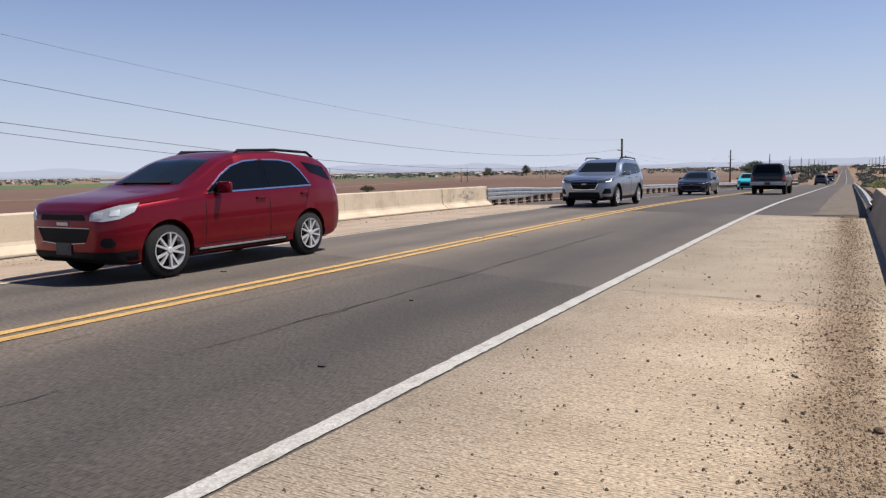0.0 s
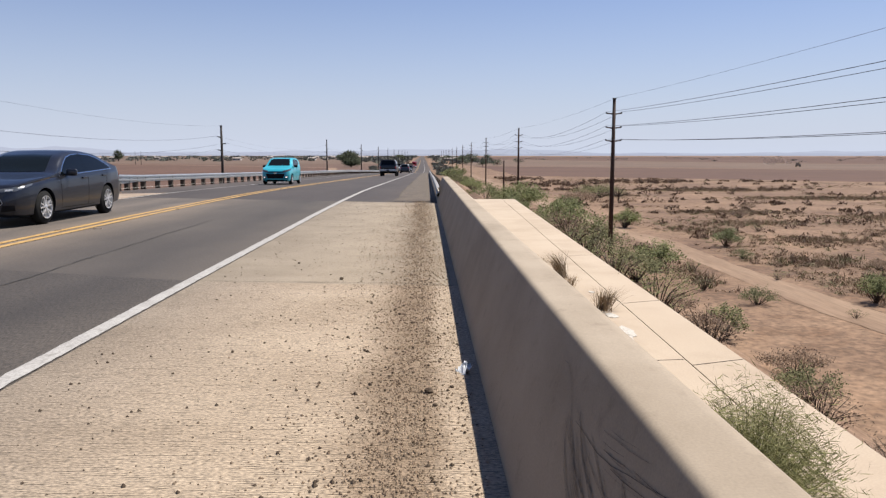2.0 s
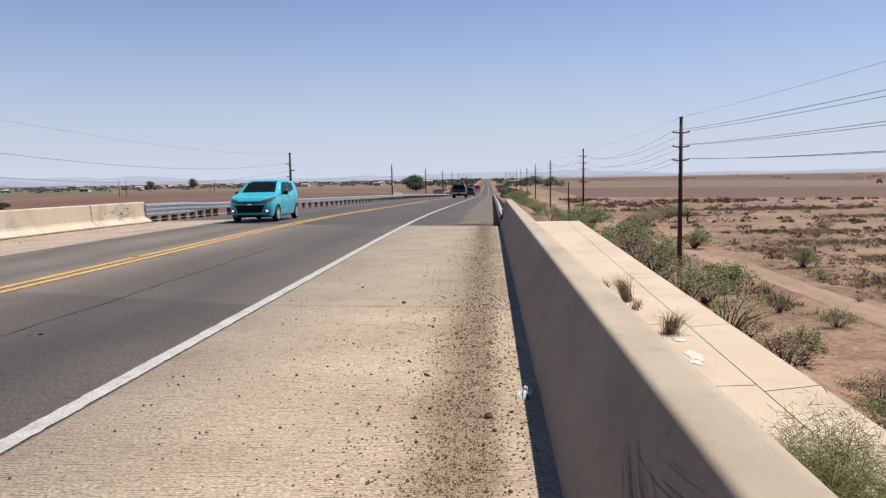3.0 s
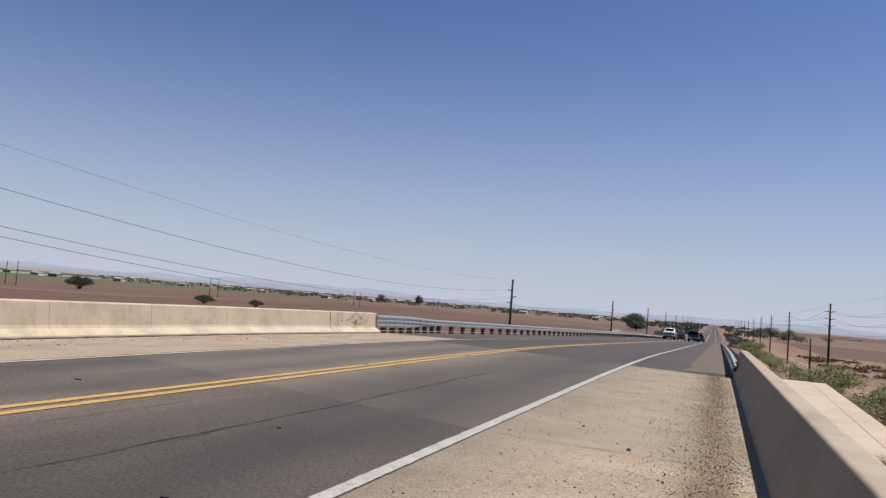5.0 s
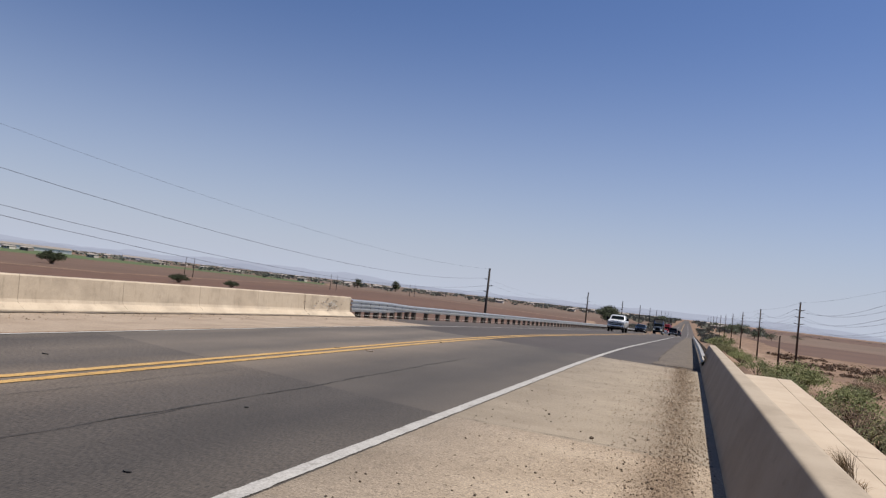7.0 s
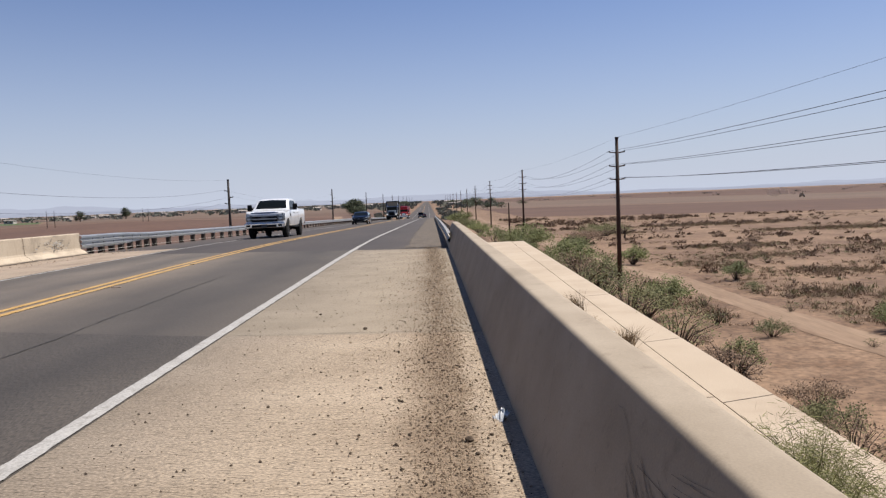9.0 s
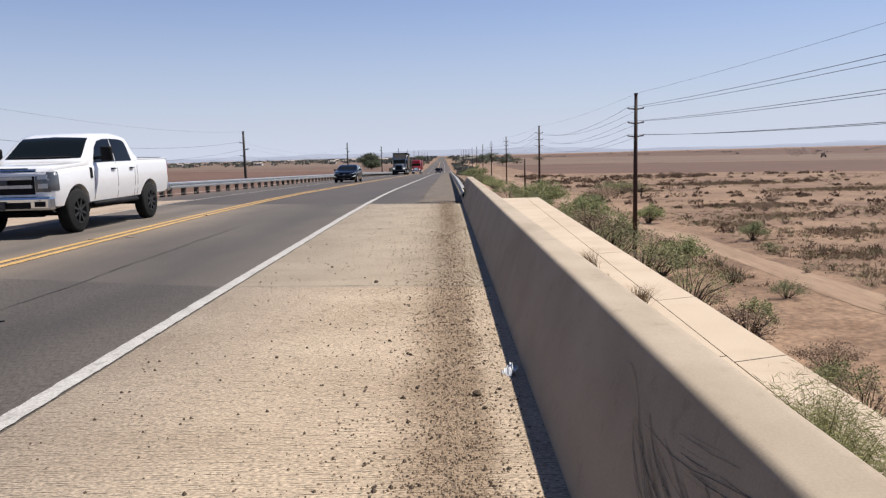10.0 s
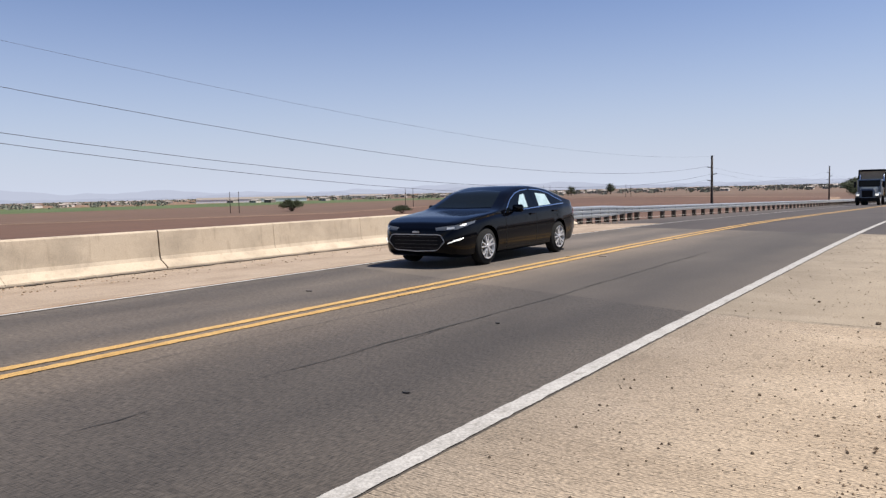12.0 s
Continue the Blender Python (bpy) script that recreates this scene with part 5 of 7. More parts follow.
    c.mirror(1.90, 0.985, c.body.data.materials[0], 0.9)
    c.wheels(rim)
    return c


def cyan_hatchback():
    s = dict(L=3.64, W=1.62, wb=2.385, nose=0.70, R=0.292, gap=0.04, tumble=0.30,
             top=[(0, 0.74), (0.05, 0.84), (0.35, 0.92), (0.8, 0.985), (0.98, 1.03), (1.55, 1.42), (1.95, 1.49), (2.5, 1.50), (3.2, 1.45), (3.38, 1.36), (3.58, 1.0), (3.64, 0.76)],
             belt=[(0, 0.66), (0.2, 0.80), (0.9, 0.90), (1.5, 0.93), (3.1, 1.08), (3.5, 1.04), (3.64, 0.70)],
             plan=[(0, 0.62), (0.08, 0.71), (0.28, 0.77), (0.7, 0.80), (3.0, 0.81), (3.4, 0.77), (3.64, 0.68)],
             bot=[(0, 0.24), (0.2, 0.17), (3.3, 0.19), (3.64, 0.34)], body_label="bright turquoise body")
    coat = paint("turquoise_paint", (0.035, 0.33, 0.40), 0.05, 0.4)
    c = Car("cyan_hatchback", "bright turquoise small hatchback with fog lamps lit", "car", s, coat)
    c.lay("windscreen", [(-0.60, 1.035), (0.60, 1.035), (0.50, 1.42), (-0.50, 1.42)], "front", SCREEN, n=(10, 6))
    c.lay("rear_window", [(-0.5, 1.1), (0.5, 1.1), (0.44, 1.36), (-0.44, 1.36)], "rear", GLASS)
    c.lay("window", [(1.20, 0.97), (2.10, 1.01), (2.10, 1.40), (1.66, 1.37)], "right", GLASS, mirror=True, n=(8, 5))
    c.lay("window", [(2.16, 1.02), (2.80, 1.12), (2.78, 1.36), (2.16, 1.40)], "right", GLASS, mirror=True, n=(8, 5))
    c.lay("headlight", ([(-0.28, 0.66), (0, 0.72), (0.28, 0.80)], [(-0.28, 0.75), (0, 0.83), (0.34, 0.89)]), "corner", LAMP_DARK, "smoked swept-back headlamp", n=(12, 4), mirror=True)
    g = c.lay("grille", [(-0.42, 0.34), (0.42, 0.34), (0.52, 0.60), (-0.52, 0.60)], "front", TRIM, "black lower grille", n=(8, 3))
    c.lay("upper_grille", [(-0.40, 0.655), (0.40, 0.655), (0.42, 0.70), (-0.42, 0.70)], "front", TRIM)
    c.lay("emblem", [(-0.08, 0.61), (0.08, 0.61), (0.08, 0.645), (-0.08, 0.645)], "front", CHROME, off=0.015, n=(2, 1))
    c.lay("fog_lamp", [(0.50, 0.34), (0.66, 0.36), (0.66, 0.46), (0.52, 0.45)], "front", TRIM, mirror=True)
    c.lay("fog_light", [(0.55, 0.37), (0.63, 0.375), (0.63, 0.44), (0.55, 0.435)], "front", LAMP_LIT, "lit fog lamp", off=0.012, n=(2, 2), mirror=True)
    c.lay("lower_bumper", [(-0.60, 0.19), (0.60, 0.19), (0.62, 0.26), (-0.62, 0.26)], "front", TRIM, off=0.01, n=(8, 1))
    c.lay("tail_light", [(0.54, 0.86), (0.72, 0.86), (0.68, 1.14), (0.54, 1.14)], "rear", TAIL, mirror=True)
    c.lay("tail_light", [(3.38, 0.90), (3.54, 0.90), (3.50, 1.14), (3.32, 1.16)], "right", TAIL, mirror=True)
    for p, q in (((1.16, 0.34), (1.16, 0.98)), ((2.13, 0.30), (2.13, 1.04)), ((2.72, 0.62), (2.86, 1.06))):
        c.seam("right", p, q)
    c.handles([(1.96, 0.90)], coat)
    c.mirror(1.36, 1.0, TRIM, 0.85)
    c.wheels(ALLOY, width=0.19)
    return c


def white_pickup():
    s = dict(L=5.85, W=2.03, wb=3.56, nose=0.97, R=0.445, gap=0.09, tumble=0.25,
             top=[(0, 1.22), (0.05, 1.33), (0.3, 1.38), (1.35, 1.43), (1.5, 1.47), (2.05, 1.93), (2.35, 2.05), (3.1, 2.08), (3.62, 2.03), (3.74, 1.94), (3.84, 1.50), (5.8, 1.50), (5.85, 1.42)],
             belt=[(0, 1.14), (0.2, 1.26), (1.3, 1.33), (2, 1.35), (3.8, 1.39), (3.9, 1.45), (5.8, 1.45), (5.85, 1.36)],
             plan=[(0, 0.93), (0.1, 0.98), (0.4, 1.0), (5.7, 1.0), (5.85, 0.97)],
             bot=[(0, 0.66), (0.15, 0.52), (5.6, 0.58), (5.85, 0.70)], body_label="bright white body")
    coat = material("white_paint", (0.64, 0.64, 0.64), (0.681, 0.681, 0.681), 6, 300, 0.35, 0.0, bump=0, grain=0.02, coat=1.0)
    c = Car("white_pickup", "white heavy-duty crew cab pickup with dark wheels", "pickup truck", s, coat)
    c.lay("windscreen", ([(-0.80, 1.50), (0, 1.49), (0.80, 1.50)], [(-0.70, 1.93), (0, 1.96), (0.70, 1.93)]), "front", SCREEN, n=(12, 6))
    c.lay("wiper", [(-0.6, 1.505), (0.6, 1.505), (0.6, 1.53), (-0.6, 1.53)], "front", TRIM, off=0.02, n=(8, 1))
    c.lay("rear_window", [(-0.7, 1.54), (0.7, 1.54), (0.64, 1.92), (-0.64, 1.92)], "rear", GLASS)
    c.lay("window", ([(1.80, 1.40), (2.76, 1.42)], [(1.80, 1.48), (2.0, 1.72), (2.2, 1.86), (2.45, 1.91), (2.76, 1.925)]), "right", GLASS, mirror=True, n=(12, 5))
    c.lay("window", ([(2.80, 1.42), (3.62, 1.43)], [(2.80, 1.925), (3.2, 1.92), (3.42, 1.90), (3.52, 1.84)]), "right", GLASS, mirror=True, n=(10, 5))
    g = c.lay("grille", [(-0.66, 0.82), (0.66, 0.82), (0.66, 1.26), (-0.66, 1.26)], "front", TRIM, "black grille with chrome bars", n=(8, 4))
    for z in (0.97, 1.13):
        c.lay("grille_bar", [(-0.62, z - 0.03), (0.62, z - 0.03), (0.62, z + 0.03), (-0.62, z + 0.03)], "front", BUMPER, off=0.03, n=(8, 1), parent=g)
    c.lay("emblem", [(-0.16, 1.0), (0.16, 1.0), (0.16, 1.10), (-0.16, 1.10)], "front", PLATE_BAR, off=0.05, n=(4, 2), parent=g)
    c.lay("headlight", [(0.67, 0.86), (0.92, 0.86), (0.92, 1.24), (0.67, 1.24)], "front", LAMP_DARK, "dark-framed headlamp", mirror=True)
    c.lay("headlight", [(0.02, 0.88), (0.26, 0.88), (0.26, 1.24), (0.02, 1.24)], "right", LAMP_DARK, mirror=True)
    for z in (0.93, 1.10):
        c.lay("headlamp_lens", [(0.72, z), (0.88, z), (0.88, z + 0.09), (0.72, z + 0.09)], "front", LAMP, "clear lamp lens", off=0.012, n=(3, 2), mirror=True)
    c.lay("grille_edge", [(-0.68, 1.255), (0.68, 1.255), (0.68, 1.285), (-0.68, 1.285)], "front", CHROME, off=0.02, n=(8, 1), parent=g)
    c.lay("lower_bumper", [(-0.9, 0.53), (0.9, 0.53), (0.9, 0.60), (-0.9, 0.60)], "front", TRIM, off=0.16, thick=0.1, n=(8, 1))
    c.lay("hood_scoop_badge", [(-0.5, 1.29), (0.5, 1.29), (0.5, 1.315), (-0.5, 1.315)], "front", TRIM, n=(6, 1))
    b = part("bumper", box((-1.0, -1.10, 0.52), (1.0, -0.90, 0.78), 0.05), CHROME, c.root, "chrome front bumper")
    part("air_dam", box((-0.62, -1.112, 0.56), (0.62, -1.09, 0.68), 0.008), TRIM, b)
    for sg in (1, -1):
        part("fog_lamp", box((sg * 0.80 - 0.1, -1.115, 0.59), (sg * 0.80 + 0.1, -1.09, 0.69), 0.01), TRIM, b)
    part("rear_bumper", box((-0.96, 4.78, 0.62), (0.96, 4.96, 0.82), 0.04), CHROME, c.root, "chrome rear bumper")
    part("bed_liner", box((-0.82, 3.0, 1.495), (0.82, 4.75, 1.512), 0.01), TRIM, c.root, "dark open bed")
    c.lay("tail_light", [(5.68, 1.04), (5.81, 1.04), (5.81, 1.40), (5.68, 1.40)], "right", TAIL, mirror=True)
    c.lay("vent_badge", [(1.50, 1.08), (1.60, 1.08), (1.60, 1.30), (1.50, 1.30)], "right", TRIM, mirror=True, off=0.01)
    for p, q in (((1.70, 0.62), (1.70, 1.36)), ((2.78, 0.62), (2.78, 1.41)), ((3.66, 0.62), (3.70, 1.41)), ((3.82, 0.62), (3.82, 1.44))):
        c.seam("right", p, q, 0.016)
    for y in (2.56, 3.50):
        c.handles([(y, 1.26)], TRIM)
    for sg in (1, -1):
        part("side_mirror", box((sg * 1.19 - 0.12, 0.86, 1.42), (sg * 1.19 + 0.12, 0.98, 1.74), 0.05), TRIM, c.root, "tall black towing mirror", smooth=True)
        part("mirror_arm", box((sg * 1.03 - 0.09, 0.90, 1.47), (sg * 1.03 + 0.09, 0.96, 1.53), 0.01), TRIM, c.root)
    for sg in (1, -1):
        part("side_step", tube([(sg * 0.98, 0.62, 0.53), (sg * 0.98, 2.75, 0.53)], 0.05, 8), TRIM, c.root, smooth=True)
    part("underbody", box((-0.45, -0.6, 0.38), (0.45, 4.5, 0.62), 0.05), TRIM, c.root)
    part("axle", tube([(-0.85, 0, 0.42), (0.85, 0, 0.42)], 0.07, 8), TRIM, c.root)
    part("axle", tube([(-0.85, 3.56, 0.44), (0.85, 3.56, 0.44)], 0.08, 8), TRIM, c.root)
    c.plate("front", 0.62, -0.16)
    c.wheels(RIM_DARK, spokes=8, width=0.29, face=0.58)
    return c


def dark_pickup():
    s = dict(L=5.7, W=1.95, wb=3.6, nose=0.92, R=0.40, gap=0.08, tumble=0.22,
             top=[(0, 0.98), (0.06, 1.1), (0.3, 1.16), (1.3, 1.22), (1.45, 1.26), (2.05, 1.72), (2.3, 1.80), (3.3, 1.82), (3.5, 1.84), (5.5, 1.84), (5.64, 1.2), (5.7, 1.1)],
             belt=[(0, 0.9), (0.2, 1.05), (1.3, 1.12), (3.4, 1.18), (5.6, 1.2), (5.7, 1.05)],
             plan=[(0, 0.86), (0.1, 0.93), (0.4, 0.96), (5.5, 0.96), (5.7, 0.94)],
             bot=[(0, 0.52), (0.15, 0.42), (5.5, 0.5), (5.7, 0.58)], body_label="dark grey body with camper shell")
    coat = paint("charcoal_paint", (0.014, 0.014, 0.017), 0.2)
    c = Car("dark_pickup", "charcoal pickup with a camper shell and chrome rear bumper", "pickup truck", s, coat)
    c.lay("windscreen", [(-0.7, 1.3), (0.7, 1.3), (0.62, 1.72), (-0.62, 1.72)], "front", SCREEN)
    c.lay("rear_window", [(-0.74, 1.28), (0.74, 1.28), (0.64, 1.74), (-0.64, 1.74)], "rear", GLASS, n=(8, 6))
    c.lay("window", [(1.8, 1.2), (3.2, 1.22), (3.2, 1.68), (2.2, 1.68)], "right", GLASS, mirror=True)
    c.lay("shell_window", [(3.7, 1.3), (5.3, 1.3), (5.25, 1.68), (3.7, 1.68)], "right", GLASS, mirror=True)
    c.lay("tail_light", [(0.80, 0.86), (0.92, 0.86), (0.92, 1.12), (0.80, 1.12)], "rear", TAIL, mirror=True)
    c.seam("rear", (-0.74, 0.78), (-0.74, 1.2), 0.016)
    c.lay("tailgate_trim", [(-0.72, 0.88), (0.72, 0.88), (0.72, 0.93), (-0.72, 0.93)], "rear", TRIM, n=(6, 1))
    b = part("rear_bumper", box((-0.95, 4.74, 0.55), (0.95, 4.94, 0.76), 0.04), BUMPER, c.root, "dull chrome step bumper")
    c.plate("rear", 0.66, 5.87)
    part("underbody", box((-0.42, -0.5, 0.34), (0.42, 4.4, 0.56), 0.05), TRIM, c.root)
    part("axle", tube([(-0.8, 3.6, 0.4), (0.8, 3.6, 0.4)], 0.09, 8), TRIM, c.root)
    c.mirror(1.95, 1.32, TRIM, 1.4)
    c.wheels(RIM_DARK, spokes=6, width=0.26, face=0.58)
    return c


def dark_suv_far():
    s = dict(L=4.7, W=1.86, wb=2.7, nose=0.92, R=0.36, tumble=0.34,
             top=[(0, 0.8), (0.1, 0.94), (1.3, 1.1), (2.0, 1.6), (2.5, 1.68), (4.2, 1.66), (4.5, 1.3), (4.7, 0.9)],
             belt=[(0, 0.7), (0.3, 0.88), (1.2, 1.0), (4.4, 1.08), (4.7, 0.8)],
             plan=[(0, 0.68), (0.3, 0.88), (0.9, 0.92), (4.2, 0.92), (4.7, 0.8)], bot=[(0, 0.3), (0.3, 0.22), (4.4, 0.24), (4.7, 0.4)])
    c = Car("dark_suv", "dark blue-grey crossover driving away", "car", s, paint("dark_blue_paint", (0.03, 0.035, 0.045), 0.3))
    c.lay("rear_window", [(-0.6, 1.15), (0.6, 1.15), (0.5, 1.55), (-0.5, 1.55)], "rear", GLASS)
    c.lay("windscreen", [(-0.62, 1.16), (0.62, 1.16), (0.5, 1.56), (-0.5, 1.56)], "front", SCREEN)
    c.lay("window", [(1.7, 1.08), (3.9, 1.14), (3.7, 1.5), (2.2, 1.5)], "right", GLASS, mirror=True)
    c.lay("tail_light", [(0.62, 0.9), (0.82, 0.9), (0.78, 1.1), (0.62, 1.1)], "rear", TAIL, mirror=True)
    c.wheels(ALLOY)
    return c


def lorry(name, label, coat, load):
    """A conventional heavy lorry; load: a tall open-topped body behind the cab, else a sleeper cab with a trailer."""
    root = tagged(new(name), label, "lorry", group="traffic")
    R = 0.5

    class Big:
        pass

    c = Big()
    c.root, c.s = root, dict(R=R, wb=4.6)
    part("chassis", box((-0.45, -0.9, 0.6), (0.45, 9.0, 0.95), 0.03), TRIM, root)
    body = part("cab", box((-1.12, 0.75, 1.0), (1.12, 2.9, 2.75), 0.14), coat, root)
    pr = [(-1.0, 0.72, 1.50), (-0.95, 0.62, 1.72), (0.85, 0.86, 1.95)]
    vs = []
    for y, w, t in pr:
        vs += [(-w, y, 0.75), (w, y, 0.75), (w, y, t - 0.12), (w - 0.14, y, t), (-w + 0.14, y, t), (-w, y, t - 0.12)]
    n = 6
    fs = [(k * n + i, k * n + (i + 1) % n, (k + 1) * n + (i + 1) % n, (k + 1) * n + i) for k in range(2) for i in range(n)] + [tuple(range(n - 1, -1, -1)), tuple(2 * n + i for i in range(n))]
    raw("hood", vs, fs, coat, root)
    part("windscreen", box((-0.98, 0.735, 1.95), (0.98, 0.77, 2.6), 0.02), SCREEN, root)
    for sg in (1, -1):
        part("side_window", box(sorted_x(sg, 1.115, 1.135, 1.0, 1.95), sorted_x(sg, 1.115, 1.135, 2.0, 2.55, True), 0.02), GLASS, root)
        part("fender", tube([(sg * 0.95, -0.55, 0.85), (sg * 0.95, -0.35, 1.12), (sg * 0.95, 0, 1.2), (sg * 0.95, 0.35, 1.12), (sg * 0.95, 0.6, 0.85)], 0.2, 8), coat, root, smooth=True)
        part("headlight", box((sg * 0.86 - 0.14, -0.86, 0.98), (sg * 0.86 + 0.14, -0.7, 1.18), 0.03), LAMP_LIT, root, "lit headlamp")
        part("mirror", box((sg * 1.32 - 0.1, 0.6, 1.85), (sg * 1.32 + 0.1, 0.68, 2.5), 0.03), TRIM, root)
        part("mirror_arm", tube([(sg * 1.1, 0.75, 2.45), (sg * 1.3, 0.65, 2.45)], 0.02, 6), TRIM, root)
        part("exhaust_stack", tube([(sg * 1.1, 3.05, 1.0), (sg * 1.1, 3.05, 3.3)], 0.09, 10), CHROME, root, smooth=True)
    part("grille", box((-0.5, -1.02, 0.85), (0.5, -0.98, 1.55), 0.01), TRIM if load else CHROME, root)
    part("bumper", box((-1.1, -1.12, 0.42), (1.1, -0.88, 0.78), 0.05), TRIM if load else CHROME, root)
    if load:
        part("load_panel", box((-1.16, 3.2, 2.75), (1.16, 3.3, 3.62), 0.03), LOAD, root, "pale tan headboard above the cab")
        part("load_body", box((-1.22, 3.32, 1.15), (1.22, 9.6, 3.55), 0.04), POST_WOOD, root, "dark slatted load body")
        part("load_rim", box((-1.27, 3.1, 3.62), (1.27, 3.34, 3.82), 0.03), TRIM, root)
        for sg in (1, -1):
            part("load_post", box((sg * 1.24 - 0.05, 3.1, 1.0), (sg * 1.24 + 0.05, 3.3, 3.7), 0.02), TRIM, root)
            part("load_rail", box((sg * 1.26 - 0.05, 3.3, 3.5), (sg * 1.26 + 0.05, 9.6, 3.75), 0.02), TRIM, root)
    else:
        part("sleeper", box((-1.12, 1.6, 1.0), (1.12, 3.9, 3.55), 0.2), coat, root)
        part("roof_fairing", box((-0.95, 1.15, 2.7), (0.95, 2.2, 3.45), 0.25), coat, root)
        part("trailer", box((-1.27, 4.6, 1.1), (1.27, 14.0, 3.5), 0.04), coat, root)
    c.wheel_list = []
    me = None
    for ay in (0, 4.6, 5.9, 8.2):
        for sg in (1, -1):
            w = new("wheel")
            w.parent = root
            base = pose(sg * 1.12, ay, R, 0, 0, 0 if sg > 0 else 180)
            w.matrix_local = base
            if me is None:
                t = part("tyre", tube([(-0.3, 0, 0), (-0.27, 0, 0), (-0.03, 0, 0), (0, 0, 0)], [R * 0.9, R, R, R * 0.9], 24), TYRE, w, smooth=True)
                r = part("rim", tube([(-0.1, 0, 0), (0.006, 0, 0), (0.04, 0, 0)], [R * 0.56, R * 0.56, R * 0.2], 18), ALLOY, w)
                me = (t.data, r.data)
            else:
                for nm, d in zip(("tyre", "rim"), me):
                    o = new(nm, d)
                    o.parent = w
            c.wheel_list.append((w, base))
    return c


def sorted_x(sg, a, b, y, z, hi=False):
    lo_x, hi_x = sorted((sg * a, sg * b))
    return (hi_x if hi else lo_x, y, z)


SHADE = material("sunshade_cloth", (0.24, 0.336, 0.368), (0.336, 0.432, 0.456), 6, 40, 0.7, bump=0)
LAMP_DARK = material("smoked_headlamp", (0.07, 0.075, 0.08), rough=0.12, spec=0.6, coat=0.6)
BUMPER = material("dull_bumper", (0.35, 0.36, 0.37), (0.45, 0.46, 0.47), 4, 30, 0.4, 0.7)
LOAD = material("load_board", (0.285, 0.223, 0.149), (0.347, 0.279, 0.192), 2, 20, 0.85)

CARS = {
    "red": red_suv(),
    "silver": silver_suv(),
    "grey": saloon("grey_sedan", "dark grey metallic four-door saloon", paint("graphite_metallic", (0.026, 0.028, 0.036), 0.6, 0.4), ALLOY, 4.89, 2.776, 0.97, 1.46),
    "cyan": cyan_hatchback(),
    "white": white_pickup(),
    "black": saloon("black_sedan", "black four-door saloon with bright wheels", material("black_paint", (0.0012, 0.0012, 0.002), rough=0.1, spec=0.2), ALLOY, 4.93, 2.83, 0.95, 1.43, True),
    "pickup": dark_pickup(),
    "suv": dark_suv_far(),
    "lorry": lorry("grey_lorry", "grey lorry with a tall tan-fronted load body", paint("blue_grey_paint", (0.10, 0.12, 0.145), 0.2), True),
    "semi": lorry("red_lorry", "bright red articulated lorry with lit headlamps", paint("bright_red_paint", (0.30, 0.012, 0.018), 0.1), False),
}


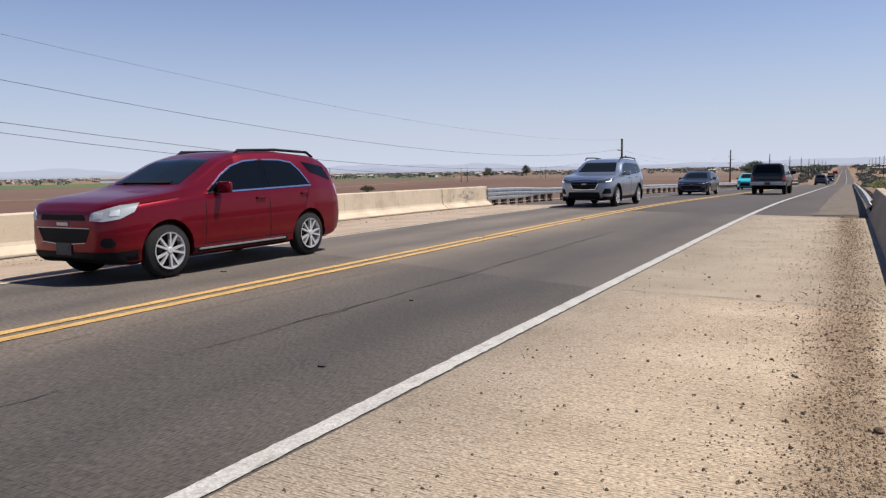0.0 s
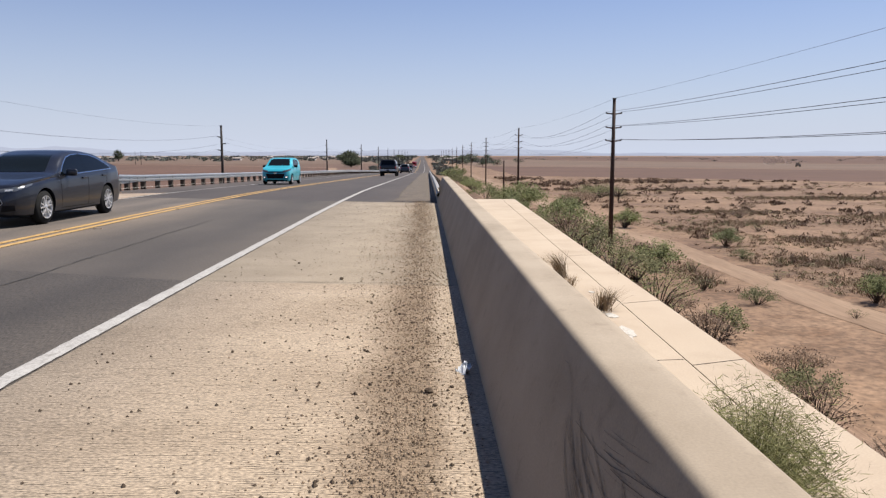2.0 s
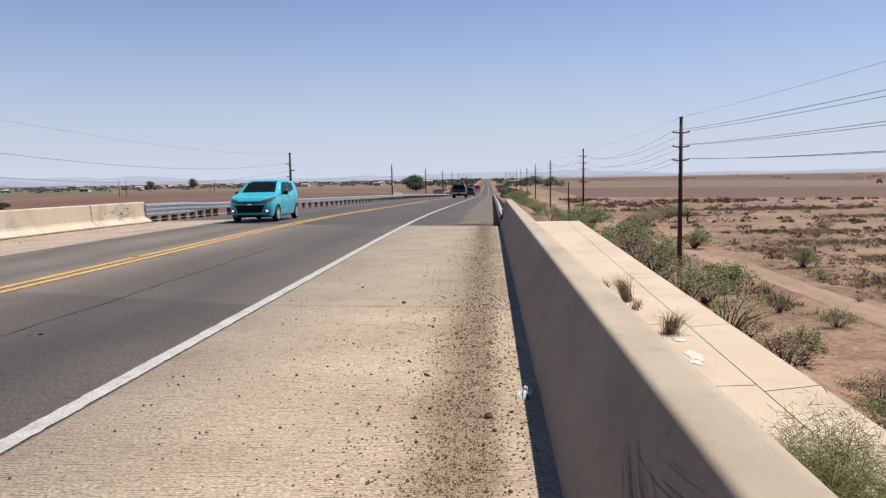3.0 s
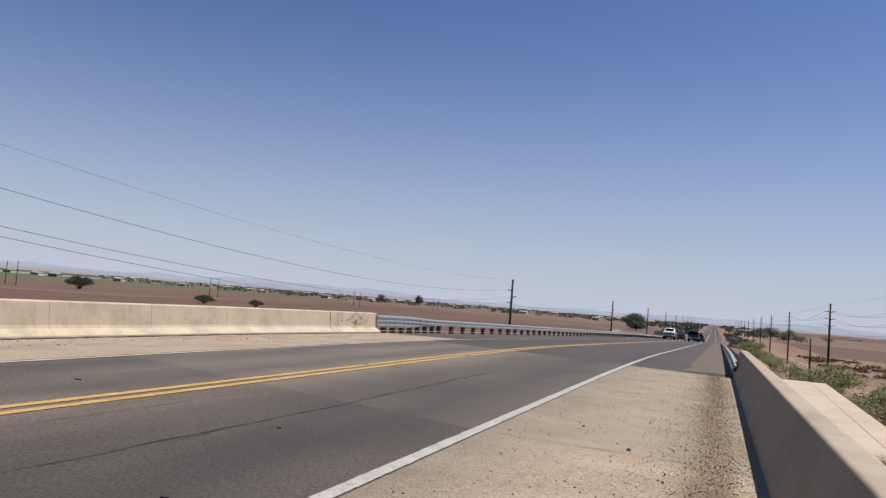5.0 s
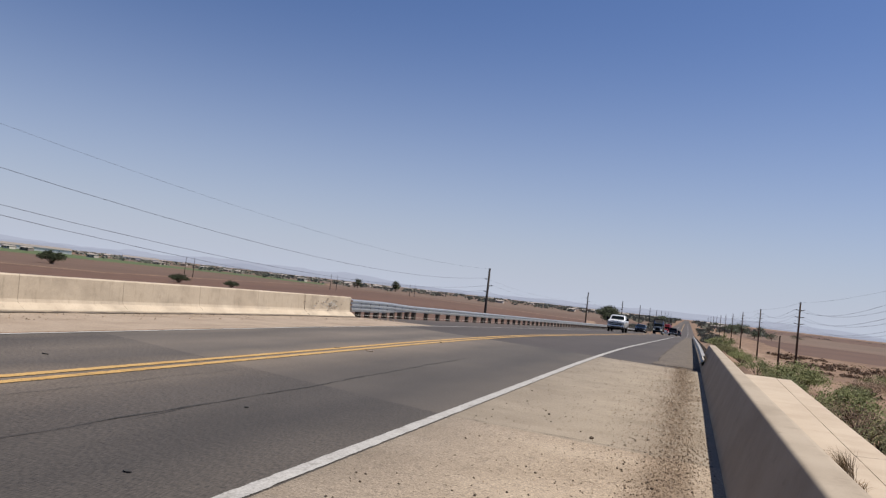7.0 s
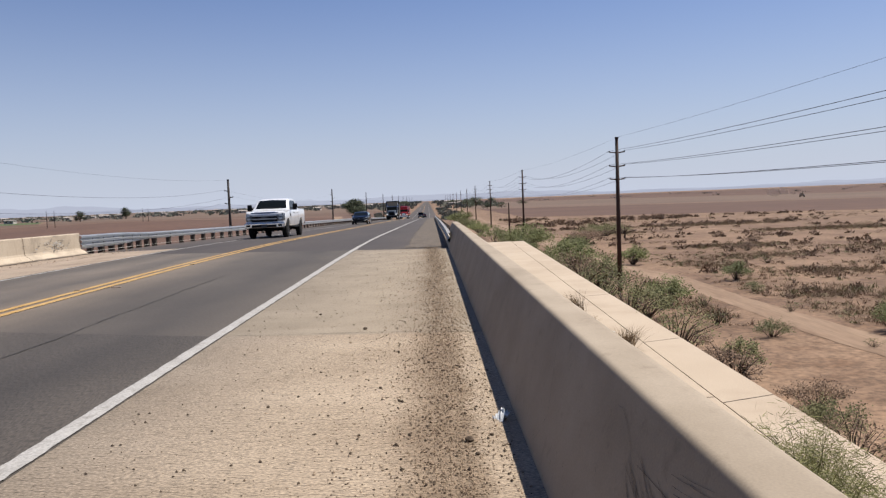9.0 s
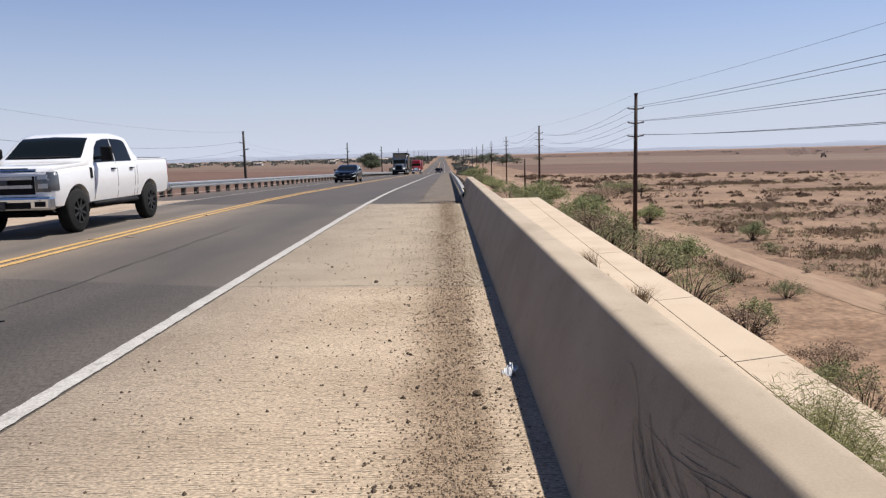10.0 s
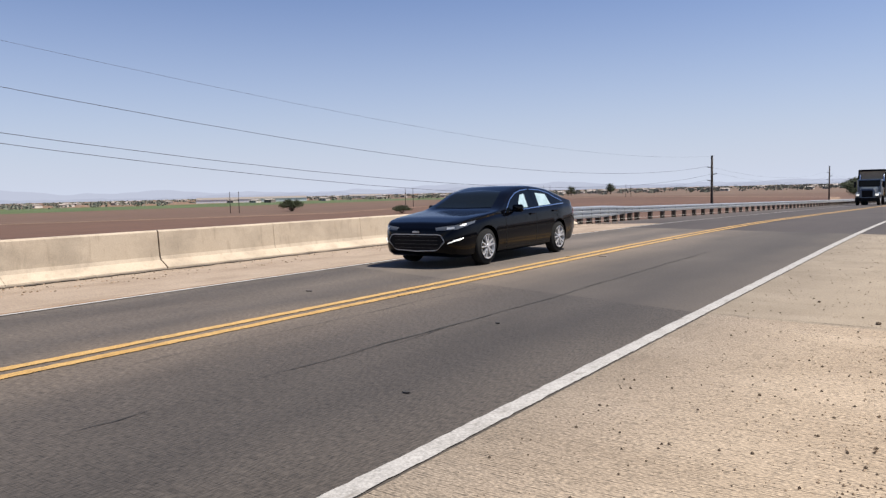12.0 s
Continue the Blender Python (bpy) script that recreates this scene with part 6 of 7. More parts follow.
def motions():
    """Every vehicle's drive along its lane, and the turning of its wheels while it is near."""
    away = {"pickup", "suv"}
    lane = {"red": -8.82, "silver": -8.40, "grey": -8.36, "cyan": -8.25, "white": -8.57, "black": -8.20, "lorry": -8.45, "semi": -8.5, "pickup": -4.35, "suv": -4.3}
    drives = {  # seconds, place of the front axle along the road
        "red": [(0, 6.6), (0.5, -0.8), (12, -175)],
        "silver": [(0, 26.3), (0.5, 18.4), (1.0, 10.9), (1.5, 3.0), (12, -160)],
        "grey": [(0, 46.3), (0.5, 38.2), (1.0, 30.4), (1.5, 22.7), (2.0, 14.6), (2.5, 7.0), (12, -132)],
        "cyan": [(0, 71.3), (0.5, 64.1), (1.0, 56.4), (1.5, 49.2), (2.0, 41.2), (2.5, 33.2), (4.3, 5.8), (5.0, -3.3), (12, -105)],
        "white": [(0, 244.3), (4.3, 153.4), (4.5, 148.5), (5, 138.7), (6.5, 103.5), (7, 90.9), (9, 38.2), (9.5, 26.8), (10, 14.9), (10.5, 3.6), (12, -31)],
        "black": [(0, 299.0), (4.3, 188.3), (6.5, 139.1), (7, 128.6), (9, 82.6), (9.5, 71.2), (10, 59.0), (10.5, 47.2), (11, 34.8), (11.5, 22.9), (12, 11.4)],
        "lorry": [(0, 351.7), (6.5, 204.7), (7, 195.1), (9, 150.1), (9.5, 137.9), (10, 127.6), (10.5, 117.7), (11, 107.8), (11.5, 98.0), (12, 88.9)],
        "semi": [(0, 497.3), (7, 252.1), (9, 208.0), (9.5, 199.6), (10, 190.6), (10.5, 181.1), (11, 171.7), (12, 151.9)],
        "pickup": [(0, 52.0), (0.5, 62.7), (1, 72.0), (1.5, 81.1), (2, 87.6), (2.5, 96.9), (4.4, 128.2), (6.5, 171.1), (9, 245.3), (10, 275.5), (12, 335.8)],
        "suv": [(0, 135.3), (1, 137.6), (2.5, 143.4), (4.4, 162.0), (6.5, 220.0), (9, 312.8), (12, 428.8)],
    }
    near = {"red": (0, 0.6), "silver": (0, 1.5), "grey": (0, 2.3), "cyan": (0, 4.6), "white": (4.3, 10.5), "black": (8.8, 12), "pickup": (0, 2.7)}
    for k, rows in drives.items():
        c = CARS[k]
        ts, ys = zip(*rows)
        turn = 180 if k in away else 0
        fine = sorted(set(ts) | {0.5 * i for i in range(25)})

        def place(t):
            # smooth, steady drive between the rows
            return float(np.interp(t, ts, ys))

        out = []
        for t in fine:
            y = place(t)
            y2 = y + (c.s["wb"] if k not in away else -c.s["wb"])
            za, zb = surf(lane[k], y), surf(lane[k], y2)
            tilt = math.degrees(math.atan((zb - za) / (y2 - y))) * (1 if not turn else -1)
            out.append((t, pose(lane[k] + bend(y), y, za, tilt, 0, turn)))
        walk(c.root, out)
        if k in near:
            a, b = near[k]
            frames = range(round(a * FPS), round(b * FPS) + 1)
            ang, rowsw, last = 0.0, [], None
            for f in frames:
                t = f / FPS
                y = place(t)
                if last is not None:
                    ang += min(abs(last - y) / c.s["R"], radians(82))
                last = y
                rowsw.append((t, ang))
            if rowsw[0][0] > 0:
                rowsw.insert(0, (0.0, 0.0))
            if rowsw[-1][0] < 12:
                rowsw.append((12.0, rowsw[-1][1]))
            for w, base in c.wheel_list:
                s = 1 if base[0][0] > 0 else -1
                walk(w, [(t, base @ Matrix.Rotation(s * g, 4, "X")) for t, g in rowsw])


# ---- plants ----
def bush(name, label, size, mats, seed, leaves=700, twigs=26, thin=0.32, category="shrub", stem=1.0, wood=None):
    """A desert shrub: stems fanning from the ground with small leaves along them."""
    rnd = random.Random(seed)
    root = tagged(new(name), label, category, group="roadside shrubs")
    sx, sy, sz = size
    tb, ends = bmesh.new(), []
    for _ in range(twigs):
        a, r = rnd.uniform(0, 2 * math.pi), math.sqrt(rnd.random())
        h = sz * (1 - 0.45 * r * r) * rnd.uniform(0.7, 1.08)
        tip = Vector((sx * r * math.cos(a), sy * r * math.sin(a), h))
        mid = tip * 0.5 + Vector((rnd.uniform(-0.08, 0.08) * sx, rnd.uniform(-0.08, 0.08) * sy, 0.12 * sz))
        add_tube(tb, [(rnd.uniform(-0.06, 0.06) * sx, rnd.uniform(-0.06, 0.06) * sy, -0.1), mid, tip], [(0.012 * sz + 0.004) * stem, 0.008 * sz * stem, 0.002 * stem], 4, False)
        ends.append((mid, tip))
    part("stem", tb, wood or TWIG, root)
    vs, fs = [], []
    for _ in range(leaves):
        m, t = rnd.choice(ends)
        f = rnd.random() ** 0.7
        p = m.lerp(t, f) + Vector((rnd.gauss(0, 0.09 * sx), rnd.gauss(0, 0.09 * sy), rnd.gauss(0, 0.07 * sz)))
        if p.z < 0.02:
            p.z = rnd.uniform(0.02, 0.2 * sz)
        L = rnd.uniform(0.5, 1.0) * max(0.05, 0.085 * sz)
        d = Vector((rnd.gauss(0, 1), rnd.gauss(0, 1), rnd.gauss(0.6, 0.7))).normalized() * L
        w = d.orthogonal().normalized() * L * thin
        n = len(vs)
        vs += [p, p + d * 0.5 + w, p + d, p + d * 0.5 - w]
        fs.append((n, n + 1, n + 2, n + 3))
    raw("foliage", vs, fs, mats, root)
    return root


def hillside(x, y):
    """Height of the ground beside the road, by casting a ray down on the ground sheet."""
    ok, hit, *_ = GROUND_OB.ray_cast(Vector((x, y, 50)), Vector((0, 0, -1)))
    return hit.z if ok else GROUND


def grass_tuft(x, y, z, r, h, n, seed, lean=(0, 0), mat=None):
    rnd = random.Random(seed)
    vs, fs = [], []
    for _ in range(n):
        a, q = rnd.uniform(0, 2 * math.pi), rnd.random()
        b = Vector((rnd.gauss(0, 0.04), rnd.gauss(0, 0.06), 0))
        t = b + Vector((math.cos(a) * r * q + lean[0], math.sin(a) * r * q + lean[1], h * rnd.uniform(0.55, 1.0)))
        m = b.lerp(t, 0.55) + Vector((0, 0, 0.12 * h))
        w = Vector((-math.sin(a), math.cos(a), 0)) * 0.0036
        k = len(vs)
        vs += [b - w, b + w, m + w * 0.8, m - w * 0.8, t]
        fs += [(k, k + 1, k + 2, k + 3), (k + 3, k + 2, k + 4)]
    ob = tagged(raw("grass_tuft", vs, fs, mat or STRAW), "dry straw-coloured grass tuft at the slab's edge", "grass", group="grass tufts")
    ob.location = (x, y, z)


def tree(x, y, w, h, seed, label, mats=None, leaves=2600):
    """A broad tree: trunk, limbs and a crown of many leaf clumps with gaps."""
    rnd = random.Random(seed)
    root = tagged(new("tree"), label, "tree", group="far trees")
    root.location = (x, y, hillside(x, y) - 0.1)
    tb, tips = bmesh.new(), []
    add_tube(tb, [(0, 0, 0), (0.1, 0, h * 0.2), (0, 0.1, h * 0.4)], [0.05 * h, 0.04 * h, 0.03 * h], 8)
    for _ in range(16):
        a, r = rnd.uniform(0, 2 * math.pi), rnd.uniform(0.25, 1)
        t = Vector((math.cos(a) * r * w * 0.42, math.sin(a) * r * w * 0.42, h * rnd.uniform(0.3, 0.92) * (1 - 0.25 * r)))
        add_tube(tb, [(0, 0, h * 0.25), t * 0.55 + Vector((0, 0, 0.12 * h)), t], [0.025 * h, 0.014 * h, 0.005 * h], 5)
        tips.append(t)
    part("trunk", tb, TWIG, root)
    vs, fs = [], []
    for _ in range(leaves):
        t = rnd.choice(tips)
        p = t + Vector((rnd.gauss(0, 0.12 * w), rnd.gauss(0, 0.12 * w), rnd.gauss(0, 0.085 * h)))
        p.z = max(p.z, 0.06 * h)
        L = rnd.uniform(0.02, 0.05) * h
        d = Vector((rnd.gauss(0, 1), rnd.gauss(0, 1), rnd.gauss(0, 0.7))).normalized() * L
        q = d.orthogonal().normalized() * L * 0.6
        n = len(vs)
        vs += [p - d, p + q, p + d, p - q]
        fs.append((n, n + 1, n + 2, n + 3))
    raw("crown", vs, fs, mats or LEAF_DARK, root)
    return root


def plants():
    spots = [  # x, y, half width, height, kind
        (26.3, 65.6, 1.4, 1.6, 0), (24.6, 58, 0.9, 0.8, 1), (18.2, 51.1, 0.75, 1.0, 2), (16.6, 44.4, 0.8, 1.0, 2), (18.0, 40.1, 1.05, 0.95, 1), (13.1, 32.2, 1.0, 1.5, 1),
        (16.2, 52.7, 1.9, 1.9, 0), (21.7, 83.3, 1.7, 2.0, 0), (12.6, 60.5, 2.6, 2.9, 1), (13.8, 79, 3.0, 3.2, 0), (12.9, 112, 4.2, 3.6, 0), (31.5, 141, 5.0, 2.4, 1), (12.0, 35.8, 1.1, 1.0, 3), (13.2, 47.5, 1.9, 1.9, 1),
        (10.5, 43, 1.6, 1.3, 3), (23.5, 120, 3.0, 2.4, 3), (19.0, 103, 2.6, 2.2, 0), (10.9, 29.3, 0.9, 0.8, 3), (24.8, 40.4, 1.2, 1.5, 0), (9.2, 24.6, 0.9, 0.7, 3), (27, 37.5, 1.6, 2.0, 4),
        (40, 96, 1.4, 1.2, 3), (47, 110, 1.3, 1.0, 3), (35, 79, 1.0, 0.8, 2), (32, 52, 1.1, 0.8, 3), (29.5, 47.5, 1.0, 0.7, 2), (38, 60, 1.3, 0.9, 3), (21.5, 36.5, 0.6, 0.5, 2), (22.8, 48, 0.6, 0.6, 2), (13.5, 26.5, 1.3, 1.1, 3), (11.5, 21.8, 1.2, 1.0, 1),
    ]
    kinds = [("shrub", "green leafy desert shrub on sandy soil", LEAF), ("shrub", "olive-green desert shrub on sandy soil", LEAF_OLIVE), ("shrub", "sparse greyish shrub on sandy soil", LEAF_OLIVE), ("dry_shrub", "dry brown brush on sandy soil", LEAF_DRY), ("flowering_shrub", "shrub in yellow bloom beside the track", YELLOW_FLOWER)]
    for i, (x, y, w, h, k) in enumerate(spots):
        nm, lab, mat = kinds[k]
        b = bush(nm, lab, (w * 1.1, w, h * 1.1), mat, 100 + i, 260 if k == 2 else int(1500 + 700 * w), 24 + int(10 * w))
        b.location = (x, y, hillside(x, y) - 0.05)
    # shrubs on the bank beyond the barrier
    rnd = random.Random(12)
    for i in range(46):
        y = 36 + 4.2 * i * (1 + 0.008 * i) + rnd.uniform(-1.5, 1.5)
        x = rnd.uniform(2.6, 6.5) + bend(y) + 0.006 * y
        w = rnd.uniform(0.7, 1.6) * (1 + 0.002 * y)
        b = bush("shrub", "dense green shrub on the road bank", (w, w * 1.5, w * rnd.uniform(0.75, 1.1)), LEAF if i % 3 else LEAF_OLIVE, 300 + i, 2200, 20)
        b.location = (x, y, hillside(x, y) - 0.1)
    # feathery green shrub leaning over the slab's edge
    b = bush("feathery_shrub", "feathery yellow-green shrub growing up beside the barrier", (0.42, 0.55, 0.88), LEAF_FINE, 77, 15000, 300, 0.028, stem=0.25, wood=LEAF_FINE)
    b.location = (1.62, 3.35, -0.62)
    for x, y, r, h, n, k, lean in ((2.14, 11.6, 0.34, 0.46, 170, 1, (-0.16, 0.1)), (2.12, 10.9, 0.2, 0.20, 60, 2, (0.05, -0.03)), (2.24, 9.2, 0.36, 0.32, 160, 3, (0.06, 0)), (1.9, 12.6, 0.2, 0.26, 80, 4, (0.05, 0))):
        grass_tuft(x, y, -0.61, r, h, n, k, lean)
    # brush hanging at the slab's outer edge
    for k, (x, y, w, h) in enumerate(((3.6, 9.2, 0.5, 0.7), (3.75, 12.0, 0.7, 0.9), (3.5, 6.3, 0.4, 0.6), (3.9, 15.5, 0.9, 1.1), (3.45, 4.9, 0.45, 0.6), (4.3, 20, 1.2, 1.3), (4.8, 26, 1.4, 1.5))):
        b = bush("dry_shrub", "dry brown brush beyond the slab's edge", (w, w * 1.3, h), LEAF_DRY if k % 2 == 0 else LEAF_OLIVE, 500 + k, 900, 34, 0.15)
        b.location = (x, y, hillside(x, y) - 0.05)
    # low scrub over the plain, uncountable
    rnd = random.Random(5)
    heaps = [([], []), ([], []), ([], [])]
    for i in range(19000):
        x, y = 20 + 300 * rnd.random() ** 1.6, rnd.uniform(15, 270)
        if y > 262 - 0.55 * max(0, x - 40) or (19.0 < x < 24.0 and y < 85) or (16.5 < x < 21.0 and y >= 75):
            continue
        p0 = noise.noise((x * 0.03, y * 0.05, 9))
        if p0 + 0.5 * noise.noise((x * 0.12, y * 0.16, 2)) < 0.3 * rnd.random():
            continue
        w, h = 0.2 + 0.7 * rnd.random() ** 2, rnd.uniform(0.08, 0.3)
        pick = rnd.random()
        v, f = heaps[0 if pick < 0.62 else (1 if pick < 0.84 else 2)]
        for _ in range(26):
            p = Vector((x + rnd.gauss(0, w * 0.5), y + rnd.gauss(0, w * 0.5), GROUND + 0.02))
            d = Vector((rnd.gauss(0, 0.22), rnd.gauss(0, 0.22), h * rnd.uniform(0.3, 1.1)))
            q = Vector((rnd.gauss(0, 1), rnd.gauss(0, 1), 0)).normalized() * rnd.uniform(0.012, 0.04)
            n = len(v)
            v += [p - q, p + q, p + d + q * 0.3]
            f.append((n, n + 1, n + 2))
    # denser stretches of brush
    for cx, cy, rx, ry in ((29, 79, 3.5, 5), (38, 88, 7, 4), (37, 70, 7, 5), (29.5, 56, 5, 5), (27, 44, 2.8, 5), (74, 138, 18, 6), (42, 105, 9, 5), (36, 148, 7, 4), (62, 95, 12, 5), (17.5, 50, 1.6, 6), (52, 76, 8, 4), (95, 120, 16, 6), (60, 170, 18, 6)):
        for i in range(int(9 * rx * ry)):
            x, y = cx + rx * rnd.gauss(0, 0.5), cy + ry * rnd.gauss(0, 0.5)
            if 19.0 < x < 23.8 and y < 85:
                continue
            w, h = rnd.uniform(0.2, 0.5), rnd.uniform(0.15, 0.5)
            u = rnd.random()
            v, f = heaps[0 if u < 0.5 else (2 if u < 0.82 else 1)]
            for _ in range(18):
                p = Vector((x + rnd.gauss(0, w * 0.5), y + rnd.gauss(0, w * 0.5), GROUND + 0.02))
                d = Vector((rnd.gauss(0, 0.25), rnd.gauss(0, 0.25), h * rnd.uniform(0.4, 1.1)))
                q = Vector((rnd.gauss(0, 1), rnd.gauss(0, 1), 0)).normalized() * rnd.uniform(0.012, 0.035)
                n = len(v)
                v += [p - q, p + q, p + d + q * 0.3]
                f.append((n, n + 1, n + 2))
    for (v, f), nm, mat, lab in zip(heaps, ("scrub", "green_scrub", "straw_scrub"), (LEAF_DRY, LEAF_OLIVE, STRAW), ("low dry brown scrub scattered over the plain", "low olive scrub scattered over the plain", "low pale dry grass scattered over the plain")):
        tagged(raw(nm, v, f, mat), lab, "scrub", kind="stuff")
    # knee-high brush clumps scattered out to the fields
    v, f = [], []
    for i in range(5200):
        x, y = 18 + 260 * rnd.random() ** 1.5, 26 + 240 * rnd.random() ** 0.8
        if y > 262 - 0.55 * max(0, x - 40) or (18.6 < x < 24.4 and y < 88) or (15.5 < x < 21.4 and y >= 72):
            continue
        if noise.noise((x * 0.025, y * 0.06, 21)) + 0.6 * noise.noise((x * 0.09, y * 0.2, 5)) < 0.5 * rnd.random() - 0.1:
            continue
        w = rnd.uniform(0.25, 0.8) * (1 + 0.003 * y)
        h = w * rnd.uniform(0.5, 0.9)
        for _ in range(46):
            a, q = rnd.uniform(0, 2 * math.pi), math.sqrt(rnd.random())
            p = Vector((x + w * q * math.cos(a), y + w * q * math.sin(a), GROUND + h * (1 - q * q) * rnd.uniform(0.1, 1)))
            d = Vector((rnd.gauss(0, 0.1), rnd.gauss(0, 0.1), rnd.uniform(0.05, 0.22))) * (1 + 0.005 * y)
            e = Vector((rnd.gauss(0, 1), rnd.gauss(0, 1), 0)).normalized() * rnd.uniform(0.02, 0.06) * (1 + 0.008 * y)
            n = len(v)
            v += [p - e, p + e, p + d + e * 0.4, p + d - e * 0.4]
            f.append((n, n + 1, n + 2, n + 3))
    tagged(raw("brush", v, f, LEAF_DRY), "knee-high dry brown brush over the plain", "brush", kind="stuff")
    # trees
    tree(-53, 478, 13, 11, 31, "broad dark green tree by the road", leaves=11000)
    for i, (x, y, w, h) in enumerate(((-356, 738, 10, 11), (-367, 872, 10, 15), (34, 520, 9, 6), (45, 530, 8, 5), (82, 720, 12, 5), (26, 600, 8, 5), (24, 660, 11, 8), (36, 700, 14, 10), (50, 690, 12, 9), (30, 780, 12, 9), (-40, 900, 12, 8), (-48, 1050, 14, 9), (18, 1000, 12, 8))):
        tree(x, y, w, h, 40 + i, "far dark green tree among the fields", leaves=1300)
    for k, (x, y, w, h) in enumerate(((-282, 262, 6.5, 6.0), (-184, 229, 4.2, 3.2), (-172, 245, 3.0, 2.6))):
        b = bush("shrub", "rounded dark green shrub in the ploughed field", (w, w, h), LEAF_DARK, 700 + k, 4200, 60, 0.55)
        b.location = (x, y, GROUND)
    tree(33, 132, 6, 3.6, 90, "bare dark desert tree among brush", LEAF_DRY, 160)


def far_settlement():
    """Belt of trees and low houses along the horizon."""
    rnd = random.Random(8)
    vs, fs = [], []
    for i in range(1300):
        a = radians(rnd.uniform(-75, 40))
        d = rnd.uniform(850, 2600)
        x, y = d * math.sin(a), d * math.cos(a)
        if abs(x - bend(y) + 6) < 25:
            continue
        if a > 0.05 and rnd.random() > 0.25:
            continue
        small = 0.45 if a > 0.05 else 1.0
        w, h = rnd.uniform(4, 14), rnd.uniform(1.5, 4.5) * (1 if a < 0 else 0.5)
        if -56 < math.degrees(a) < -44 and d < 1150:
            continue
        for _ in range(26):
            p = Vector((x + rnd.gauss(0, w * 0.4), y + rnd.gauss(0, w * 0.4), GROUND + 0.5 + h * rnd.random()))
            L = rnd.uniform(0.5, 1.6) * small
            e = Vector((rnd.gauss(0, 1), rnd.gauss(0, 1), 0)).normalized() * L
            u = Vector((0, 0, rnd.uniform(0.4, 1.2) * small))
            n = len(vs)
            vs += [p - e - u, p + e - u * 0.8, p + e * 0.8 + u, p - e * 0.7 + u]
            fs.append((n, n + 1, n + 2, n + 3))
    for i in range(170):
        y = rnd.uniform(620, 2300)
        x = bend(y) - 6 + rnd.choice((-1, 1)) * rnd.uniform(16, 70)
        w, h = rnd.uniform(4, 10), rnd.uniform(1.5, 5)
        for _ in range(20):
            p = Vector((x + rnd.gauss(0, w * 0.35), y + rnd.gauss(0, w * 0.4), GROUND + 0.4 + h * rnd.random()))
            e, u = Vector((rnd.gauss(0, 1), rnd.gauss(0, 1), 0)).normalized() * rnd.uniform(0.6, 1.8), Vector((0, 0, rnd.uniform(0.5, 1.3)))
            n = len(vs)
            vs += [p - e - u, p + e - u * 0.8, p + e * 0.8 + u, p - e * 0.7 + u]
            fs.append((n, n + 1, n + 2, n + 3))
    for i in range(120):
        y = rnd.uniform(210, 640)
        side = rnd.choice((-1, 1))
        x = bend(y) + (-20 - rnd.random() ** 2 * 14 if side < 0 else 4 + rnd.random() ** 2 * 8)
        w, h = rnd.uniform(1.0, 2.6), rnd.uniform(0.5, 1.5)
        base = hillside(x, y)
        for _ in range(60):
            p = Vector((x + rnd.gauss(0, w * 0.35), y + rnd.gauss(0, w * 0.5), base + 0.2 + h * rnd.random()))
            e, u = Vector((rnd.gauss(0, 1), rnd.gauss(0, 1), 0)).normalized() * rnd.uniform(0.15, 0.45), Vector((0, 0, rnd.uniform(0.12, 0.35)))
            n = len(vs)
            vs += [p - e - u, p + e - u * 0.8, p + e * 0.8 + u, p - e * 0.7 + u]
            fs.append((n, n + 1, n + 2, n + 3))
    tagged(raw("far_woods", vs, fs, LEAF_FAR), "belt of far green trees, their colour paled for haze", "woods", kind="stuff")
    for i in range(150):
        a = radians(rnd.uniform(-72, 4))
        d = rnd.uniform(900, 2300)
        x, y = d * math.sin(a), d * math.cos(a)
        if abs(x - bend(y) + 6) < 30:
            continue
        if a > 0.05:
            continue
        w, h = rnd.uniform(6, 15), rnd.uniform(2.4, 3.6)
        house(x, y, w, rnd.uniform(7, 12), h, rnd.choice((HOUSE_A, HOUSE_B)))
    for x, y, w in ((-802, 674, 145), (-930, 1050, 60)):
        house(x, y, w, 20, 4.5 if w > 100 else 4, HOUSE_W, 50)


def house(x, y, w, d, h, wall, turn=0):
    root = tagged(new("far_house"), "small far pale low building with a shallow roof", "building", group="far buildings")
    root.location, root.rotation_euler = (x, y, GROUND), (0, 0, radians(turn))
    part("wall", box((-w / 2, -d / 2, -0.5), (w / 2, d / 2, h)), wall, root)
    vs = [(-w / 2 - 0.4, -d / 2 - 0.4, h), (w / 2 + 0.4, -d / 2 - 0.4, h), (w / 2 + 0.4, d / 2 + 0.4, h), (-w / 2 - 0.4, d / 2 + 0.4, h), (-w / 2, 0, h + d * 0.14), (w / 2, 0, h + d * 0.14)]
    raw("roof", vs, [(0, 1, 5, 4), (2, 3, 4, 5), (1, 2, 5), (3, 0, 4), (3, 2, 1, 0)], HOUSE_B, root)
    for k in range(2 if w < 60 else 0):
        part("window", box((-w / 4 + k * w / 2 - 0.8, -d / 2 - 0.06, 1.0), (-w / 4 + k * w / 2 + 0.8, -d / 2 + 0.02, 2.3)), GLASS, root)


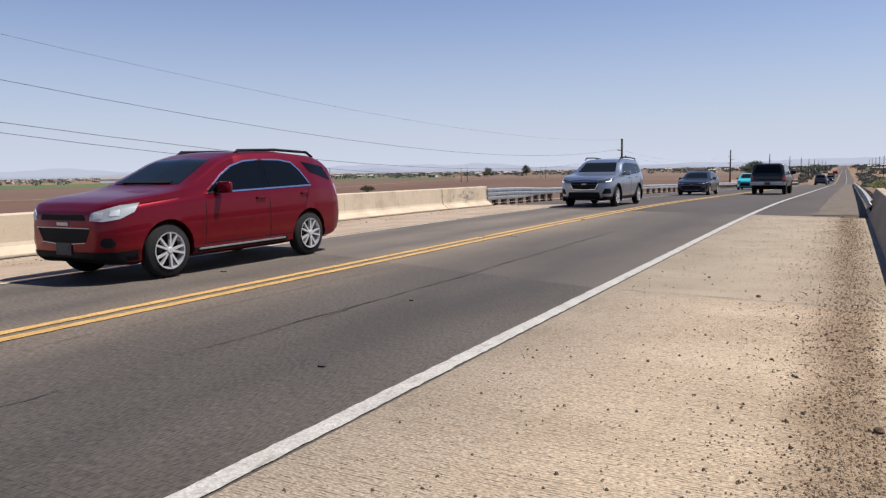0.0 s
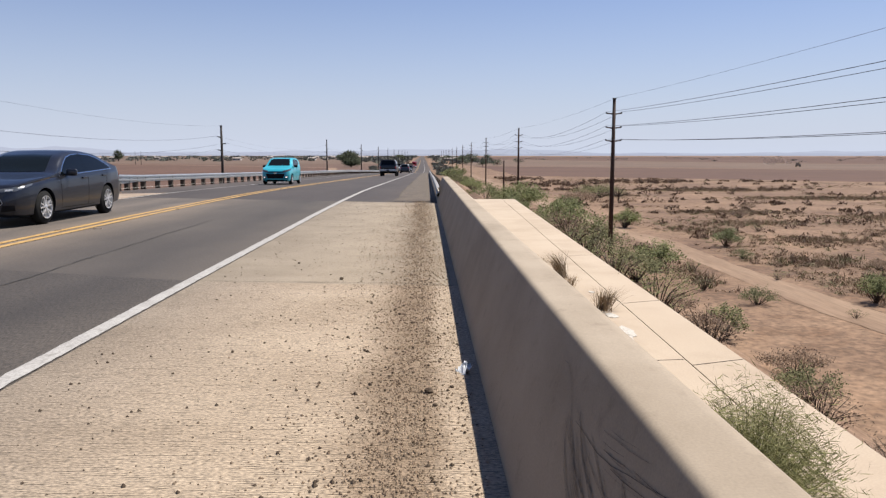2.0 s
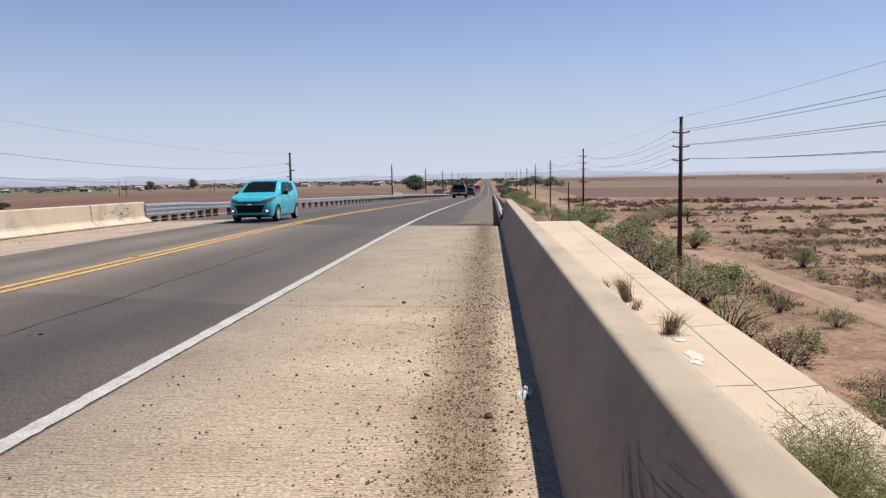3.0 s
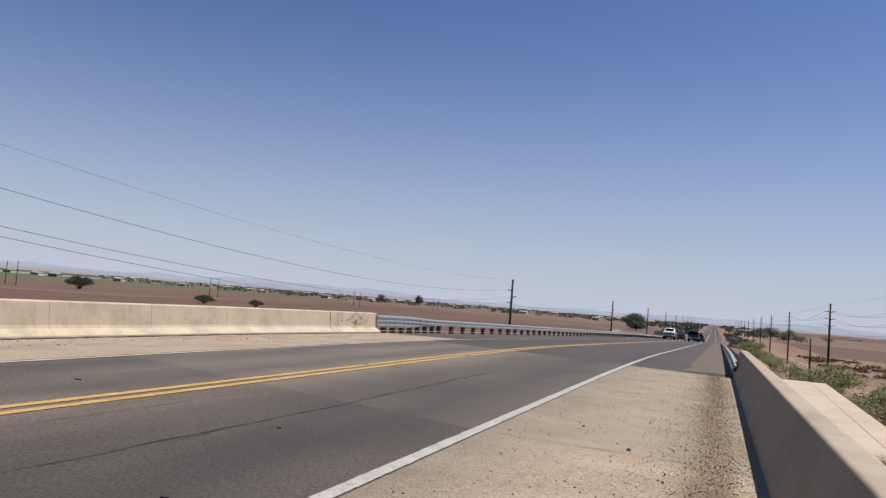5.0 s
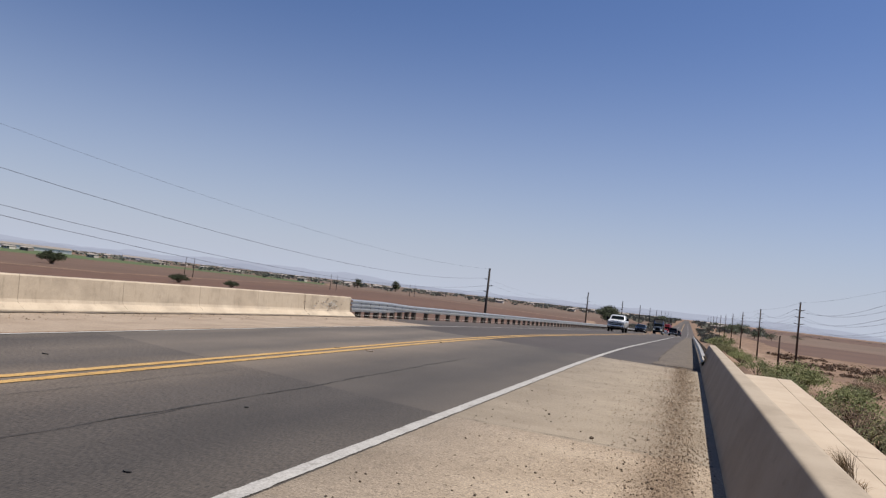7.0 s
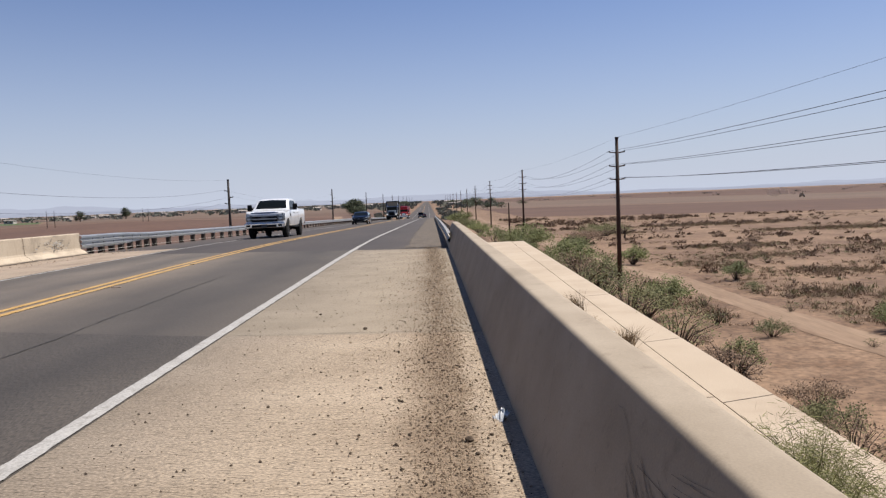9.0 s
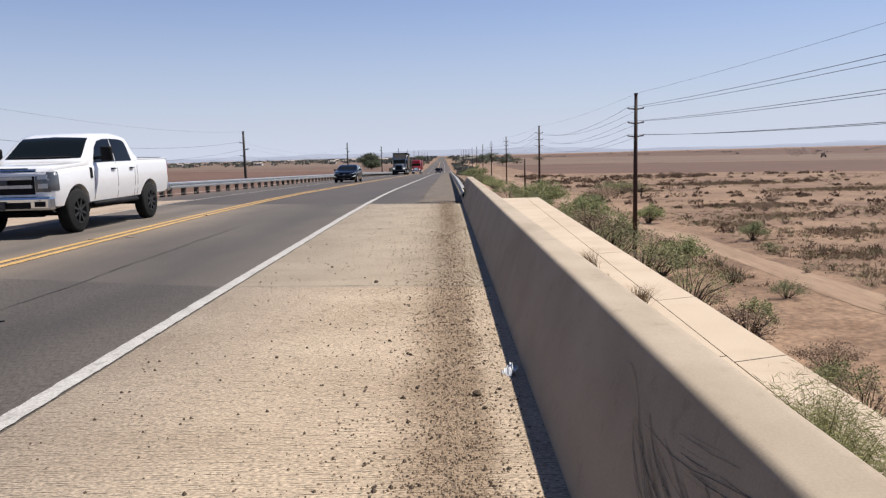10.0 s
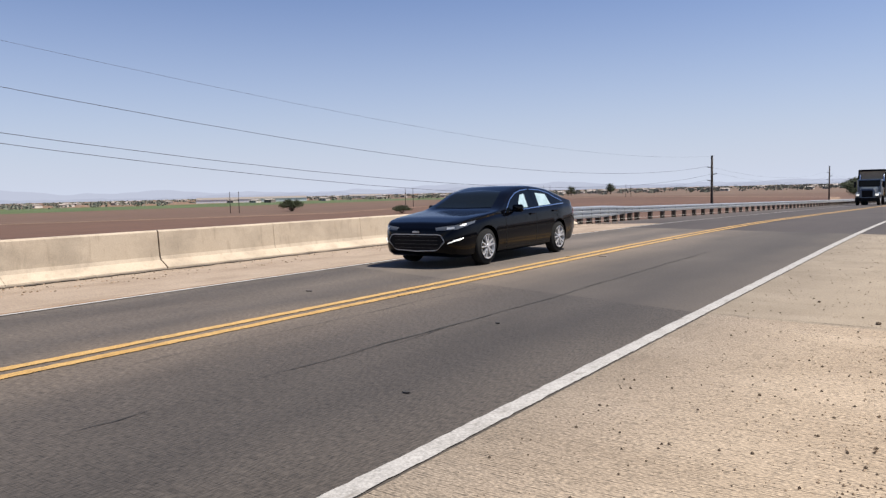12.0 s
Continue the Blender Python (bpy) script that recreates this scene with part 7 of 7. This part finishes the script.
def litter():
    """Grit, pebbles and scraps along the shoulder."""
    rnd = random.Random(3)

    def stones(name, count, mat, label, lo, hi, xs, yr, spread):
        """Loose stones; xs: middle and half width of the drift they lie in, spread: True to scatter them evenly over it."""
        vs, fs = [], []
        for _ in range(count):
            y = yr[0] + (yr[1] - yr[0]) * rnd.random() ** 1.7
            mid = xs[0] + 0.10 * noise.noise((y * 0.9, 3.3, 0)) + 0.05 * noise.noise((y * 3.1, 1.3, 0))
            x = xs[0] + rnd.uniform(-xs[1], xs[1]) if spread else min(rnd.gauss(mid, xs[1]), 0.37 - 0.1 * rnd.random())
            x += barrier_x(y)
            r = lo + (hi - lo) * rnd.random() ** 4
            z = surf(x, y) + r * 0.3
            n = len(vs)
            for dx, dy, dz in ((1, 0, 0), (-1, 0, 0), (0, 1, 0), (0, -1, 0), (0, 0, 0.8), (0, 0, -0.5)):
                k = r * rnd.uniform(0.6, 1.2)
                vs.append((x + dx * k, y + dy * k, z + dz * k))
            fs += [(n + a, n + b, n + 4) for a, b in ((0, 2), (2, 1), (1, 3), (3, 0))] + [(n + b, n + a, n + 5) for a, b in ((0, 2), (2, 1), (1, 3), (3, 0))]
        tagged(raw(name, vs, fs, mat), label, "gravel", kind="stuff")

    stones("grit", 40000, STONE, "brown grit and gravel along the barrier", 0.0022, 0.010, (-0.02, 0.13), (1.2, 22), False)
    stones("stray_grit", 14000, STONE, "grit thinning out over the shoulder", 0.0022, 0.010, (-0.15, 0.42), (1.2, 22), False)
    stones("pebbles", 1900, STONE_DARK, "scattered small dark pebbles on the shoulder", 0.004, 0.014, (-0.95, 1.25), (1.5, 22), True)
    stones("gravel_pebbles", 1500, STONE_DARK, "dark pebbles lying in and beside the gravel", 0.004, 0.016, (-0.15, 0.28), (1.5, 18), False)
    stones("left_grit", 7000, STONE, "grit along the foot of the parapet", 0.006, 0.035, (-12.3, 0.85), (-5, 30), True)

    def rock(x, y, r, seed):
        bm = bmesh.new()
        bmesh.ops.create_icosphere(bm, subdivisions=2, radius=r)
        for v in bm.verts:
            v.co *= 1 + 0.35 * noise.noise(v.co * (2.5 / r) * 0.5 + Vector((seed, 0, 0)))
            v.co.z *= 0.65
        ob = tagged(part("stone", bm, STONE_DARK), "small dark stone lying on the shoulder", "stone", group="loose stones")
        ob.location = (x, y, surf(x, y) + r * 0.45)

    for k, (x, y, r) in enumerate(((0.065, 4.11, 0.027), (-0.92, 8.0, 0.024), (-0.55, 5.4, 0.013), (-1.3, 5.0, 0.012), (-0.2, 6.2, 0.014), (-1.6, 9.2, 0.016), (0.10, 3.88, 0.014), (0.2, 4.2, 0.013))):
        rock(x, y, r, k)
    # crumpled scrap of pale plastic
    bm = bmesh.new()
    bmesh.ops.create_grid(bm, x_segments=9, y_segments=7, size=0.5)
    for v in bm.verts:
        q = v.co.copy()
        v.co = Vector((q.x * 0.07, q.y * 0.10, 0.02 + 0.03 * noise.noise(q * 4) + 0.04 * noise.noise(q * 9) + 0.06 * q.x))
    bmesh.ops.solidify(bm, geom=bm.faces[:], thickness=0.003)
    ob = tagged(part("plastic_scrap", bm, SCRAP, smooth=True), "crumpled white plastic scrap at the barrier's foot", "litter")
    ob.location, ob.rotation_euler = (0.28, 4.5, 0.0), (0, 0, 0.5)


def farm_machine():
    """A tractor raising dust far out on the field."""
    root = tagged(new("tractor"), "small far tractor working in a dusty field", "tractor")
    root.location, root.rotation_euler = (240, 488, GROUND + 0.05), (0, 0, radians(60))
    part("cab", box((-1.2, -1, 0.9), (1.2, 1.2, 3.0), 0.1), LOAD, root)
    part("bonnet", box((1.0, -0.7, 0.7), (3.6, 0.7, 2.1), 0.15), LOAD, root)
    for x, r in ((-0.6, 0.9), (2.8, 0.6)):
        for y in (-1.2, 1.2):
            part("wheel", tube([(x, y - 0.25, r), (x, y + 0.25, r)], r, 16), TYRE, root)
    # dust hanging behind it, in thin see-through puffs
    m = material("dust", (0.384, 0.322, 0.267), rough=1.0, spec=0.0)
    m.node_tree.nodes["Principled BSDF"].inputs["Alpha"].default_value = 0.16
    rnd = random.Random(2)
    for k in range(3):
        bm = bmesh.new()
        bmesh.ops.create_icosphere(bm, subdivisions=3, radius=1)
        for v in bm.verts:
            v.co *= 1 + 0.4 * noise.noise(v.co * 1.6 + Vector((k * 3.1, 0, 0)))
        r = 1.3 + 0.9 * k
        bmesh.ops.scale(bm, vec=(r * 1.5, r, r * 0.9), verts=bm.verts)
        ob = tagged(part("dust_puff", bm, m, smooth=True), "thin tan dust hanging behind the tractor", "dust", kind="stuff")
        ob.location = (236 - 5.0 * k, 492 + 3.0 * k, GROUND + 1.0 + 0.9 * r + rnd.uniform(0, 1))


LEAF_FINE = pieces(material("feathery_leaf", (0.115, 0.118, 0.038), (0.205, 0.19, 0.068), 3, 20, 0.8, bump=0), 0.6, 1.5)
# leaf colour lifted and greyed to stand for haze over distance
LEAF_FAR = material("hazed_far_leaf", (0.150, 0.155, 0.115), (0.215, 0.215, 0.17), 0.02, 0.4, 0.9, bump=0)
HOUSE_W = material("white_shed_wall", (0.64, 0.64, 0.632), (0.688, 0.688, 0.68), 0.05, 2, 0.7)
HOUSE_A = material("pale_wall", (0.40, 0.36, 0.31), (0.48, 0.44, 0.39), 0.3, 4, 0.8, vary=0.3)
HOUSE_B = material("roof_pale", (0.22, 0.19, 0.165), (0.31, 0.27, 0.235), 0.3, 4, 0.8, vary=0.35)
SCRAP = material("plastic_film", (0.465, 0.473, 0.48), (0.562, 0.57, 0.578), 8, 30, 0.4)

structure()
grounds()
GROUND_OB = bpy.data.objects["ground"]
backdrop()
right_barrier()
left_parapet()
guardrail("rail_left", -13.55, [27.9, 29.4, 31, 32.2, 33.4, 34.8] + span(38.6, 230, 3.81), 1, 31.6, lambda y: 0.735 - 0.07 * min(1, max(0, (y - 31.6) / 2.6)), "galvanised guardrail on dark timber posts", STEEL, span(28.9, 35.6, 0.95) + span(37.5, 228, 1.905))
guardrail("rail_right", 0.46, [21.2, 22.6, 24.35, 26, 27.5] + span(31.3, 150, 3.81), -1, 18.0, lambda y: 0.45, "weathered guardrail carrying on from the barrier", STEEL_RUST, span(25.2, 150, 1.905))
tagged(strip("curb", -13.52, -13.28, span(27.96, 60, 1.0) + span(62, 230, 4), CURB, 0.09, nx=1), "low pale concrete kerb under the guardrail", "kerb", kind="structure")
pole_lines()
plants()
far_settlement()
litter()
farm_machine()
motions()
